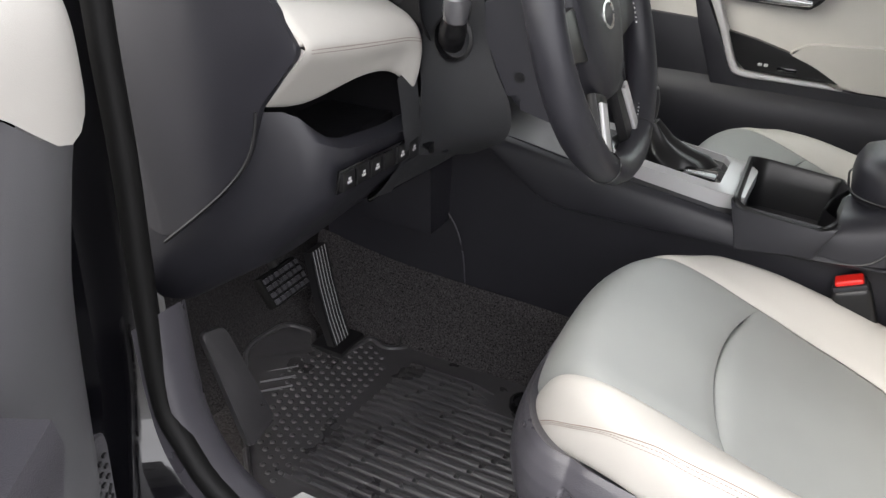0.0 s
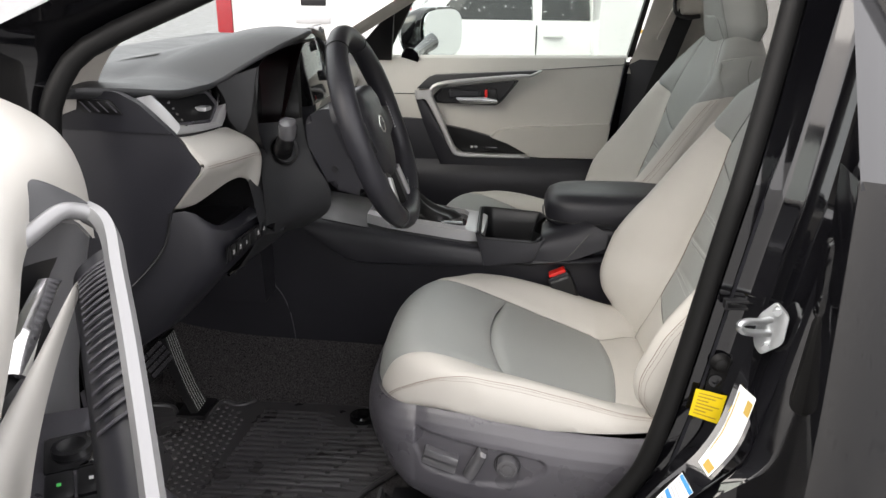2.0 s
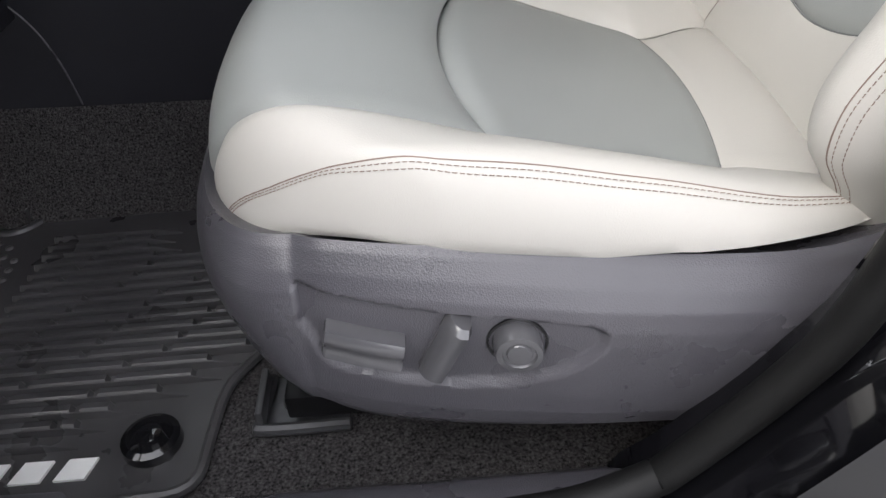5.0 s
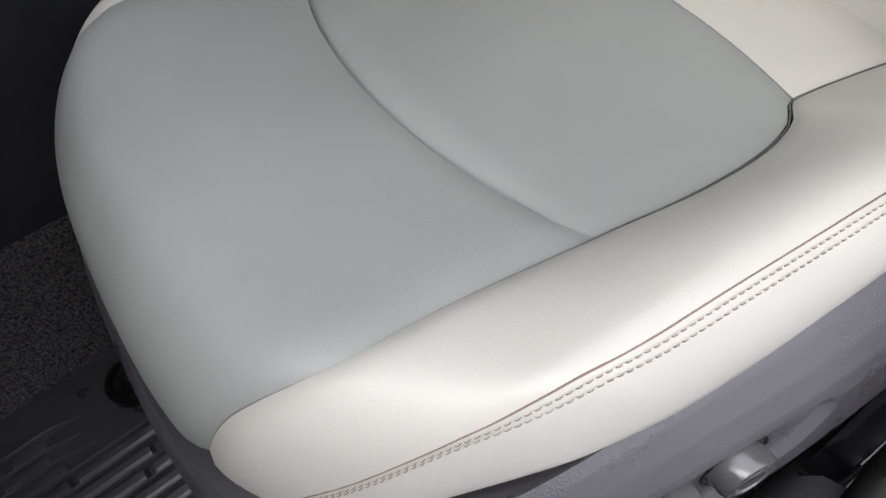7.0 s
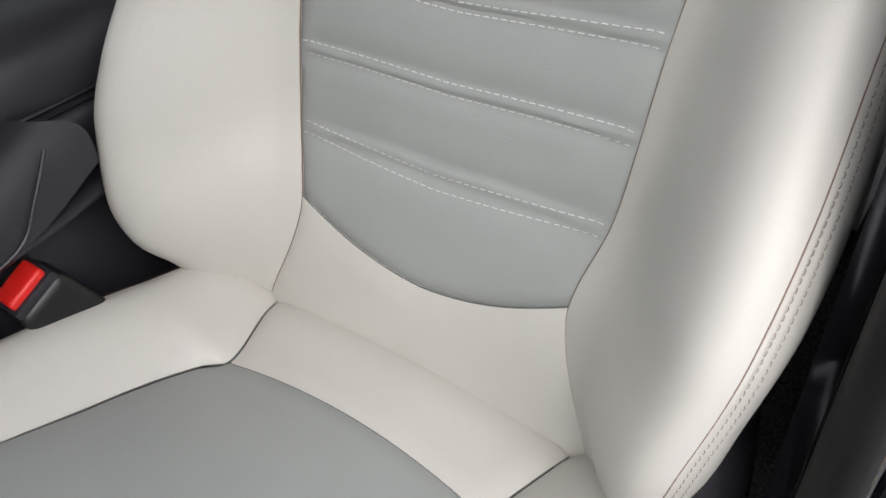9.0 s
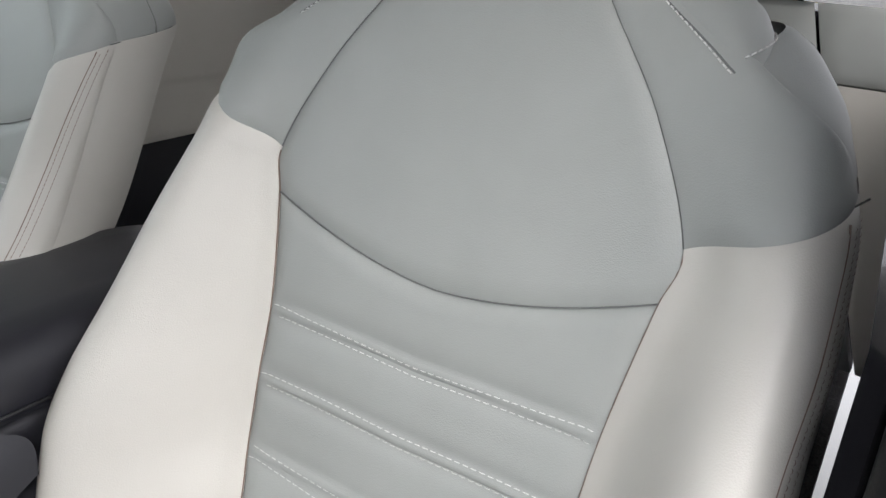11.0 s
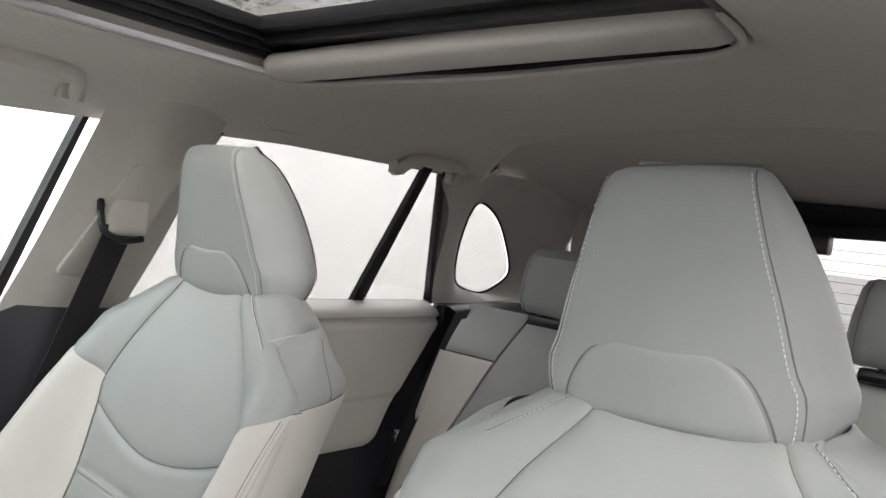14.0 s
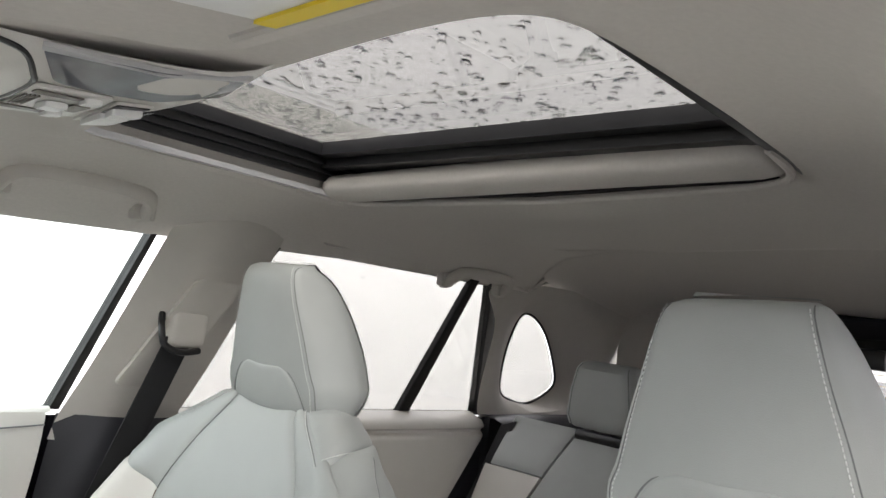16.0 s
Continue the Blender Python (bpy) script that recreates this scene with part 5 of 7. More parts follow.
plate("centre_button", [(0.585, 0.385), (0.645, 0.395), (0.640, 0.475), (0.580, 0.465)], 0.0045, PAPER, bank, "white centre button", 0.003, 0.0030)
plate("dark_bezel", [(0.652, 0.385), (0.700, 0.395), (0.698, 0.52), (0.648, 0.50)], 0.0012, OCHRE_DARK, bank, "dark bezel", 0.002, 0.0032)
for k in range(4):
    part("fine_groove", tube([down(ocs(0.522 + 0.010 * k, 0.33), 0.0036), down(ocs(0.530 + 0.010 * k, 0.50), 0.0036)], 0.0008, 5), OCHRE_DARK, bank)
rocker = plate("rocker_bank", [(0.722, 0.290), (0.832, 0.310), (0.880, 0.73), (0.775, 0.76)], 0.0022, BEIGE_LIT, oc, "pale rocker bank")
plate("rocker_slit", [(0.732, 0.305), (0.828, 0.322), (0.838, 0.470), (0.752, 0.470)], 0.0010, BLACK, rocker, "black slit", 0.002, 0.0030)
plate("rocker", [(0.742, 0.36), (0.826, 0.36), (0.834, 0.445), (0.756, 0.45)], 0.0060, PAPER, rocker, "white rocker switch", 0.003, 0.0030)
plate("rocker", [(0.757, 0.49), (0.842, 0.49), (0.868, 0.70), (0.785, 0.72)], 0.0050, PAPER, rocker, "white rocker switch", 0.003, 0.0030)
for k in range(5):
    part("microphone_slot", tube([down(ocs(0.885 + 0.010 * k, 0.54), 0.001), down(ocs(0.893 + 0.010 * k, 0.62), 0.001)], 0.0013, 5), BLACK, oc)
part("lid_gap", tube(smooth_path([down(ocs(0.36, 0.03), 0.0), down(ocs(0.43, 0.06), 0.0), down(ocs(0.485, 0.17), 0.0), down(ocs(0.505, 0.24), 0.0), down(ocs(0.515, 0.40), 0.0), down(ocs(0.520, 0.60), 0.0)], 5), 0.0022, 6), BLACK, oc, "dark gap round the glasses lid")
for v0, v1 in ((0.24, 0.48), (0.62, 0.86)):
    plate("map_lamp", [(0.16, v0), (0.42, v0), (0.42, v1), (0.16, v1)], 0.003, PAPER, oc, "white map lamp lens", 0.006)

# ---------------------------------------------------------------- fittings on the driver's pillar
st = thing("door_striker", (0.14, -0.74, 0.92), "galvanised door striker bolted to the pillar", "door striker")
part("plate", slab(rounded([(0.160, -0.750, 0.989), (0.175, -0.762, 0.972), (0.172, -0.762, 0.932), (0.149, -0.748, 0.909), (0.140, -0.740, 0.924), (0.143, -0.738, 0.964)], 0.006), (-0.003, -0.005, 0), 0.0015), ZINC, st)
part("loop", tube(smooth_path([(0.155, -0.752, 0.962), (0.138, -0.758, 0.961), (0.118, -0.765, 0.963), (0.109, -0.769, 0.959), (0.114, -0.768, 0.951), (0.132, -0.762, 0.946), (0.154, -0.754, 0.943)], 5), 0.0052, 10), ZINC, st, "bent steel loop")
for x, z in ((0.160, 0.976), (0.152, 0.924)):
    part("screw", tube([(x, -0.754, z), (x - 0.003, -0.762, z)], 0.0055, 6), ZINC, st)
fit = thing("pillar_plug", (0.12, -0.70, 0.84), "black rubber plugs in the pillar", "plug")
part("backing", slab(rounded([(0.100, -0.703, 0.876), (0.138, -0.703, 0.880), (0.134, -0.703, 0.810), (0.092, -0.703, 0.806)], 0.015), (0, -0.003, 0), 0.001), RUBBER, fit)
part("boss", loft([[(0.110 + r * math.cos(2 * math.pi * k / 18), -0.706 - d, 0.872 + r * math.sin(2 * math.pi * k / 18)) for k in range(18)] for r, d in ((0.015, 0.0), (0.014, 0.003), (0.011, 0.005), (0.009, 0.011), (0.004, 0.013))]), RUBBER, fit)
part("screw", loft([[(0.106 + r * math.cos(2 * math.pi * k / 12), -0.706 - d, 0.843 + r * math.sin(2 * math.pi * k / 12)) for k in range(12)] for r, d in ((0.010, 0.0), (0.010, 0.004), (0.005, 0.004), (0.004, 0.001))]), GLOSS, fit)
part("catch", merge(box((0.104, -0.720, 0.970), (0.134, -0.706, 0.973), 0.001), box((0.104, -0.720, 0.960), (0.134, -0.706, 0.963), 0.001), box((0.102, -0.720, 0.960), (0.106, -0.706, 0.973), 0.001)), BLACK, fit)
def sticker(name, label, left, right, mat):
    """A sticker bent over the pillar between its two long edges."""
    root = thing(name, left[1], label, "sticker")
    lo, hi = smooth_path(left, 5), smooth_path(right, 5)
    def q(a, b, lift=0.0):
        k = min(max(a, 0.0), 1.0) * (len(lo) - 1)
        i = min(int(k), len(lo) - 2)
        p, r = lo[i].lerp(lo[i + 1], k - i), hi[i].lerp(hi[i + 1], k - i)
        return p.lerp(r, b) + Vector((0, -0.004 - lift, 0))
    part("sheet", merge(sheet(q, 10, 4)), mat, root)
    return root, q
def print_bar(root, q, a0, a1, b0, b1, mat, name="print_line"):
    part(name, sheet(lambda u, v: q(a0 + (a1 - a0) * u, b0 + (b1 - b0) * v, 0.0007), 3, 2), mat, root)
yl, q = sticker("caution_sticker", "yellow caution sticker on the black pillar", [(0.080, -0.706, 0.830), (0.077, -0.706, 0.808), (0.074, -0.706, 0.786)], [(0.125, -0.708, 0.821), (0.121, -0.708, 0.797), (0.118, -0.708, 0.773)], YELLOW)
for k in range(7):
    print_bar(yl, q, 0.14 + 0.11 * k, 0.18 + 0.11 * k, 0.12, (0.88, 0.7, 0.5)[k % 3], OCHRE)
sticker("yellow_strip", "yellow strip stuck behind the white sticker", [(0.129, -0.735, 0.833), (0.122, -0.735, 0.815), (0.115, -0.735, 0.796)], [(0.162, -0.735, 0.835), (0.154, -0.735, 0.805), (0.146, -0.735, 0.775)], YELLOW)
wl_, q2 = sticker("tyre_sticker", "white tyre information sticker on the black pillar", [(0.133, -0.730, 0.853), (0.111, -0.752, 0.797), (0.076, -0.775, 0.752)], [(0.153, -0.745, 0.839), (0.127, -0.768, 0.777), (0.088, -0.790, 0.738)], PAPER)
print_bar(wl_, q2, 0.10, 0.78, 0.06, 0.12, OCHRE, "print_edge")
print_bar(wl_, q2, 0.10, 0.24, 0.62, 0.94, OCHRE, "print_block")
print_bar(wl_, q2, 0.84, 0.97, 0.30, 0.90, OCHRE, "print_block")
for k in range(14):
    print_bar(wl_, q2, 0.15 + 0.046 * k, 0.162 + 0.046 * k, 0.20, (0.58, 0.88, 0.75, 0.80)[k % 4], PRINT)
bl, q3 = sticker("airbag_sticker", "white and blue safety sticker on the black pillar", [(0.055, -0.778, 0.735), (0.034, -0.783, 0.711), (0.004, -0.788, 0.674)], [(0.072, -0.786, 0.708), (0.047, -0.790, 0.680), (0.014, -0.794, 0.639)], PAPER)
print_bar(bl, q3, 0.02, 0.14, 0.04, 0.96, BLUE, "print_band")
print_bar(bl, q3, 0.46, 0.54, 0.04, 0.96, BLUE, "print_band")
for k in range(8):
    a = 0.19 + 0.065 * k if k < 4 else 0.60 + 0.085 * (k - 4)
    print_bar(bl, q3, a, a + 0.028, 0.10, (0.85, 0.6)[k % 2], PRINT)
hg = part("door_hinge", slab(rounded([(0.215 - 0.018, -0.785, 1.059 + 0.030), (0.215 + 0.03, -0.785, 1.059 + 0.030), (0.212 + 0.04, -0.785, 1.003 - 0.030), (0.212 - 0.016, -0.785, 1.003 - 0.026)], 0.012), (0, 0.014, 0), 0.004), PAINT, rd, "black painted hinge")
for x, z in ((0.215, 1.059), (0.212, 1.003)):
    part("bolt", loft([[(x + r * math.cos(math.pi * k / 6), -0.785 - d, z + r * math.sin(math.pi * k / 6)) for k in range(12)] for r, d in ((0.016, 0.0), (0.015, 0.003), (0.010, 0.004), (0.009, 0.011))]), GLOSS, hg)
gx, gz = 0.204, 0.915
part("wiring_boot", slab(rounded([(gx - 0.022, -0.775, gz - 0.075), (gx + 0.03, -0.775, gz - 0.085), (gx + 0.045, -0.775, gz + 0.075), (gx - 0.004, -0.775, gz + 0.080)], 0.022), (0, -0.014, 0), 0.006, 3), RUBBER, rd, "black rubber wiring boot")
# ---------------------------------------------------------------- open driver's door
TH = radians(60)
DE, DN, DH = Vector((math.cos(TH), -math.sin(TH), 0)), Vector((math.sin(TH), math.cos(TH), 0)), Vector((-0.93, -0.80, 0))
def dp(a, n, z):
    return DH + DE * a + DN * n + Vector((0, 0, z))
dd = thing("front_door", dp(0.5, 0, 0.42), "open driver door with ivory panel and silver grab bar", "car door")
part("outer_skin", sheet(lambda u, v: dp(-0.03 + 1.10 * u, -0.13 - 0.03 * math.sin(math.pi * v), 0.36 + 0.80 * v), 16, 12), PAINT, dd)
part("door_edge", merge(sheet(lambda u, v: dp(0.0, -0.13 + 0.15 * u, 0.40 + 0.76 * v), 4, 8), sheet(lambda u, v: dp(1.07, -0.13 + 0.17 * u, 0.38 + 0.78 * v), 4, 8), sheet(lambda u, v: dp(0.0 + 1.07 * v, -0.13 + 0.17 * u, 0.38), 4, 8)), PAINT, dd)
def dq(rows):
    return [[dp(*q) for q in r] for r in rows]
BULGE = [(0, 0.02), (0.05, 0.105), (0.11, 0.148), (0.20, 0.150), (0.34, 0.100), (0.55, 0.095), (1.05, 0.085)]
def uppr(u, v):
    a = 1.04 * u
    lo, hi = curve_at([(0, 1.160), (0.08, 1.120), (0.17, 1.085), (0.26, 1.140), (0.4, 1.142), (1, 1.13)], a), curve_at([(0, 1.235), (0.12, 1.262), (0.22, 1.255), (0.36, 1.215), (1, 1.175)], a)
    return dp(a, curve_at(BULGE, a) * (1 - 0.60 * v ** 4), lo + (hi - lo) * v)
def lower(u, v):
    a = 1.04 * u
    near = 1 - smoothstep((a - 0.22) / 0.10)
    n = 0.045 + 0.035 * math.sin(math.pi * min(1, v * 1.1)) * smoothstep(u * 8) * (1 - near)
    n += near * smoothstep(u * 12) * (curve_at(BULGE, a) - 0.050) * curve_at([(0, 0.1), (0.3, 0.45), (0.7, 0.62), (0.9, 0.85), (1, 1.0)], v)
    return dp(0.005 + a, n, 0.40 + (0.70 + near * (uppr(u, 0).z + 0.004 - 1.10)) * v)
part("lower_panel", sheet(lower, 60, 30), DOORGREY, dd, "grey lower door panel")
part("upper_panel", sheet(uppr, 50, 16), IVORY, dd, "ivory leather upper panel")
bar = smooth_path([dp(0.305, 0.150, 1.156), dp(0.325, 0.163, 1.150), dp(0.345, 0.170, 1.134), dp(0.38, 0.171, 1.108), dp(0.471, 0.172, 1.068), dp(0.584, 0.171, 1.000), dp(0.70, 0.168, 0.955), dp(0.82, 0.160, 0.945)], 6)
part("grab_bar", tube(bar, 0.0125, 6, flat=0.8), SILVER_DIMMED, dd, "satin silver grab bar", sharp=22)
arm_ = smooth_path([dp(0.315, 0.158, 1.153), dp(0.318, 0.142, 1.161), dp(0.330, 0.124, 1.163), dp(0.358, 0.096, 1.150), dp(0.40, 0.066, 1.138), dp(0.46, 0.055, 1.125)], 5)
part("bar_arm", tube(arm_, 0.0090, 10), SILVER_DIMMED, dd, "satin silver bar end")
part("trim_cap", patch(dq([[(0.27, 0.045, 1.15), (0.235, 0.071, 1.145), (0.225, 0.10, 1.150), (0.24, 0.130, 1.140), (0.265, 0.150, 1.130)], [(0.35, 0.045, 1.192), (0.310, 0.071, 1.184), (0.297, 0.103, 1.194), (0.300, 0.137, 1.177), (0.307, 0.158, 1.160)], [(0.40, 0.055, 1.150), (0.355, 0.086, 1.156), (0.328, 0.124, 1.170), (0.316, 0.143, 1.167), (0.313, 0.161, 1.156)]]), 5), DASHTOP, dd, "grey soft trim cap")
part("grip", patch([[q - DN * 0.004 - Vector((0, 0, 0.006)) for q in bar[12:40:4]], [q - DN * 0.022 - Vector((0, 0, 0.016)) for q in bar[12:40:4]], [q - DN * 0.040 - Vector((0, 0, 0.040)) + DE * -0.012 for q in bar[12:40:4]], [q - DN * 0.044 - Vector((0, 0, 0.090)) + DE * -0.012 for q in bar[12:40:4]]], 4), SOFT, dd, "soft black grip behind the bar")
for k in range(20):
    w = 15 + k * 0.62
    i = int(w)
    c = bar[i].lerp(bar[i + 1], w - i)
    part("rib", tube(smooth_path([c - DN * 0.008 - Vector((0, 0, 0.004)), c - DN * 0.022 - Vector((0, 0, 0.012)), c - DN * 0.036 - Vector((0, 0, 0.026)) - DE * 0.008], 3), 0.0018, 6), TRIM, dd)
deck = part("armrest", loft([[dp(a, n, z) for n, z in ((0.045, 0.80), (0.150, 0.82), (0.165, 0.90), (0.160, top), (0.060, top + 0.004), (0.045, top))] for a, top in ((0.30, 0.925), (0.36, 0.925), (0.60, 0.930), (0.90, 0.940))]), TRIM, dd, "charcoal armrest with switches")
def deck_box(a0, a1, n0, n1, h, mat, name, label="", parent=None):
    return part(name, slab(rounded([dp(a0, n0, 0.9275), dp(a1, n0, 0.9275), dp(a1, n1, 0.9275), dp(a0, n1, 0.9275)], 0.004), (0, 0, h), 0.0015), mat, parent or dd, label)
ms = deck_box(0.362, 0.428, 0.080, 0.132, 0.004, GLOSS, "mirror_switch_plate", "gloss black mirror switch plate")
part("mirror_switch", loft([[dp(0.395 + r * math.cos(2 * math.pi * k / 20), 0.106 + r * math.sin(2 * math.pi * k / 20), z) for k in range(20)] for r, z in ((0.020, 0.931), (0.019, 0.938), (0.014, 0.939), (0.008, 0.935))]), BLACK, ms, "round mirror control")
for i in range(2):
    for j in range(2):
        b = deck_box(0.437 + 0.05 * i, 0.482 + 0.05 * i, 0.082 + 0.028 * j, 0.107 + 0.028 * j, 0.008, BLACK, "window_switch", "black window switch")
        part("marking", slab([dp(0.457 + 0.05 * i, 0.0925 + 0.028 * j, 0.9362), dp(0.462 + 0.05 * i, 0.0925 + 0.028 * j, 0.9362), dp(0.462 + 0.05 * i, 0.0965 + 0.028 * j, 0.9362), dp(0.457 + 0.05 * i, 0.0965 + 0.028 * j, 0.9362)], (0, 0, 0.0005)), GREEN if (i, j) == (0, 0) else PRINT, b)
part("handle_recess", patch(dq([[(0.32, 0.118, 1.115), (0.36, 0.085, 1.120), (0.44, 0.050, 1.12)], [(0.34, 0.100, 1.08), (0.40, 0.055, 1.08), (0.48, 0.030, 1.08)], [(0.37, 0.105, 1.05), (0.43, 0.070, 1.03), (0.50, 0.035, 1.02)]]), 5), BLACK, dd, "black handle recess")
part("inside_handle", band([dp(0.350, 0.120, 1.100), dp(0.395, 0.098, 1.068), dp(0.425, 0.084, 1.035)], [dp(0.362, 0.108, 1.108), dp(0.405, 0.084, 1.078), dp(0.432, 0.072, 1.045)], DN * -0.008), CHROME, dd, "chrome inside handle")
part("ivory_strip", patch(dq([[(0.345, 0.136, 1.086), (0.41, 0.106, 1.035), (0.465, 0.084, 0.985), (0.50, 0.070, 0.935)], [(0.355, 0.130, 1.094), (0.425, 0.096, 1.042), (0.48, 0.074, 0.990), (0.515, 0.058, 0.935)], [(0.42, 0.085, 1.04), (0.48, 0.055, 1.01), (0.54, 0.048, 0.98), (0.60, 0.046, 0.935)]]), 5), IVORY, dd, "ivory armrest strip")
# speaker grille
sg = part("speaker_rim", slab(rounded([dp(0.04, 0.075, 0.70), dp(0.24, 0.085, 0.72), dp(0.26, 0.085, 0.52), dp(0.05, 0.075, 0.48)], 0.03), DN * 0.006, 0.003), TRIM, dd, "charcoal speaker surround")
slots = []
for i in range(12):
    for j in range(12):
        a, z = 0.065 + 0.0145 * i, 0.505 + 0.0155 * j
        d = 0.004 if (i // 3 + j // 3) % 2 else -0.004
        slots.append(slab([dp(a, 0.086, z), dp(a + 0.010, 0.087, z + d), dp(a + 0.010, 0.087, z + d + 0.004), dp(a, 0.086, z + 0.004)], DN * 0.003))
tagged(part("speaker_mesh", merge(*slots), BLACK, sg, "black speaker mesh"), kind="stuff")
# window frame, glass and mirror sail
part("window_frame", tube([dp(0.02, 0.0, 1.17), dp(0.10, -0.01, 1.22), dp(0.32, -0.05, 1.36), dp(0.62, -0.09, 1.50), dp(1.02, -0.10, 1.53)], 0.022, 8), PAINT, dd, "black window frame")
part("belt_moulding", tube([dp(0.02, 0.03, 1.18), dp(1.05, 0.03, 1.17)], 0.010, 8), RUBBER, dd)
part("sail_panel", slab([dp(0.015, 0.02, 1.17), dp(0.20, 0.02, 1.18), dp(0.19, 0.0, 1.28), dp(0.10, 0.0, 1.22)], DN * -0.02, 0.003), BLACK, dd)
g = part("pane", slab([dp(0.20, -0.005, 1.17), dp(1.03, -0.005, 1.17), dp(1.02, -0.085, 1.52), dp(0.60, -0.08, 1.49), dp(0.20, -0.03, 1.28)], DN * 0.003), CLEAR, dd, "wet window glass")
g.visible_shadow = False
# ---------------------------------------------------------------- dashboard
dash = thing("dashboard", (-0.85, 0.0, 0.75), "black moulded dashboard with ivory pads and silver vent trim", "dashboard")
def knee(y):
    """The knee panel's cross-section, which rounds off towards the door."""
    k = lambda *v: curve_at(list(zip((-0.632, -0.600, -0.570, -0.50, -0.41, -0.37, -0.33, -0.12), v)), y)
    return [(k(-0.735, -0.705, -0.682, -0.680, -0.678, -0.672, -0.690, -0.730), y, k(1.045, 1.042, 1.012, 0.998, 0.994, 1.004, 0.998, 0.960)),
            (k(-0.742, -0.690, -0.662, -0.659, -0.657, -0.657, -0.680, -0.720), y, k(1.010, 1.015, 1.002, 0.990, 0.985, 0.992, 0.985, 0.940)),
            (k(-0.780, -0.705, -0.668, -0.664, -0.661, -0.662, -0.690, -0.730), y, k(0.945, 0.950, 0.945, 0.940, 0.935, 0.935, 0.925, 0.890)),
            (k(-0.875, -0.790, -0.765, -0.750, -0.745, -0.745, -0.750, -0.770), y, k(0.850, 0.830, 0.830, 0.840, 0.850, 0.850, 0.850, 0.850)),
            (k(-0.925, -0.895, -0.885, -0.880, -0.880, -0.880, -0.880, -0.880), y, k(0.765, 0.748, 0.745, 0.750, 0.755, 0.76, 0.78, 0.80)),
            (-1.0, y, 0.76), (-1.0, y, 1.075), (-0.80, y, 1.075), (-0.795, y, k(1.04, 1.00, 0.975, 0.972, 0.970, 0.970, 0.965, 0.94)),
            (k(-0.752, -0.725, -0.705, -0.700, -0.698, -0.694, -0.710, -0.750), y, k(1.04, 1.01, 0.978, 0.974, 0.972, 0.972, 0.967, 0.942)), (k(-0.742, -0.712, -0.692, -0.688, -0.686, -0.680, -0.698, -0.738), y, k(1.043, 1.038, 1.006, 0.993, 0.989, 0.999, 0.993, 0.955))]
part("lower_body", loft([knee(-0.632 + 0.512 * k / 40) for k in range(41)]), SOFT, dash, "black knee panel")
part("panel_seam", tube(smooth_path([(-0.722, -0.636, 1.050), (-0.733, -0.638, 0.998), (-0.778, -0.638, 0.942), (-0.874, -0.637, 0.857)], 6), 0.0022, 6), BLACK, dash)
# top skin: rear edge varies across the car
EDGE_X = [(-0.66, -0.83), (-0.62, -0.775), (-0.57, -0.722), (-0.52, -0.703), (-0.48, -0.690), (-0.44, -0.645), (-0.40, -0.605), (-0.36, -0.578), (-0.30, -0.575), (-0.24, -0.59), (-0.16, -0.64), (-0.08, -0.74), (0.2, -0.76), (0.70, -0.76)]
EDGE_Z = [(-0.66, 1.240), (-0.62, 1.236), (-0.57, 1.228), (-0.52, 1.229), (-0.48, 1.233), (-0.44, 1.262), (-0.40, 1.286), (-0.36, 1.300), (-0.30, 1.306), (-0.24, 1.301), (-0.16, 1.275), (-0.08, 1.225), (0.2, 1.205), (0.70, 1.200)]
def top(u, v):
    y = -0.70 + 1.42 * v
    ex, ez = curve_at(EDGE_X, y), curve_at(EDGE_Z, y)
    x = ex + (-1.16 - ex) * u
    z = ez + 0.010 * math.sin(math.pi * min(1, u * 3)) + (1.240 - ez) * smoothstep(u * 1.2)
    return Vector((x, y, z))
part("top_skin", sheet(top, 30, 110), DASHTOP, dash, "grained grey-black top")
part("top_edge", sheet(lambda u, v: top(0, v) + Vector((0.004 * math.sin(math.pi * u) - 0.016 * u * u, 0, -0.016 * u)), 6, 110), DASHTOP, dash)
part("demister_slot", sheet(lambda u, v: top(0.40 + 0.13 * u, 0.213 + 0.022 * v * math.sin(math.pi * (0.1 + 0.8 * u))) + Vector((0, 0, 0.0025)), 12, 4), BLACK, dash, "slim demister outlet")
# face of the hood and the instrument well
part("hood_face", patch([[(-0.700, -0.462, 1.228), (-0.672, -0.450, 1.238), (-0.632, -0.43, 1.252)], [(-0.690, -0.448, 1.200), (-0.668, -0.442, 1.205), (-0.637, -0.432, 1.205)], [(-0.688, -0.436, 1.160), (-0.668, -0.432, 1.155), (-0.645, -0.428, 1.155)], [(-0.664, -0.412, 1.120), (-0.654, -0.410, 1.110), (-0.646, -0.402, 1.085)]], 6), DASHTOP, dash)
def well(d, g):
    ring = []
    for k in range(44):
        t = 2 * math.pi * k / 44
        c, q = math.copysign(abs(math.cos(t)) ** 0.55, math.cos(t)), math.copysign(abs(math.sin(t)) ** 0.55, math.sin(t))
        ring.append((-0.640 + 0.034 * (1 - c * c) * (1 + q) - d, -0.297 + 0.138 * c * g, 1.188 + 0.098 * q * g))
    return ring
binn = part("binnacle", loft([well(-0.004, 1.06), well(0.0, 1.0), well(0.02, 0.97), well(0.085, 0.88)], True, False), BLACK, dash, "black instrument hood")
part("dial_face", slab([(-0.712, -0.430, 1.09), (-0.712, -0.165, 1.09), (-0.716, -0.165, 1.275), (-0.716, -0.430, 1.275)], (-0.004, 0, 0)), GLOSS, binn, "dark instrument display")
for k in range(15):
    t = radians(215 - 14 * k)
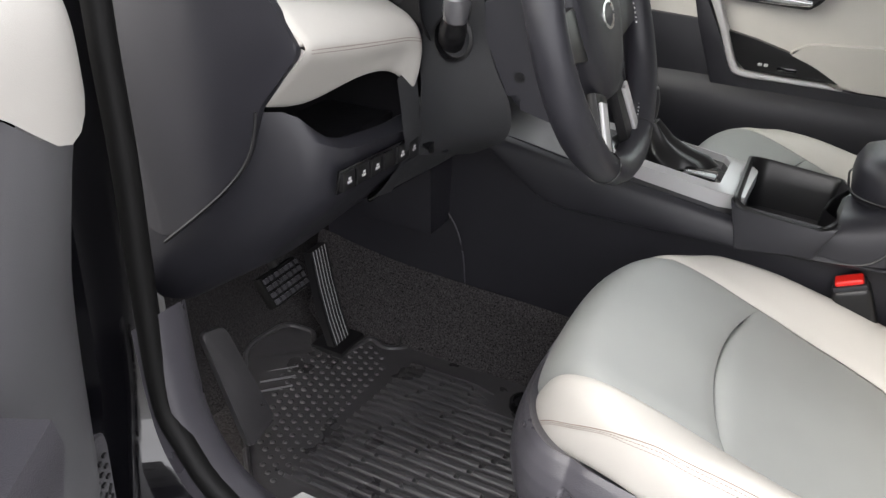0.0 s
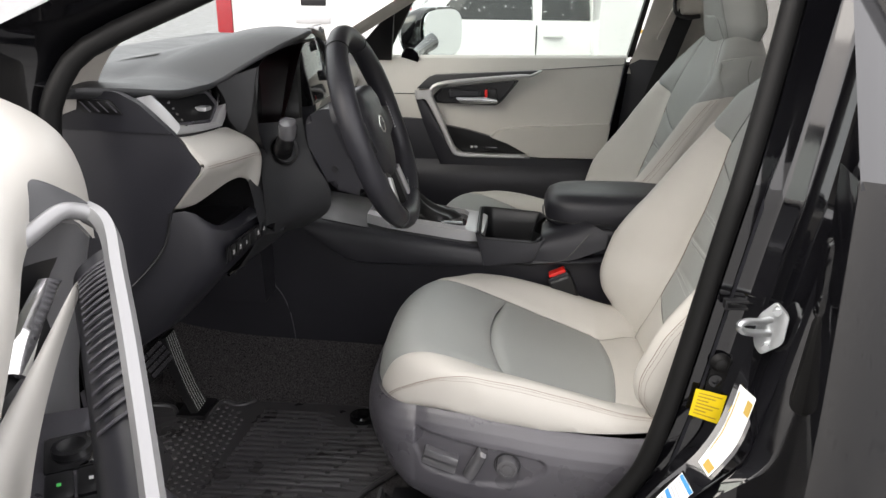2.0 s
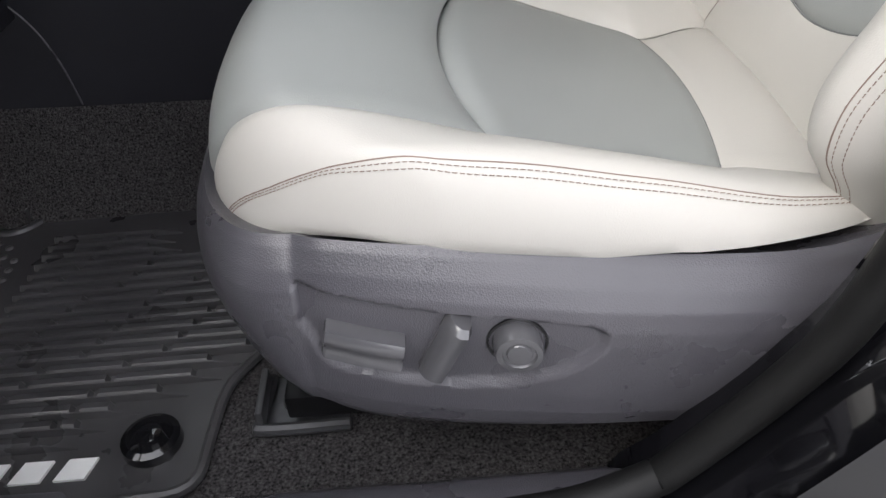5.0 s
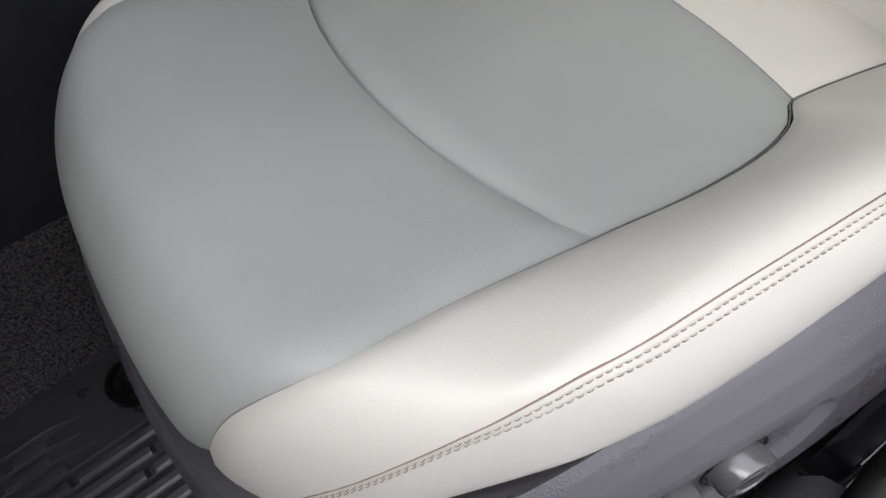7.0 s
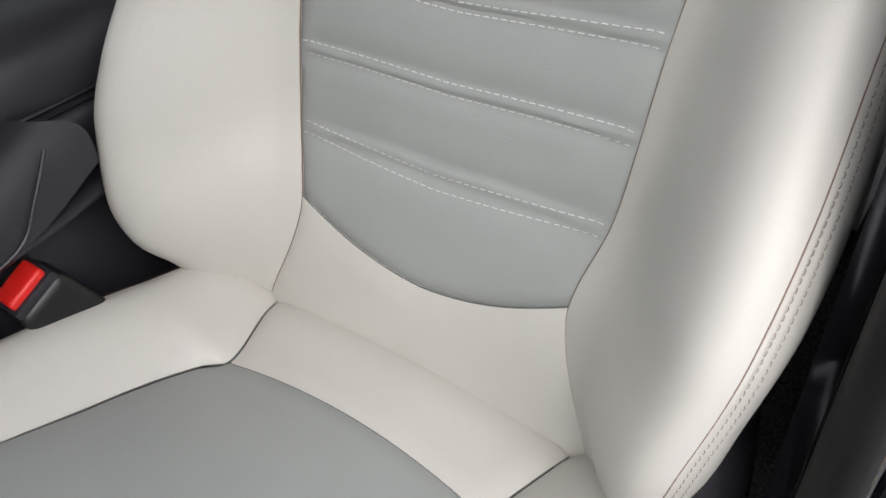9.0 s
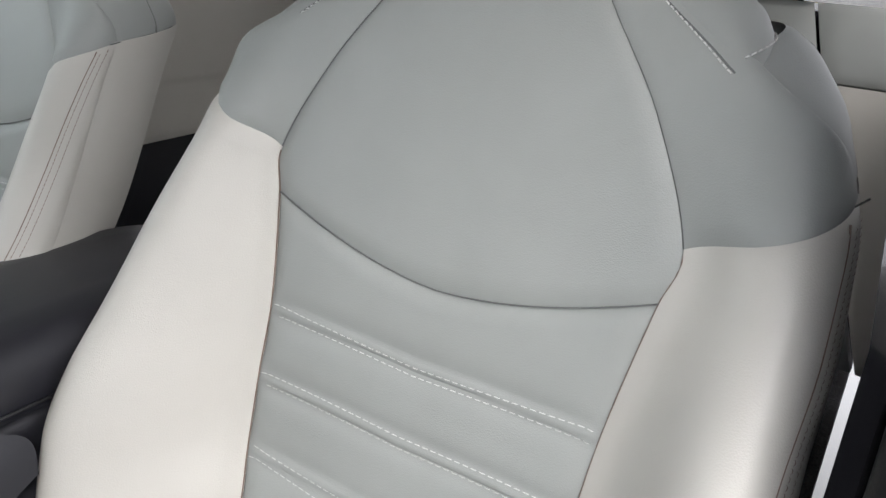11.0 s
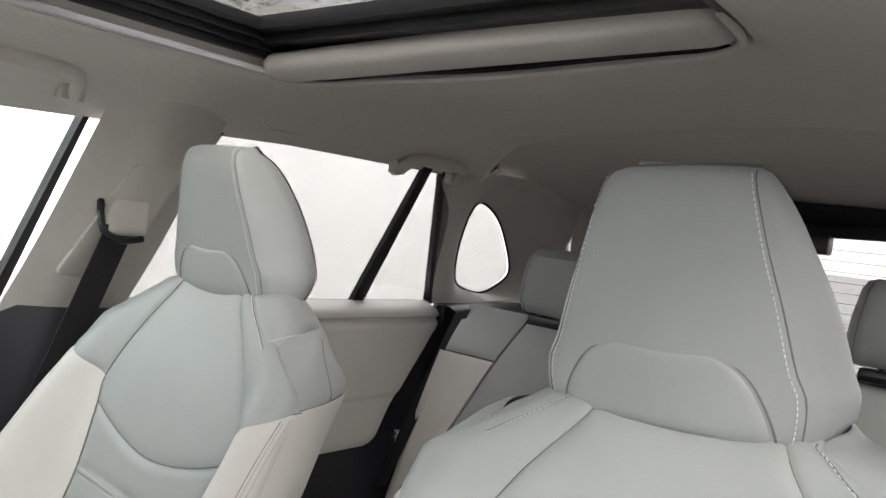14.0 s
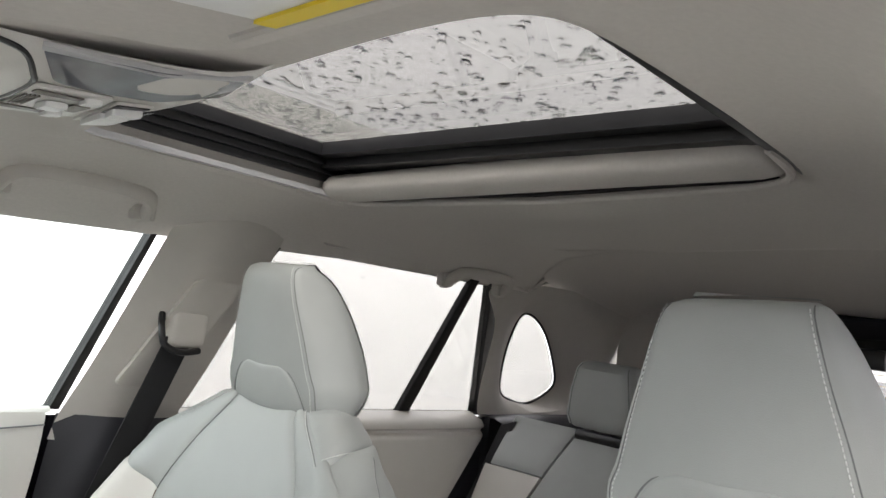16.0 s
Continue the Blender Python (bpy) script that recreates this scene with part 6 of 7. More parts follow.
    p0, p1 = [(-0.709, -0.385 + r * math.cos(t), 1.165 + r * math.sin(t)) for r in (0.040, 0.047)]
    part("dial_tick", tube([p0, p1], 0.0010, 4), PRINT, binn)
part("dial_ring", tube([(-0.709, -0.385 + 0.052 * math.cos(2 * math.pi * k / 40), 1.165 + 0.052 * math.sin(2 * math.pi * k / 40)) for k in range(41)], 0.0015, 5), SILVER, binn)
for k in range(9):
    t = radians(235 - 24 * k)
    part("dial_number", box((-0.7105, -0.290 + 0.062 * math.cos(t) - 0.003, 1.150 + 0.062 * math.sin(t) - 0.003), (-0.7085, -0.290 + 0.062 * math.cos(t) + 0.003, 1.150 + 0.062 * math.sin(t) + 0.003)), DIAL_WHITE, binn, "lit white dial mark")
part("dial_needle", tube([(-0.7085, -0.290, 1.150), (-0.7085, -0.318, 1.122)], 0.0018, 5), DIAL_RED, binn, "lit red needle")
part("warning_bar", box((-0.711, -0.310, 1.160), (-0.708, -0.275, 1.172), 0.001), DIAL_RED, binn, "lit red warning lamp")
part("column_surround", patch([[(-0.646, -0.404, 1.095), (-0.655, -0.33, 1.100), (-0.66, -0.20, 1.10)], [(-0.650, -0.398, 1.040), (-0.615, -0.33, 1.035), (-0.64, -0.20, 1.03)], [(-0.656, -0.388, 0.990), (-0.625, -0.30, 0.985), (-0.64, -0.16, 0.97)], [(-0.668, -0.384, 0.935), (-0.645, -0.29, 0.930), (-0.650, -0.15, 0.925)], [(-0.720, -0.382, 0.862), (-0.690, -0.28, 0.876), (-0.664, -0.145, 0.890)], [(-0.80, -0.38, 0.850), (-0.78, -0.28, 0.862), (-0.75, -0.14, 0.875)]], 5), DASHTOP, dash, "black lower column panel")
part("tray_end", patch([[(-0.662, -0.440, 1.052), (-0.664, -0.415, 1.058), (-0.660, -0.398, 1.062)], [(-0.650, -0.446, 1.002), (-0.650, -0.415, 1.004), (-0.651, -0.397, 1.004)], [(-0.652, -0.440, 0.950), (-0.654, -0.412, 0.950), (-0.654, -0.390, 0.950)], [(-0.705, -0.430, 0.872), (-0.708, -0.410, 0.872), (-0.700, -0.380, 0.872)]], 5), DASHTOP, dash)
part("panel_edge", tube(smooth_path([(-0.735, -0.384, 0.852), (-0.700, -0.29, 0.872), (-0.664, -0.150, 0.889)], 6), 0.0035, 8), GLOSS, dash, "glossy lower edge")
lever = part("lever_recess", loft([[(-0.641 - d + 0.35 * (zz - 0.958), yy, zz) for yy, zz in [(-0.325 + 0.062 * g * math.cos(2 * math.pi * k / 24), 0.958 + 0.020 * g * math.sin(2 * math.pi * k / 24) + 0.12 * 0.062 * g * math.cos(2 * math.pi * k / 24)) for k in range(24)]] for d, g in ((-0.004, 1.0), (-0.002, 0.94), (0.012, 0.86))]), BLACK, dash, "dark lever recess")
part("lever", tube(smooth_path([(-0.632, -0.362, 0.945), (-0.622, -0.335, 0.948), (-0.618, -0.300, 0.954), (-0.626, -0.275, 0.962)], 5), 0.0055, 8, flat=1.5), SOFT, lever, "black release lever")
def hood_side(u, v):
    y = -0.245 + 0.20 * u
    q = Vector((curve_at(EDGE_X, y) - 0.012, y, curve_at(EDGE_Z, y) - 0.012))
    return q.lerp(Vector((-0.70 - 0.03 * u, y, 0.97)), v)
part("hood_side", sheet(hood_side, 10, 10), DASHTOP, dash)
# vent with its silver surround
VA, VB, VC, VD = (-0.764, -0.612, 1.221), (-0.702, -0.624, 1.170), (-0.703, -0.435, 1.150), (-0.690, -0.436, 1.190)
IA, IB, IC, ID = (-0.747, -0.600, 1.224), (-0.703, -0.606, 1.180), (-0.707, -0.452, 1.160), (-0.692, -0.447, 1.190)
push = (-0.014, 0.004, -0.004)
part("vent_surround", merge(band([VA, (-0.732, -0.620, 1.198), VB], [IA, (-0.724, -0.602, 1.203), IB], push), band([VB, (-0.703, -0.52, 1.157), VC], [IB, (-0.709, -0.52, 1.168), IC], push), band([VC, (-0.695, -0.432, 1.170), VD], [IC, (-0.700, -0.452, 1.178), ID], push)), SILVER, dash, "satin silver vent surround")
mouth = rounded([(-0.750, -0.600, 1.221), (-0.712, -0.603, 1.180), (-0.716, -0.455, 1.162), (-0.704, -0.450, 1.190), (-0.712, -0.470, 1.214)], 0.008)
mid = sum(mouth, Vector()) / len(mouth)
vent = part("vent_bowl", loft([mouth, [mid + (q - mid) * 0.86 + Vector((-0.004, 0, 0)) for q in mouth], [mid + (q - mid) * 0.80 + Vector((-0.045, 0, -0.004)) for q in mouth]]), BLACK, dash, "black air vent")
part("vent_frame", tube(mouth + mouth[:1], 0.0032, 6), TRIM, vent)
for f in (0.34, 0.68):
    l, r = Vector(IA).lerp(Vector(IB), f) + Vector((-0.006, 0.012, 0)), Vector(ID).lerp(Vector(IC), f) + Vector((-0.012, -0.008, 0))
    part("vane", slab([l, r, r + Vector((-0.025, 0, -0.002)), l + Vector((-0.025, 0, -0.002))], (0, 0, 0.0035), 0.001), SOFT, vent)
part("vent_tab", box((-0.724, -0.515, 1.187), (-0.697, -0.490, 1.194), 0.0025), SILVER, vent, "silver vent tab")
for k in range(5):
    part("vent_dot", box((-0.724 + 0.006 * k, -0.5955, 1.211 - 0.0085 * k), (-0.721 + 0.006 * k, -0.5935, 1.2135 - 0.0085 * k)), INK, vent)
# ivory pad over the tray
PADROWS = [[(-0.700, -0.628, 1.168), (-0.702, -0.57, 1.160), (-0.704, -0.50, 1.154), (-0.704, -0.45, 1.151), (-0.700, -0.425, 1.149)],
           [(-0.676, -0.630, 1.143), (-0.673, -0.56, 1.140), (-0.669, -0.50, 1.137), (-0.663, -0.45, 1.133), (-0.655, -0.418, 1.125)],
           [(-0.660, -0.628, 1.120), (-0.656, -0.55, 1.112), (-0.651, -0.49, 1.107), (-0.647, -0.44, 1.103), (-0.642, -0.412, 1.097)],
           [(-0.690, -0.628, 1.084), (-0.677, -0.555, 1.080), (-0.664, -0.49, 1.083), (-0.656, -0.44, 1.080), (-0.646, -0.408, 1.062)],
           [(-0.724, -0.628, 1.050), (-0.712, -0.565, 1.041), (-0.677, -0.50, 1.064), (-0.668, -0.44, 1.058), (-0.658, -0.404, 1.026)]]
padcols = [smooth_path(c, 8) for c in zip(*[smooth_path(r, 8) for r in PADROWS])]
def pad(u, v):
    def at(i, w):
        k = min(max(w, 0.0), 1.0) * 32
        j = min(int(k), 31)
        return padcols[i][j].lerp(padcols[i][j + 1], k - j)
    h = min(max(v, 0.0), 1.0) * 32
    i = min(int(h), 31)
    return at(i, u).lerp(at(i + 1, u), h - i)
ip = part("ivory_pad", padded(pad, 32, 32, (0, 1), (0, 1), (1.0, -1.2, 1.4), 0.003, 0.008, 0.02), IVORY, dash, "ivory leather dash pad")
for dv in (0.485, 0.515):
    pts, nor = surface_line(pad, [(dv, 0.03 + 0.94 * k / 40) for k in range(41)], (1, -1.2, 1.6), 0.0005)
    part("stitching", stitches(pts, nor), THREAD_D, ip, "dark double stitching")
part("coin_tray", merge(box((-0.80, -0.585, 0.985), (-0.79, -0.40, 1.10)), box((-0.80, -0.585, 0.986), (-0.69, -0.40, 0.996)), box((-0.80, -0.400, 0.985), (-0.668, -0.392, 1.06))), BLACK, dash, "open black tray under the pad")
# end cap with demister slot
cap = part("end_cap", slab(rounded([(x, -0.636, z) for x, z in [(-0.955, 1.232), (-0.782, 1.234), (-0.748, 1.216), (-0.700, 1.170), (-0.664, 1.120), (-0.719, 1.052), (-0.737, 0.995), (-0.781, 0.940), (-0.874, 0.860), (-0.965, 0.90)]], 0.012), (0, 0.010, 0), 0.003), SOFT, dash)
part("upper_band", slab(rounded([(x, -0.640, z) for x, z in [(-0.955, 1.232), (-0.782, 1.234), (-0.748, 1.216), (-0.702, 1.172), (-0.955, 1.180)]], 0.008), (0, 0.006, 0), 0.002), SOFT, cap)
part("slot_rim", slab(rounded([(-0.842, -0.643, 1.222), (-0.790, -0.643, 1.222), (-0.772, -0.643, 1.200), (-0.836, -0.643, 1.203)], 0.004), (0, 0.006, 0), 0.001), BLACK, cap)
for k in range(4):
    x = -0.836 + 0.0135 * k
    part("slot_fin", slab([(x, -0.6455, 1.219), (x + 0.0018, -0.6455, 1.219), (x + 0.0158, -0.6455, 1.204), (x + 0.014, -0.6455, 1.204)], (0, 0.004, 0)), TRIM, cap)
# switch row
row = part("switch_bank", slab([(-0.661, -0.582, 0.950), (-0.656, -0.398, 0.944), (-0.652, -0.398, 0.974), (-0.657, -0.582, 0.980)], (0.003, 0, 0), 0.001), GLOSS, dash, "row of small switches")
for k in range(6):
    y = -0.578 + 0.030 * k
    x = -0.657 + 0.005 * k / 6
    b = part("button", box((x - 0.004, y, 0.953 - 0.001 * k), (x + 0.005, y + 0.026, 0.976 - 0.001 * k), 0.002), BLACK, row)
    if k not in (3,):
        part("marking", merge(box((x + 0.0048, y + 0.009, 0.961 - 0.001 * k), (x + 0.0056, y + 0.017, 0.964 - 0.001 * k)), box((x + 0.0048, y + 0.011, 0.965 - 0.001 * k), (x + 0.0056, y + 0.016, 0.968 - 0.001 * k))), PRINT, b)
# centre stack and screen
part("radio_panel", loft([[(-0.74 - d, y, z) for y, z in ((-0.16, 0.70), (0.20, 0.70), (0.22, 1.0), (0.18, 1.20), (-0.14, 1.20), (-0.19, 1.0))] for d in (0.0, 0.25)]), SOFT, dash)
scr = part("screen", box((-0.675, -0.070, 1.13), (-0.645, 0.175, 1.295), 0.006, turn=Euler((0, radians(-10), 0))), GLOSS, dash, "upright black touch screen")
for z in (1.18, 1.26):
    part("screen_knob", tube([(-0.635, 0.145, z), (-0.600, 0.145, z + 0.004)], 0.014, 14), GLOSS, scr)
part("passenger_body", loft([[(x, y, z) for x, z in ((-0.78, 1.19), (-0.70, 1.14), (-0.69, 1.06), (-0.72, 0.95), (-0.80, 0.78), (-1.0, 0.78), (-1.05, 1.19))] for y in (0.18, 0.45, 0.70)]), SOFT, dash)
def ppad(u, v):
    return Vector((-0.70 + 0.03 * math.sin(math.pi * u) , 0.20 + 0.49 * v, 1.185 - 0.12 * u))
part("ivory_pad", padded(ppad, 12, 20, (0, 1), (0, 1), (1, 0.4, 1.3), 0.004, 0.01, 0.02), IVORY, dash, "ivory leather dash pad")
part("side_vent", slab([(-0.700, 0.56, 1.20), (-0.690, 0.68, 1.195), (-0.680, 0.68, 1.150), (-0.688, 0.56, 1.150)], (0.006, 0, 0), 0.002), SILVER, dash, "silver vent surround")

# ---------------------------------------------------------------- steering column and wheel
col = thing("steering_wheel", (-0.60, -0.355, 1.05), "black leather three-spoke steering wheel with silver inlay", "steering wheel")
C = Vector((-0.443, -0.362, 1.139))
upv = Vector((-0.333, 0.0, 0.943)).normalized()
nrm = Vector((0.943, 0.0, 0.333)).normalized()
lat = Vector((0, 1, 0))
def wp(a, r, d=0.0):
    return C + lat * r * math.sin(a) + upv * r * math.cos(a) + nrm * d
rim = []
for k in range(72):
    a = 2 * math.pi * k / 72
    ring = []
    fat = 0.0190 + 0.0025 * math.exp(-((abs(math.sin(a)) - 0.85) / 0.2) ** 2)
    for j in range(12):
        b = 2 * math.pi * j / 12
        ring.append(wp(a, 0.172 + fat * 0.92 * math.cos(b), fat * math.sin(b)))
    rim.append(ring)
rim.append(rim[0])
rimo = part("rim", loft(rim, True, False), SOFT, col, "black leather rim")
pts = [wp(2 * math.pi * (0.12 + 0.30 * k / 60), 0.156, 0.003) for k in range(61)]
part("stitching", stitches(pts, lat * -1 + nrm * 0.2, 0.006, 0.0045, 0.0016, 0.001), THREAD_L, rimo, "pale stitching")
part("stitching", stitches([wp(-2 * math.pi * (0.12 + 0.30 * k / 60), 0.156, 0.003) for k in range(61)], lat, 0.006, 0.0045, 0.0016, 0.001), THREAD_L, rimo, "pale stitching")
hub = [(-0.070, 0.078), (0.070, 0.078), (0.092, 0.050), (0.086, -0.010), (0.058, -0.066), (0.024, -0.092), (-0.024, -0.092), (-0.058, -0.066), (-0.086, -0.010), (-0.092, 0.050)]
def hub_ring(k, d):
    return [C + lat * q[0] * k + upv * q[1] * k + nrm * d for q in rounded([Vector((y, z, 0)) for y, z in hub], 0.022)]
part("airbag_cover", loft([hub_ring(0.96, -0.050), hub_ring(1.0, -0.026), hub_ring(0.985, -0.006), hub_ring(0.93, 0.003), hub_ring(0.80, 0.008), hub_ring(0.5, 0.012)]), SOFT, col, "black airbag cover")
part("cover_gap", tube(hub_ring(1.012, -0.024) + hub_ring(1.012, -0.024)[:1], 0.0025, 6), BLACK, col)
part("emblem", loft([[C + lat * r * 1.45 * math.cos(2 * math.pi * k / 24) + upv * (0.005 + r * math.sin(2 * math.pi * k / 24)) + nrm * (d - 0.001) for k in range(24)] for r, d in ((0.0165, 0.010), (0.0165, 0.014), (0.0135, 0.0145), (0.012, 0.012))]), CHROME, col, "plain chrome oval badge")
for s in (-1, 1):
    part("spoke", slab([C + lat * s * y + upv * z + nrm * -0.012 for y, z in ((0.06, 0.030), (0.168, 0.020), (0.168, -0.020), (0.065, -0.035))], nrm * 0.014, 0.005), BLACK, col, "black spoke with buttons")
for s in (-1, 1):
    part("lower_spoke", slab([C + lat * s * y + upv * z - nrm * 0.014 for y, z in ((0.020, -0.080), (0.058, -0.070), (0.082, -0.150), (0.036, -0.166))], nrm * 0.014, 0.005), BLACK, col, "black lower spoke")
    part("spoke_inlay", slab([C + lat * s * y + upv * z - nrm * 0.001 for y, z in ((0.040, -0.088), (0.057, -0.082), (0.078, -0.150), (0.060, -0.158))], nrm * 0.006, 0.003), SILVER, col, "satin silver spoke inlay")
for k in (0.155, 0.345, 0.42, 0.58, 0.655, 0.845, 0.08, 0.92):
    a = 2 * math.pi * k
    part("rim_seam", tube([wp(a, 0.172 + 0.0186 * math.cos(math.pi * j / 8), 0.0202 * math.sin(math.pi * j / 8)) for j in range(17)], 0.0009, 5), BLACK, rimo)
part("column_shroud", slab(rounded([(x, -0.437, z) for x, z in ((-0.556, 1.168), (-0.551, 1.118), (-0.513, 1.045), (-0.452, 1.031), (-0.438, 1.10), (-0.474, 1.178), (-0.523, 1.185))], 0.012), (0, 0.150, 0), 0.012, 4), SOFT, col, "black column shroud")
part("column_cover", patch([[(-0.662, -0.400, 1.150), (-0.61, -0.412, 1.155), (-0.565, -0.418, 1.165)], [(-0.657, -0.402, 1.110), (-0.60, -0.415, 1.115), (-0.558, -0.420, 1.125)], [(-0.653, -0.400, 1.070), (-0.595, -0.415, 1.070), (-0.545, -0.420, 1.085)], [(-0.650, -0.396, 1.030), (-0.585, -0.412, 1.028), (-0.520, -0.418, 1.036)], [(-0.655, -0.388, 0.990), (-0.600, -0.394, 0.980), (-0.535, -0.385, 0.985)], [(-0.668, -0.380, 0.935), (-0.640, -0.350, 0.930), (-0.600, -0.330, 0.935)]], 5), DASHTOP, col, "black side of the steering column")
part("screw_hole", tube([(-0.5055, -0.4345, 1.079), (-0.5055, -0.4385, 1.079)], 0.0062, 14), BLACK, col)
part("stalk_ring", loft([[(-0.600 + r * 0.92 * math.cos(2 * math.pi * k / 24), -0.414 - d, 1.107 + r * math.sin(2 * math.pi * k / 24)) for k in range(24)] for r, d in ((0.029, -0.01), (0.0285, 0.006), (0.025, 0.008), (0.023, 0.0), (0.021, -0.012))]), BLACK, col, "round stalk collar")
stk = part("stalk", tube(smooth_path([(-0.606, -0.395, 1.100), (-0.600, -0.420, 1.112), (-0.590, -0.440, 1.130), (-0.584, -0.448, 1.150)], 4), [0.019] * 4 + [0.016] * 4 + [0.0125] * 5, 14), BLACK, col, "black indicator stalk")
part("stalk_knob", tube([(-0.586, -0.444, 1.136), (-0.583, -0.450, 1.140), (-0.580, -0.456, 1.158), (-0.579, -0.459, 1.164), (-0.579, -0.460, 1.166)], [0.012, 0.0165, 0.0165, 0.014, 0.007], 16), SWITCH, stk, "dark stalk knob")
# ---------------------------------------------------------------- centre console
con = thing("centre_console", (-0.3, 0.02, 0.43), "black centre console with silver shifter surround", "centre console")
L = [(-1.0, -0.11), (-0.565, -0.10), (-0.25, -0.115), (-0.06, -0.110), (0.06, -0.088), (0.35, -0.080)]
TOP = [(-1.0, 0.86), (-0.72, 0.90), (-0.50, 0.872), (-0.26, 0.845), (-0.10, 0.828), (0.35, 0.828)]
def side(u, v):
    x = -1.0 + 1.35 * u
    return Vector((x, curve_at(L, x) + 0.016, 0.42 + (curve_at(TOP, x) - 0.012 - 0.42) * v))
part("driver_side", sheet(side, 40, 14), SOFT, con)
STEP = [(-1.0, 0.850), (-0.78, 0.885), (-0.72, 0.878), (-0.68, 0.868), (-0.622, 0.824), (-0.566, 0.786), (-0.52, 0.777), (-0.25, 0.789), (-0.07, 0.800), (0.35, 0.798)]
def upper(u, v):
    x = -1.0 + 1.35 * u
    lo, hi = curve_at(STEP, x), curve_at(TOP, x) - 0.012
    return Vector((x, curve_at(L, x) + curve_at([(0, 0.016), (0.06, 0.0), (0.12, -0.005), (0.5, -0.004), (0.9, 0.006), (1, 0.020)], v), lo + (hi - lo) * v))
part("upper_side", sheet(upper, 60, 20), SOFT, con)
part("panel_seam", tube(smooth_path([(-0.790, -0.0925, 0.762), (-0.752, -0.0915, 0.730), (-0.722, -0.0905, 0.690), (-0.705, -0.0900, 0.640), (-0.697, -0.0895, 0.580)], 5), 0.0012, 6), TRIM, con)
part("passenger_side", sheet(lambda u, v: Vector((-1.0 + 1.35 * u, 0.14 - 0.02 * v, 0.42 + (curve_at(TOP, -1.0 + 1.35 * u) - 0.012 - 0.42) * v)), 30, 8), SOFT, con)
def con_top(u, v):
    x = -1.0 + 1.35 * u
    return Vector((x, curve_at(L, x) + 0.02 + 0.230 * v, curve_at(TOP, x) - 0.012 * (1 - math.sin(math.pi * v))))
part("top_front_shade", sheet(con_top, 24, 10, (0, 0.547)), BLACK, con, "front of the console top, blackened as shade")
part("top", sheet(con_top, 16, 10, (0.655, 1)), SOFT, con)
TUNNEL = [(-1.0, 0.615), (-0.95, 0.603), (-0.80, 0.582), (-0.50, 0.570), (-0.20, 0.560), (0.35, 0.55)]
structure("wall_tunnel", sheet(lambda u, v: Vector((-1.02 + 1.37 * u, curve_at(L, -1.02 + 1.37 * u) + curve_at([(0, -0.050), (0.15, -0.034), (0.5, -0.010), (0.95, 0.008), (1, 0.014)], v), 0.42 + (curve_at(TUNNEL, -1.02 + 1.37 * u) - 0.42) * v)), 40, 10), CARPET, "black carpet along the centre tunnel", "tunnel carpet")
# silver surround
deck = [(-0.52, -0.060, 0.884), (-0.47, -0.072, 0.877), (-0.29, -0.085, 0.858), (-0.252, -0.075, 0.853), (-0.245, 0.06, 0.853), (-0.26, 0.085, 0.855), (-0.38, 0.095, 0.868), (-0.52, 0.075, 0.884)]
inner = [Vector(q) for q in ((-0.515, -0.046, 0.886), (-0.47, -0.058, 0.879), (-0.305, -0.071, 0.862), (-0.292, -0.062, 0.860), (-0.290, 0.045, 0.860), (-0.302, 0.066, 0.862), (-0.38, 0.079, 0.870), (-0.515, 0.060, 0.886))]
bm = loft([[Vector(q) - Vector((0, 0, 0.02)) for q in deck], [Vector(q) + Vector((0, 0, 0.004)) for q in deck], [Vector(q) + Vector((0, 0, 0.008)) for q in inner], [Vector(q) - Vector((0, 0, 0.01)) for q in inner]], True, False)
part("silver_surround", bm, SILVER, con, "satin silver shifter surround")
part("shifter_plate", slab([Vector(q) - Vector((0, 0, 0.004)) for q in inner], (0, 0, -0.004)), GLOSS, con, "gloss black shift plate")
def boot(z, rx, ry, o):
    return [(-0.42 + o + rx * (1 + 0.10 * math.sin(7 * a)) * math.cos(a), 0.012 + ry * (1 + 0.10 * math.sin(9 * a + 1)) * math.sin(a), z + 0.003 * math.sin(5 * a)) for a in [2 * math.pi * k / 48 for k in range(48)]]
sh = part("shift_boot", loft([boot(*q) for q in ((0.864, 0.088, 0.054, 0.02), (0.876, 0.078, 0.050, 0.014), (0.884, 0.060, 0.042, 0.004), (0.890, 0.050, 0.036, 0.0), (0.900, 0.036, 0.028, -0.004), (0.912, 0.028, 0.022, -0.008), (0.925, 0.018, 0.016, -0.012))]), BLACK, con, "black folded leather shift boot")
part("shift_panel", box((-0.352, -0.058, 0.858), (-0.300, -0.020, 0.872), 0.004, 2), GLOSS, con, "gloss black gear indicator")
part("gear_marks", box((-0.345, -0.046, 0.8722), (-0.320, -0.043, 0.8726)), PRINT, con)
part("shift_knob", loft([[(-0.437 + o + r * math.cos(2 * math.pi * k / 16), 0.012 + r * 0.85 * math.sin(2 * math.pi * k / 16), z) for k in range(16)] for z, r, o in ((0.920, 0.017, 0), (0.935, 0.022, -0.002), (0.960, 0.025, -0.005), (0.978, 0.022, -0.007), (0.985, 0.012, -0.008))]), SOFT, con, "black shift knob")
part("shift_collar", loft([[(-0.435 + r * math.cos(2 * math.pi * k / 16), 0.012 + r * math.sin(2 * math.pi * k / 16), z) for k in range(16)] for z, r in ((0.910, 0.017), (0.922, 0.019), (0.926, 0.017))]), CHROME, con, "chrome collar")
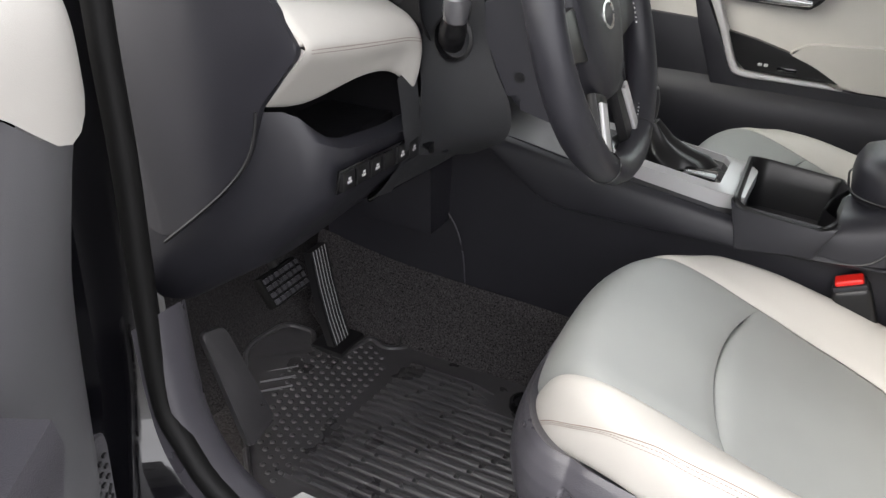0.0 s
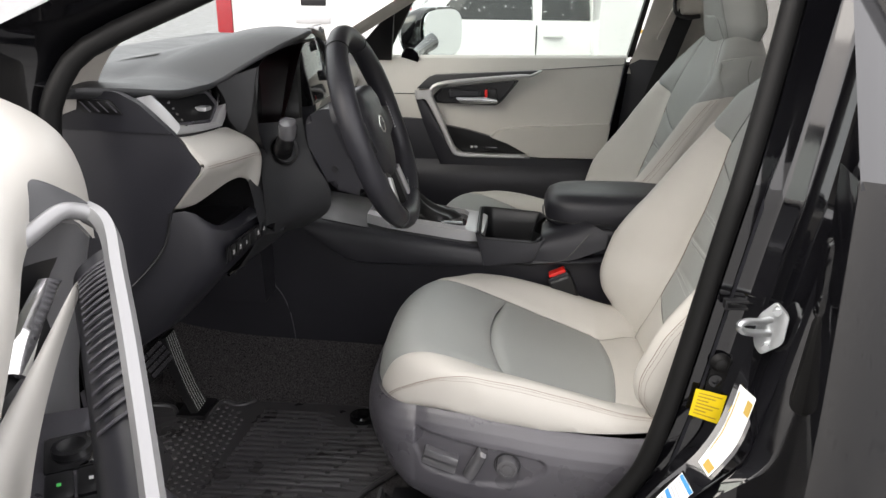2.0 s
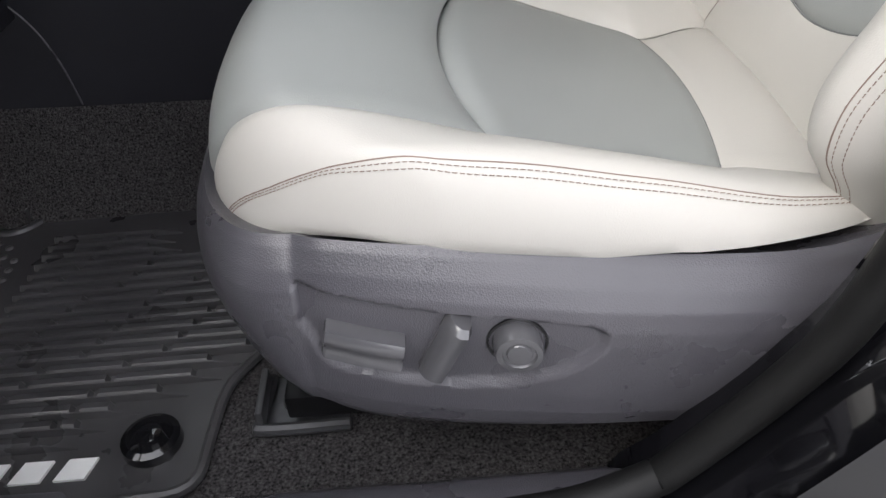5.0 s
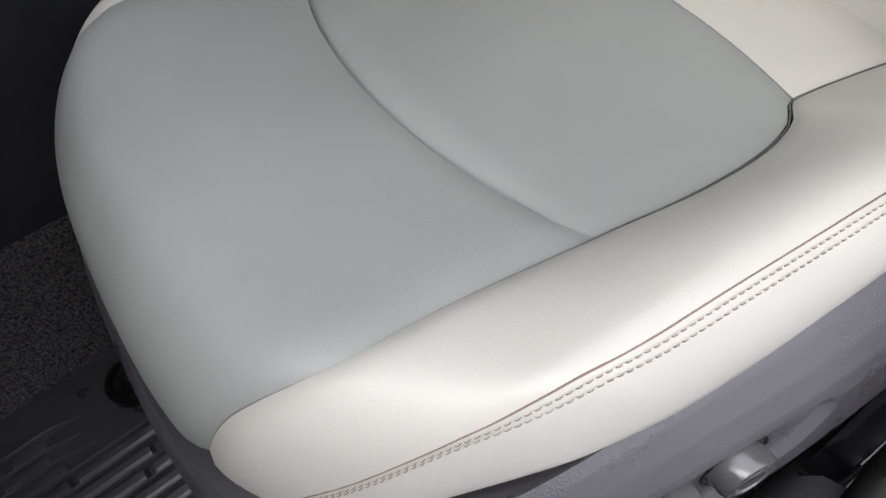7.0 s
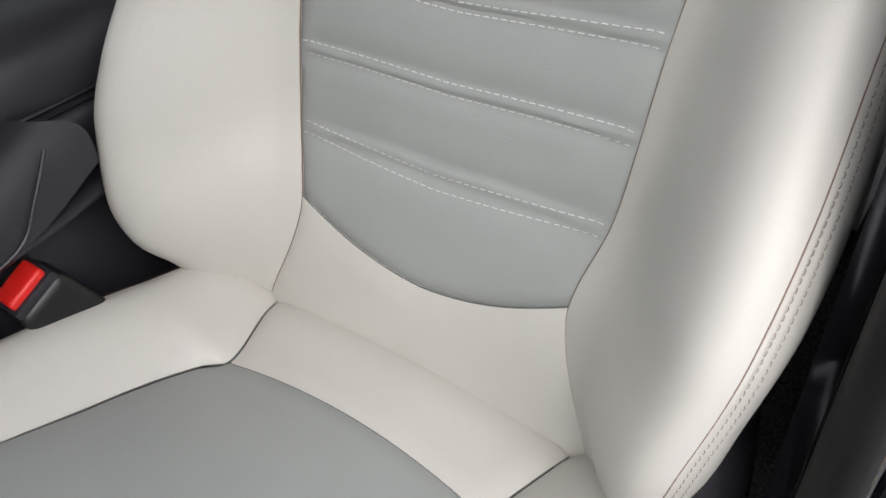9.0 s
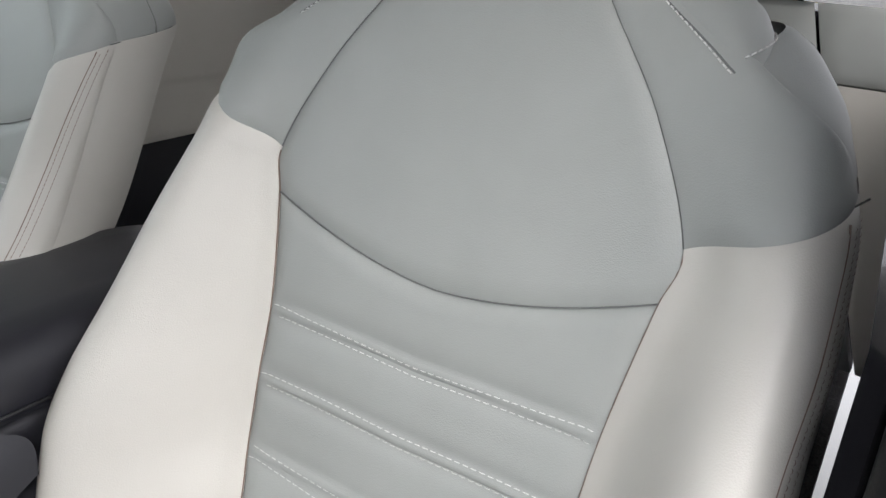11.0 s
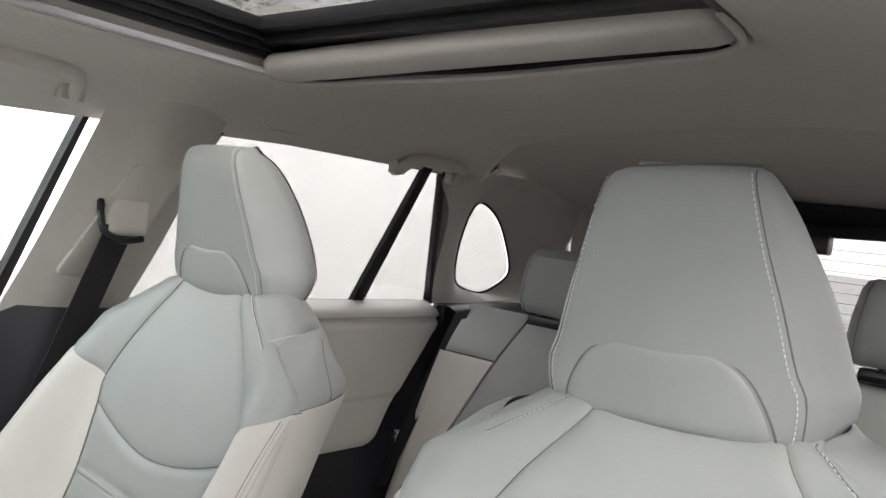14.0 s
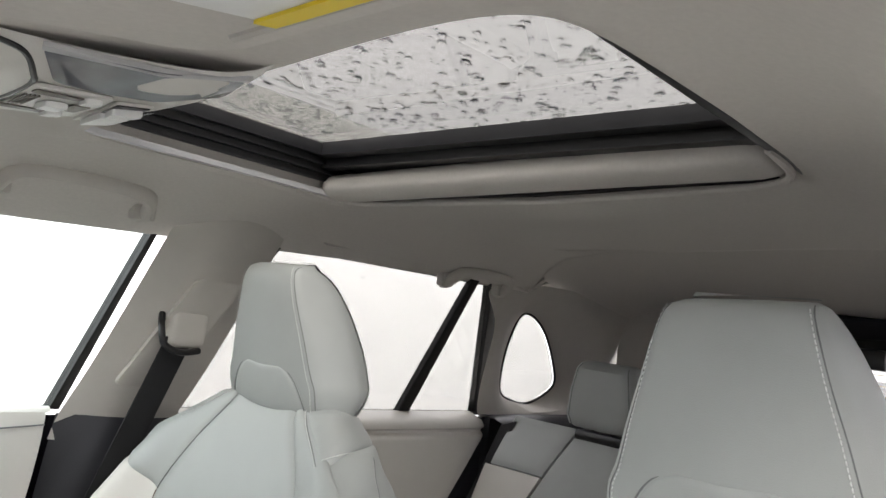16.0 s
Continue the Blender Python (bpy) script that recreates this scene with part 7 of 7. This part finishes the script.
# cup holders
def cup_tray():
    rim_ = rounded([(-0.264, -0.120, 0.870), (-0.246, -0.120, 0.856), (-0.138, -0.119, 0.849), (-0.120, -0.112, 0.864), (-0.140, -0.060, 0.858), (-0.132, -0.020, 0.862), (-0.106, 0.030, 0.866), (-0.116, 0.085, 0.862), (-0.240, 0.100, 0.868), (-0.264, 0.085, 0.872)], 0.010)
    c = sum(rim_, Vector()) / len(rim_)
    def ring(k, dz, flat=0.0):
        return [Vector((c.x + (q.x - c.x) * k, c.y + (q.y - c.y) * k, (q.z if not flat else flat) + dz)) for q in rim_]
    bm = loft([ring(1.03, -0.006), ring(1.02, 0.001), ring(0.97, 0.002), ring(0.93, -0.004), ring(0.88, 0.0, 0.835), ring(0.84, 0.0, 0.790)], True, False)
    bm.verts.ensure_lookup_table()
    bm.faces.new([bm.verts[i] for i in range(len(bm.verts) - len(rim_), len(bm.verts))])
    return bm
part("cup_holder", cup_tray(), BLACK, con, "gloss black double cup holder")
part("cup_flank", slab([(-0.268, -0.126, 0.868), (-0.246, -0.126, 0.852), (-0.138, -0.126, 0.846), (-0.116, -0.124, 0.860), (-0.140, -0.130, 0.808), (-0.247, -0.130, 0.794)], (0, 0.02, 0), 0.004), SOFT, con)
part("armrest_neck", patch([[(-0.140, -0.121, 0.812), (-0.06, -0.121, 0.812), (0.02, -0.112, 0.840)], [(-0.124, -0.116, 0.845), (-0.070, -0.110, 0.855), (0.02, -0.102, 0.872)], [(-0.118, -0.080, 0.863), (-0.085, -0.078, 0.872), (-0.02, -0.078, 0.890)], [(-0.110, 0.010, 0.863), (-0.080, 0.010, 0.872), (-0.03, 0.010, 0.890)]], 5), SOFT, con)
part("console_seam", tube(smooth_path([(-0.247, -0.1215, 0.797), (-0.14, -0.1225, 0.803), (-0.075, -0.1225, 0.812), (-0.045, -0.119, 0.840), (-0.018, -0.113, 0.872)], 5), 0.0014, 5), BLACK, con)
# armrest
rings = []
for z, g in ((0.868, -0.012), (0.874, 0.0), (0.895, 0.004), (0.915, 0.003), (0.932, -0.004), (0.942, -0.022), (0.944, -0.05)):
    ring = []
    for k in range(44):
        a = 2 * math.pi * k / 44
        c, s = math.cos(a), math.sin(a)
        ring.append((0.10 + (0.208 + g) * math.copysign(abs(c) ** 0.5, c), 0.024 + (0.099 + g) * math.copysign(abs(s) ** 0.5, s), z))
    rings.append(ring)
arm = part("armrest", loft(rings), SOFT, con, "padded black armrest lid")
part("lid_line", tube([(0.10 + 0.214 * math.copysign(abs(math.cos(a)) ** 0.5, math.cos(a)), 0.024 + 0.104 * math.copysign(abs(math.sin(a)) ** 0.5, math.sin(a)), 0.884) for a in [2 * math.pi * k / 60 for k in range(61)]], 0.0018, 5), BLACK, arm)
part("bin", box((-0.06, -0.076, 0.80), (0.33, 0.142, 0.872), 0.015, 3), SOFT, con)

# seat belt buckle
bk = thing("belt_buckle", (-0.06, -0.115, 0.62), "black seat belt buckle with a red release button", "belt buckle")
rot = Euler((0, radians(-24), 0))
pv = Vector((-0.055, -0.118, 0.72))
part("housing", box((-0.082, -0.140, 0.640), (-0.030, -0.100, 0.782), 0.009, 3, rot, pv), BLACK, bk)
part("rim", box((-0.079, -0.137, 0.776), (-0.033, -0.103, 0.788), 0.004, 2, rot, pv), SOFT, bk)
part("release_button", box((-0.075, -0.133, 0.782), (-0.037, -0.107, 0.795), 0.004, 3, rot, pv), RED, bk, "red release button")
part("stem", box((-0.070, -0.128, 0.58), (-0.042, -0.110, 0.66), 0.004, 2, rot, pv), SOFT, bk)
# ---------------------------------------------------------------- floor mat and pedals
fm = thing("floor_mat", (-0.62, -0.38, 0.43), "black rubber floor mat with ridges and a raised rim", "floor mat")
def mat_z(x):
    """The mat rises with the floor towards the bulkhead."""
    return curve_at([(-1.06, 0.470), (-0.98, 0.444), (-0.90, 0.436), (-0.80, 0.432), (0.0, 0.432)], x)
outline = [(-0.482, -0.605), (-0.60, -0.612), (-0.80, -0.605), (-0.88, -0.52), (-0.93, -0.47), (-1.03, -0.33), (-1.02, -0.22), (-0.965, -0.200), (-0.945, -0.240), (-0.880, -0.235), (-0.865, -0.150), (-0.825, -0.170), (-0.795, -0.150), (-0.770, -0.100), (-0.52, -0.100), (-0.42, -0.13), (-0.40, -0.25), (-0.41, -0.39), (-0.445, -0.432), (-0.474, -0.475), (-0.480, -0.54)]
rim_pts = rounded([Vector((x, y, 0)) for x, y in outline], 0.03)
for q in rim_pts:
    q.z = mat_z(q.x)
bm = slab(rim_pts, (0, 0, -0.006))
bmesh.ops.triangulate(bm, faces=[f for f in bm.faces if len(f.verts) > 4])
part("base", bm, MAT, fm, smooth=False)
part("raised_rim", tube(rim_pts + [rim_pts[0]], 0.006, 8), MAT, fm)
part("inner_bank", patch([[(-0.800, -0.158, 0.433), (-0.775, -0.118, 0.433), (-0.52, -0.118, 0.433), (-0.43, -0.145, 0.433)], [(-0.806, -0.140, 0.452), (-0.772, -0.092, 0.456), (-0.52, -0.094, 0.456), (-0.415, -0.125, 0.452)], [(-0.812, -0.130, 0.440), (-0.770, -0.076, 0.440), (-0.52, -0.080, 0.440), (-0.405, -0.115, 0.440)]], 5), MAT, fm, "raised bank of the mat")
def rail(y, x0, x1, half, top, h, taper):
    def cross(x, w, k):
        return [(x, y - half * w, 0.4315), (x, y - (top + half) * 0.5 * w, 0.4315 + 0.6 * h * k), (x, y - top * 0.4 * w, 0.4315 + 0.96 * h * k), (x, y + top * 0.7 * w, 0.4315 + h * k), (x, y + half * w, 0.4315 + 0.3 * h * k), (x, y + half * w, 0.4315)]
    return loft([cross(x0, 0.8, 0.1), cross(x0 + 0.003, 1.0, 1.0), cross(x1 - taper, 1.0, 1.0), cross(x1, 0.35 if taper > 0.01 else 0.8, 0.1)])
STOPS = [(-0.545, -0.610), (-0.533, -0.595), (-0.514, -0.575), (-0.50, -0.545), (-0.48, -0.500), (-0.462, -0.475), (-0.445, -0.455), (-0.42, -0.415), (-0.25, -0.410), (-0.24, -0.560), (-0.18, -0.580)]
for k in range(19):
    y = -0.545 + 0.0195 * k
    x0, stop = -0.786 + 0.095 * (y + 0.533), curve_at(STOPS, y)
    part("ridge", rail(y, x0, stop, 0.0020, 0.0012, 0.0100, 0.034), MAT, fm, sharp=22)
    if k == 18:
        break
    x, end = x0 + 0.010, min(stop, curve_at(STOPS, y + 0.0195)) - 0.030
    step = 0.030 + 0.011 * (k * 7 % 6)
    while x < end - 0.015:
        part("tread_tile", rail(y + 0.00975, x, min(end, x + step), 0.0070, 0.0064, 0.0075, 0.003), MAT, fm, sharp=22)
        x, step = x + step + 0.0045, 0.088
studs = []
for i in range(9):
    for j in range(20):
        x, y = -0.795 - 0.0175 * i, -0.560 + 0.0195 * j + 0.0097 * (i % 2)
        if x > -0.90 - 0.35 * max(0.0, y + 0.46) and y < -0.21 + 1.6 * (-0.795 - x) and y > -0.575 + 0.9 * (-0.795 - x):
            z = mat_z(x)
            studs.append(loft([[(x + r * math.cos(math.pi * k / 4), y + r * math.sin(math.pi * k / 4), z + h) for k in range(8)] for r, h in ((0.0062, -0.001), (0.0048, 0.0018), (0.0022, 0.0030))]))
tagged(part("heel_studs", merge(*studs), MAT, fm), kind="stuff")
for k in range(5):
    part("tread_bar", tube([(-0.945 - 0.012 * k, -0.41 + 0.026 * k, mat_z(-0.945) + 0.003), (-0.905 - 0.012 * k, -0.36 + 0.026 * k, mat_z(-0.905) + 0.003)], 0.003, 6), MAT, fm)
def mat_clip(x, y):
    c = thing("mat_clip", (x, y, 0.432), "round black floor mat fastener", "mat fastener", "mat fasteners")
    prof_ = [(0.030, 0.432), (0.029, 0.442), (0.023, 0.445), (0.021, 0.439), (0.013, 0.438), (0.012, 0.448), (0.006, 0.450)]
    part("ring", loft([[(x + r * math.cos(2 * math.pi * k / 20), y + r * math.sin(2 * math.pi * k / 20), z) for k in range(20)] for r, z in prof_]), GLOSS, c)
mat_clip(-0.536, -0.545)
mat_clip(-0.518, -0.197)
# plain blocks for the mat's emblem
for k in range(4):
    x = -0.750 + 0.043 * k
    part("emblem_mark", slab([(x, -0.584, 0.4330), (x + 0.030, -0.584, 0.4330), (x + 0.037, -0.560, 0.4330), (x + 0.009, -0.560, 0.4330)], (0, 0, 0.003)), PAPER, fm, "pale raised emblem block")
# pedals
acc = thing("accelerator_pedal", (-0.91, -0.20, 0.44), "tall black accelerator pedal hinged on the floor", "pedal")
ap_ = [(-0.900, 0.445), (-0.925, 0.49), (-0.950, 0.55), (-0.972, 0.615)]
part("pad", loft([[(x - 0.012, -0.235 + 0.03 * i / 3, z), (x - 0.012, -0.18 + 0.03 * i / 3, z), (x + 0.004, -0.18 + 0.03 * i / 3, z + 0.004), (x + 0.004, -0.235 + 0.03 * i / 3, z + 0.004)] for i, (x, z) in enumerate(ap_)]), BLACK, acc)
for k in range(5):
    part("groove", tube([(x + 0.0050, -0.227 + 0.0095 * k + 0.03 * i / 3, z + 0.0045) for i, (x, z) in enumerate(ap_)], 0.0007, 5), PRINT, acc, "worn pale groove")
part("foot", box((-0.945, -0.245, 0.432), (-0.875, -0.16, 0.446), 0.004), BLACK, acc)
brk = thing("brake_pedal", (-0.93, -0.33, 0.60), "black rubber brake pedal on a steel arm", "pedal")
part("pad", box((-0.945, -0.385, 0.60), (-0.925, -0.285, 0.660), 0.008, 2, Euler((0, radians(-35), 0))), RUBBER, brk)
knobs = []
for i in range(7):
    for j in range(4):
        knobs.append(box((-0.9262, -0.380 + 0.0135 * i, 0.606 + 0.013 * j), (-0.9210, -0.371 + 0.0135 * i, 0.614 + 0.013 * j), turn=Euler((0, radians(-35), 0)), at=Vector((-0.935, -0.335, 0.63))))
tagged(part("tread", merge(*knobs), TRIM, brk), kind="stuff")
part("arm", tube([(-0.945, -0.33, 0.63), (-1.0, -0.33, 0.75), (-1.02, -0.33, 0.95)], 0.010, 8), BLACK, brk)
fr = thing("footrest", (-0.92, -0.56, 0.46), "ribbed black rubber footrest beside the pedals", "footrest")
FR = [Vector(q) for q in ((-0.886, -0.592, 0.690), (-0.884, -0.548, 0.680), (-0.838, -0.505, 0.500), (-0.826, -0.580, 0.500))]
part("plate", slab(rounded(FR, 0.012), (FR[1] - FR[0]).cross(FR[2] - FR[1]).normalized() * -0.010, 0.003), MAT, fr)
out_n = (FR[1] - FR[0]).cross(FR[2] - FR[1]).normalized()
if out_n.x < 0:
    out_n = -out_n
for k in range(6):
    t = 0.12 + 0.152 * k
    part("rib", tube([FR[0].lerp(FR[1], t) * 0.96 + FR[3].lerp(FR[2], t) * 0.04 + out_n * 0.001, FR[0].lerp(FR[1], t) * 0.05 + FR[3].lerp(FR[2], t) * 0.95 + out_n * 0.001], 0.0042, 6), MAT, fr)
# ---------------------------------------------------------------- rear bench
rb = thing("rear_bench", (1.0, 0.0, 0.44), "grey and ivory leather rear bench seat", "rear seat")
part("cushion", loft([[(x, y, z) for x, z in ((0.70, 0.50), (0.68, 0.66), (0.72, 0.70), (1.02, 0.67), (1.20, 0.66), (1.20, 0.46))] for y in (-0.62, -0.58, 0.58, 0.62)]), IVORY, rb, "ivory leather bench cushion")
def rback(u, v, y0, y1):
    y = y0 + (y1 - y0) * v
    x = curve_at([(0, 1.10), (0.4, 1.16), (0.8, 1.235), (1.0, 1.30)], u) - 0.02 * abs(2 * v - 1) ** 3
    return Vector((x, y, 0.62 + 0.58 * u - 0.02 * abs(2 * v - 1) ** 4))
def slanted(u, v, side, a, b):
    """Between two seams that run down and outward; a and b: their places at the top and the foot."""
    lo, hi = a[1] + (a[0] - a[1]) * u, b[1] + (b[0] - b[1]) * u
    y = lo + (hi - lo) * v
    q = rback(u, 0.5 + 0.9 * (abs(y) - 0.37) , y, y)
    return Vector((q.x, side * y, q.z))
for side in (-1, 1):
    part("back_panel", padded(lambda u, v: slanted(u, v, side, (0.16, 0.16), (0.44, 0.66)), 24, 14, (0, 1), (0, 1), (-2, 0, 1), 0.005, 0.016, 0.06), GREY, rb, "grey leather back panel")
    part("back_shoulder", padded(lambda u, v: slanted(0.785 + 0.215 * u, v, side, (0.446, 0.666), (0.640, 0.70)), 16, 10, (0, 1), (0, 1), (-2, 0, 1), 0.004, 0.012, 0.05), GREY, rb, "grey leather shoulder")
    part("back_bolster", padded(lambda u, v: slanted(0.78 * u, v, side, (0.448, 0.668), (0.66, 0.70)), 16, 10, (0, 1), (0, 1), (-2, 0, 1), 0.004, 0.012, 0.05), IVORY, rb, "ivory leather bolster")
part("middle_panel", padded(lambda u, v: rback(u, v, -0.155, 0.155), 18, 10, (0, 1), (0, 1), (-2, 0, 1), 0.005, 0.016, 0.06), GREY, rb, "grey leather middle panel")
part("back_shell", slab([(1.20, -0.62, 0.6), (1.20, 0.62, 0.6), (1.35, 0.62, 1.18), (1.35, -0.62, 1.18)], (0.04, 0, 0)), SOFT, rb)
for y, low in ((-0.375, 1.232), (0.0, 1.205), (0.372, 1.205)):
    rows = []
    for dz, w, d, dx in ((0.0, 0.088, 0.022, 0.0), (0.006, 0.102, 0.034, 0.0), (0.03, 0.106, 0.046, -0.003), (0.09, 0.098, 0.046, -0.010), (0.145, 0.086, 0.040, -0.014), (0.160, 0.078, 0.028, -0.012), (0.166, 0.064, 0.012, -0.008)):
        rows.append([(1.315 + dx + d * math.copysign(abs(math.sin(2 * math.pi * k / 32)) ** 0.55, math.sin(2 * math.pi * k / 32)), y + w * math.copysign(abs(math.cos(2 * math.pi * k / 32)) ** 0.4, math.cos(2 * math.pi * k / 32)), low + dz) for k in range(32)])
    h = part("headrest", loft(rows), GREY, rb, "grey leather headrest")
    for side in (-1, 1):
        part("seam", tube([(1.315 + dx - d * 0.96, y + side * w * 0.80, low + dz) for dz, w, d, dx in ((0.006, 0.102, 0.036, 0.0), (0.03, 0.106, 0.047, -0.003), (0.09, 0.098, 0.047, -0.010), (0.145, 0.086, 0.041, -0.014), (0.158, 0.080, 0.032, -0.012))], 0.0012, 5), SEAM, h)
    part("guide", box((1.285, y - 0.075, low - 0.030), (1.345, y + 0.075, low - 0.004), 0.008), BLACK, h, "black headrest guide")
    for dy in (-0.04, 0.04):
        part("post", tube([(1.32, y + dy, low - 0.05), (1.315, y + dy, low + 0.02)], 0.006, 8), BLACK, h)
rbelt = thing("seat_belt", (1.25, 0.55, 0.9), "dark rear seat belt with a steel tongue", "seat belt")
part("webbing", slab([(1.285, 0.625, 1.185), (1.285, 0.675, 1.165), (1.10, 0.735, 0.70), (1.10, 0.685, 0.72)], (0.004, 0.002, 0)), BELT, rbelt, "dark belt webbing")
part("tongue", merge(box((1.125, 0.690, 0.845), (1.140, 0.735, 0.860), 0.003), box((1.128, 0.695, 0.822), (1.138, 0.730, 0.846), 0.003)), CHROME, rbelt, "steel belt tongue")
# ---------------------------------------------------------------- parked vehicles outside
def wheel_parts(parent, x, y, r, w):
    t = part("tyre", loft([[(x + rr * math.cos(2 * math.pi * k / 28), y + d, GROUND + r + rr * math.sin(2 * math.pi * k / 28)) for k in range(28)] for d, rr in ((-w / 2, r * 0.62), (-w / 2, r * 0.94), (-w * 0.35, r), (w * 0.35, r), (w / 2, r * 0.94), (w / 2, r * 0.62))]), TYRE, parent)
    part("wheel_rim", loft([[(x + rr * math.cos(2 * math.pi * k / 28), y + d, GROUND + r + rr * math.sin(2 * math.pi * k / 28)) for k in range(28)] for d, rr in ((-w * 0.42, r * 0.62), (-w * 0.30, r * 0.55), (-w * 0.34, r * 0.15), (-w * 0.38, 0.02))]), SILVER, t)

# white car parked beyond the empty space
pk = thing("parked_car", (-0.2, 6.0, GROUND), "white car parked beyond, beaded with rain", "car")
Y0 = 5.2
part("body_side", sheet(lambda u, v: Vector((-1.35 + 4.6 * u, Y0 + 0.07 * (1 - math.sin(math.pi * (0.12 + v * 0.76))), 0.34 + 0.78 * v)), 40, 14), WHITE, pk, "white painted side")
part("far_body", box((-1.35, Y0 + 0.10, 0.34), (3.25, Y0 + 1.75, 1.10), 0.05), WHITE, pk)
cab = part("cab", loft([[(-1.1, y, 1.11), (2.2, y, 1.11), (1.6, y2, 1.62), (-0.5, y2, 1.64)] for y, y2 in ((Y0 + 0.06, Y0 + 0.30), (Y0 + 1.70, Y0 + 1.50))]), WHITE, pk)
for a, b in ((-0.85, 0.0), (0.08, 0.50)):
    part("window", slab([(a, Y0 + 0.052, 1.125), (b, Y0 + 0.052, 1.125), (b - 0.02, Y0 + 0.262, 1.56), (a + (0.35 if a < -0.5 else 0.0), Y0 + 0.262, 1.56)], (0, -0.012, -0.004), 0.004), DARKGLASS, cab, "dark rain-beaded window")
part("door_gap", tube([(0.04, Y0 + 0.0 + 0.001 * k, 0.40 + 0.068 * k) for k in range(11)], 0.006, 6), BLACK, pk)
part("door_handle", box((0.10, Y0 - 0.035, 0.98), (0.27, Y0 + 0.02, 1.015), 0.012), WHITE, pk, "body-coloured handle")
wheel_parts(pk, -0.50, Y0 + 0.06, 0.35, 0.24)
wheel_parts(pk, 2.3, Y0 + 0.06, 0.35, 0.24)
# white box van next to it
bv = thing("box_van", (3.0, 6.0, GROUND), "white box van parked alongside", "van")
part("box", box((0.52, 4.75, 0.42), (10.5, 6.6, 3.1), 0.03), WHITE, bv, "white van body")
part("sign", box((0.80, 4.742, 1.02), (0.98, 4.752, 1.10), 0.002), PAPER, bv)
part("sign_band", box((0.82, 4.738, 1.05), (0.93, 4.744, 1.075), 0.001), OCHRE, bv)
wheel_parts(bv, 1.6, 4.9, 0.36, 0.24)
wheel_parts(bv, 8.6, 4.9, 0.36, 0.24)
# white pickup seen tail on
tk = thing("pickup_truck", (-2.2, 8.0, GROUND), "white pickup truck with its tailgate towards us", "pickup truck")
part("tailgate", box((-3.05, 6.28, 0.78), (-1.35, 6.36, 1.36), 0.03, 3), WHITE, tk, "white tailgate")
part("load_box", box((-3.20, 6.34, 0.60), (-1.20, 8.4, 1.34), 0.05), WHITE, tk)
part("cab", loft([[(x, y, z) for x, z in ((-3.15, 1.30), (-1.25, 1.30), (-1.4, 1.92), (-3.0, 1.92))] for y in (8.4, 10.2)]), WHITE, tk)
part("rear_window", box((-2.85, 8.37, 1.42), (-1.55, 8.40, 1.80), 0.01), DARKGLASS, tk)
part("badge", box((-2.38, 6.265, 1.025), (-2.02, 6.285, 1.105), 0.006), SILVER, tk, "plain silver badge")
part("handle", box((-2.32, 6.262, 1.20), (-2.06, 6.285, 1.30), 0.01), BLACK, tk)
for x in (-3.13, -1.27):
    part("tail_lamp", box((x - 0.08, 6.27, 0.92), (x + 0.08, 6.38, 1.34), 0.02), TAIL, tk, "red tail lamp")
part("bumper", box((-3.2, 6.18, 0.48), (-1.2, 6.36, 0.70), 0.03), CHROME, tk)
wheel_parts(tk, -3.05, 7.6, 0.40, 0.26)
wheel_parts(tk, -1.35, 7.6, 0.40, 0.26)

# ---------------------------------------------------------------- rain on the glass
def drops(name, count, place, normal, size, parent, lo=0.35, hi=1.5):
    """Flattened beads of water on a pane."""
    rnd = random.Random(len(name) * 7 + count)
    verts, faces = [], []
    nv = Vector(normal).normalized()
    a = nv.orthogonal().normalized()
    b = nv.cross(a)
    for _ in range(count):
        c = Vector(place(rnd.random(), rnd.random()))
        r = size * (lo + (hi - lo) * rnd.random() ** 3)
        st, sq = rnd.uniform(0.8, 1.9), rnd.uniform(0, math.pi)
        k = len(verts)
        for ring, (rr, h) in enumerate(((1.0, 0.0), (0.86, 0.24), (0.45, 0.38))):
            for j in range(8):
                t = 2 * math.pi * j / 8
                w = rr * r * (1 + 0.18 * math.sin(3 * t + sq))
                verts.append(c + (a * math.cos(t) * st + b * math.sin(t)) * w + nv * h * r)
        for ring in range(2):
            for j in range(8):
                faces.append((k + ring * 8 + j, k + ring * 8 + (j + 1) % 8, k + ring * 8 + 8 + (j + 1) % 8, k + ring * 8 + 8 + j))
        faces.append(tuple(k + 16 + j for j in range(8)))
        verts.extend(verts[k:k + 8])
        faces.append(tuple(k + 24 + j for j in reversed(range(8))))
    me = bpy.data.meshes.new(name)
    me.from_pydata([v - base_of(parent) for v in verts], [], faces)
    me.polygons.foreach_set("use_smooth", [True] * len(me.polygons))
    me.materials.append(DROP)
    ob = new(name, me)
    ob.parent = parent
    ob.visible_shadow = False
    return tagged(ob, "clear beads of rain", kind="stuff")
drops("rain_beads", 1500, lambda u, v: (-0.06 + 0.42 * u, -0.38 + 0.76 * v, 1.6665 + 0.006 * u), (0, 0, 1), 0.0040, sr)
drops("rain_beads", 420, lambda u, v: (-0.55 + 0.75 * u, side_y(1.18 + 0.33 * v) + 0.0155, 1.18 + 0.33 * v), (0, 0.88, 0.47), 0.0022, pdoor)
drops("rain_beads", 320, lambda u, v: (0.42 + 0.80 * u, side_y(1.18 + 0.33 * v) + 0.0155, 1.18 + 0.33 * v), (0, 0.88, 0.47), 0.0022, qdoor)
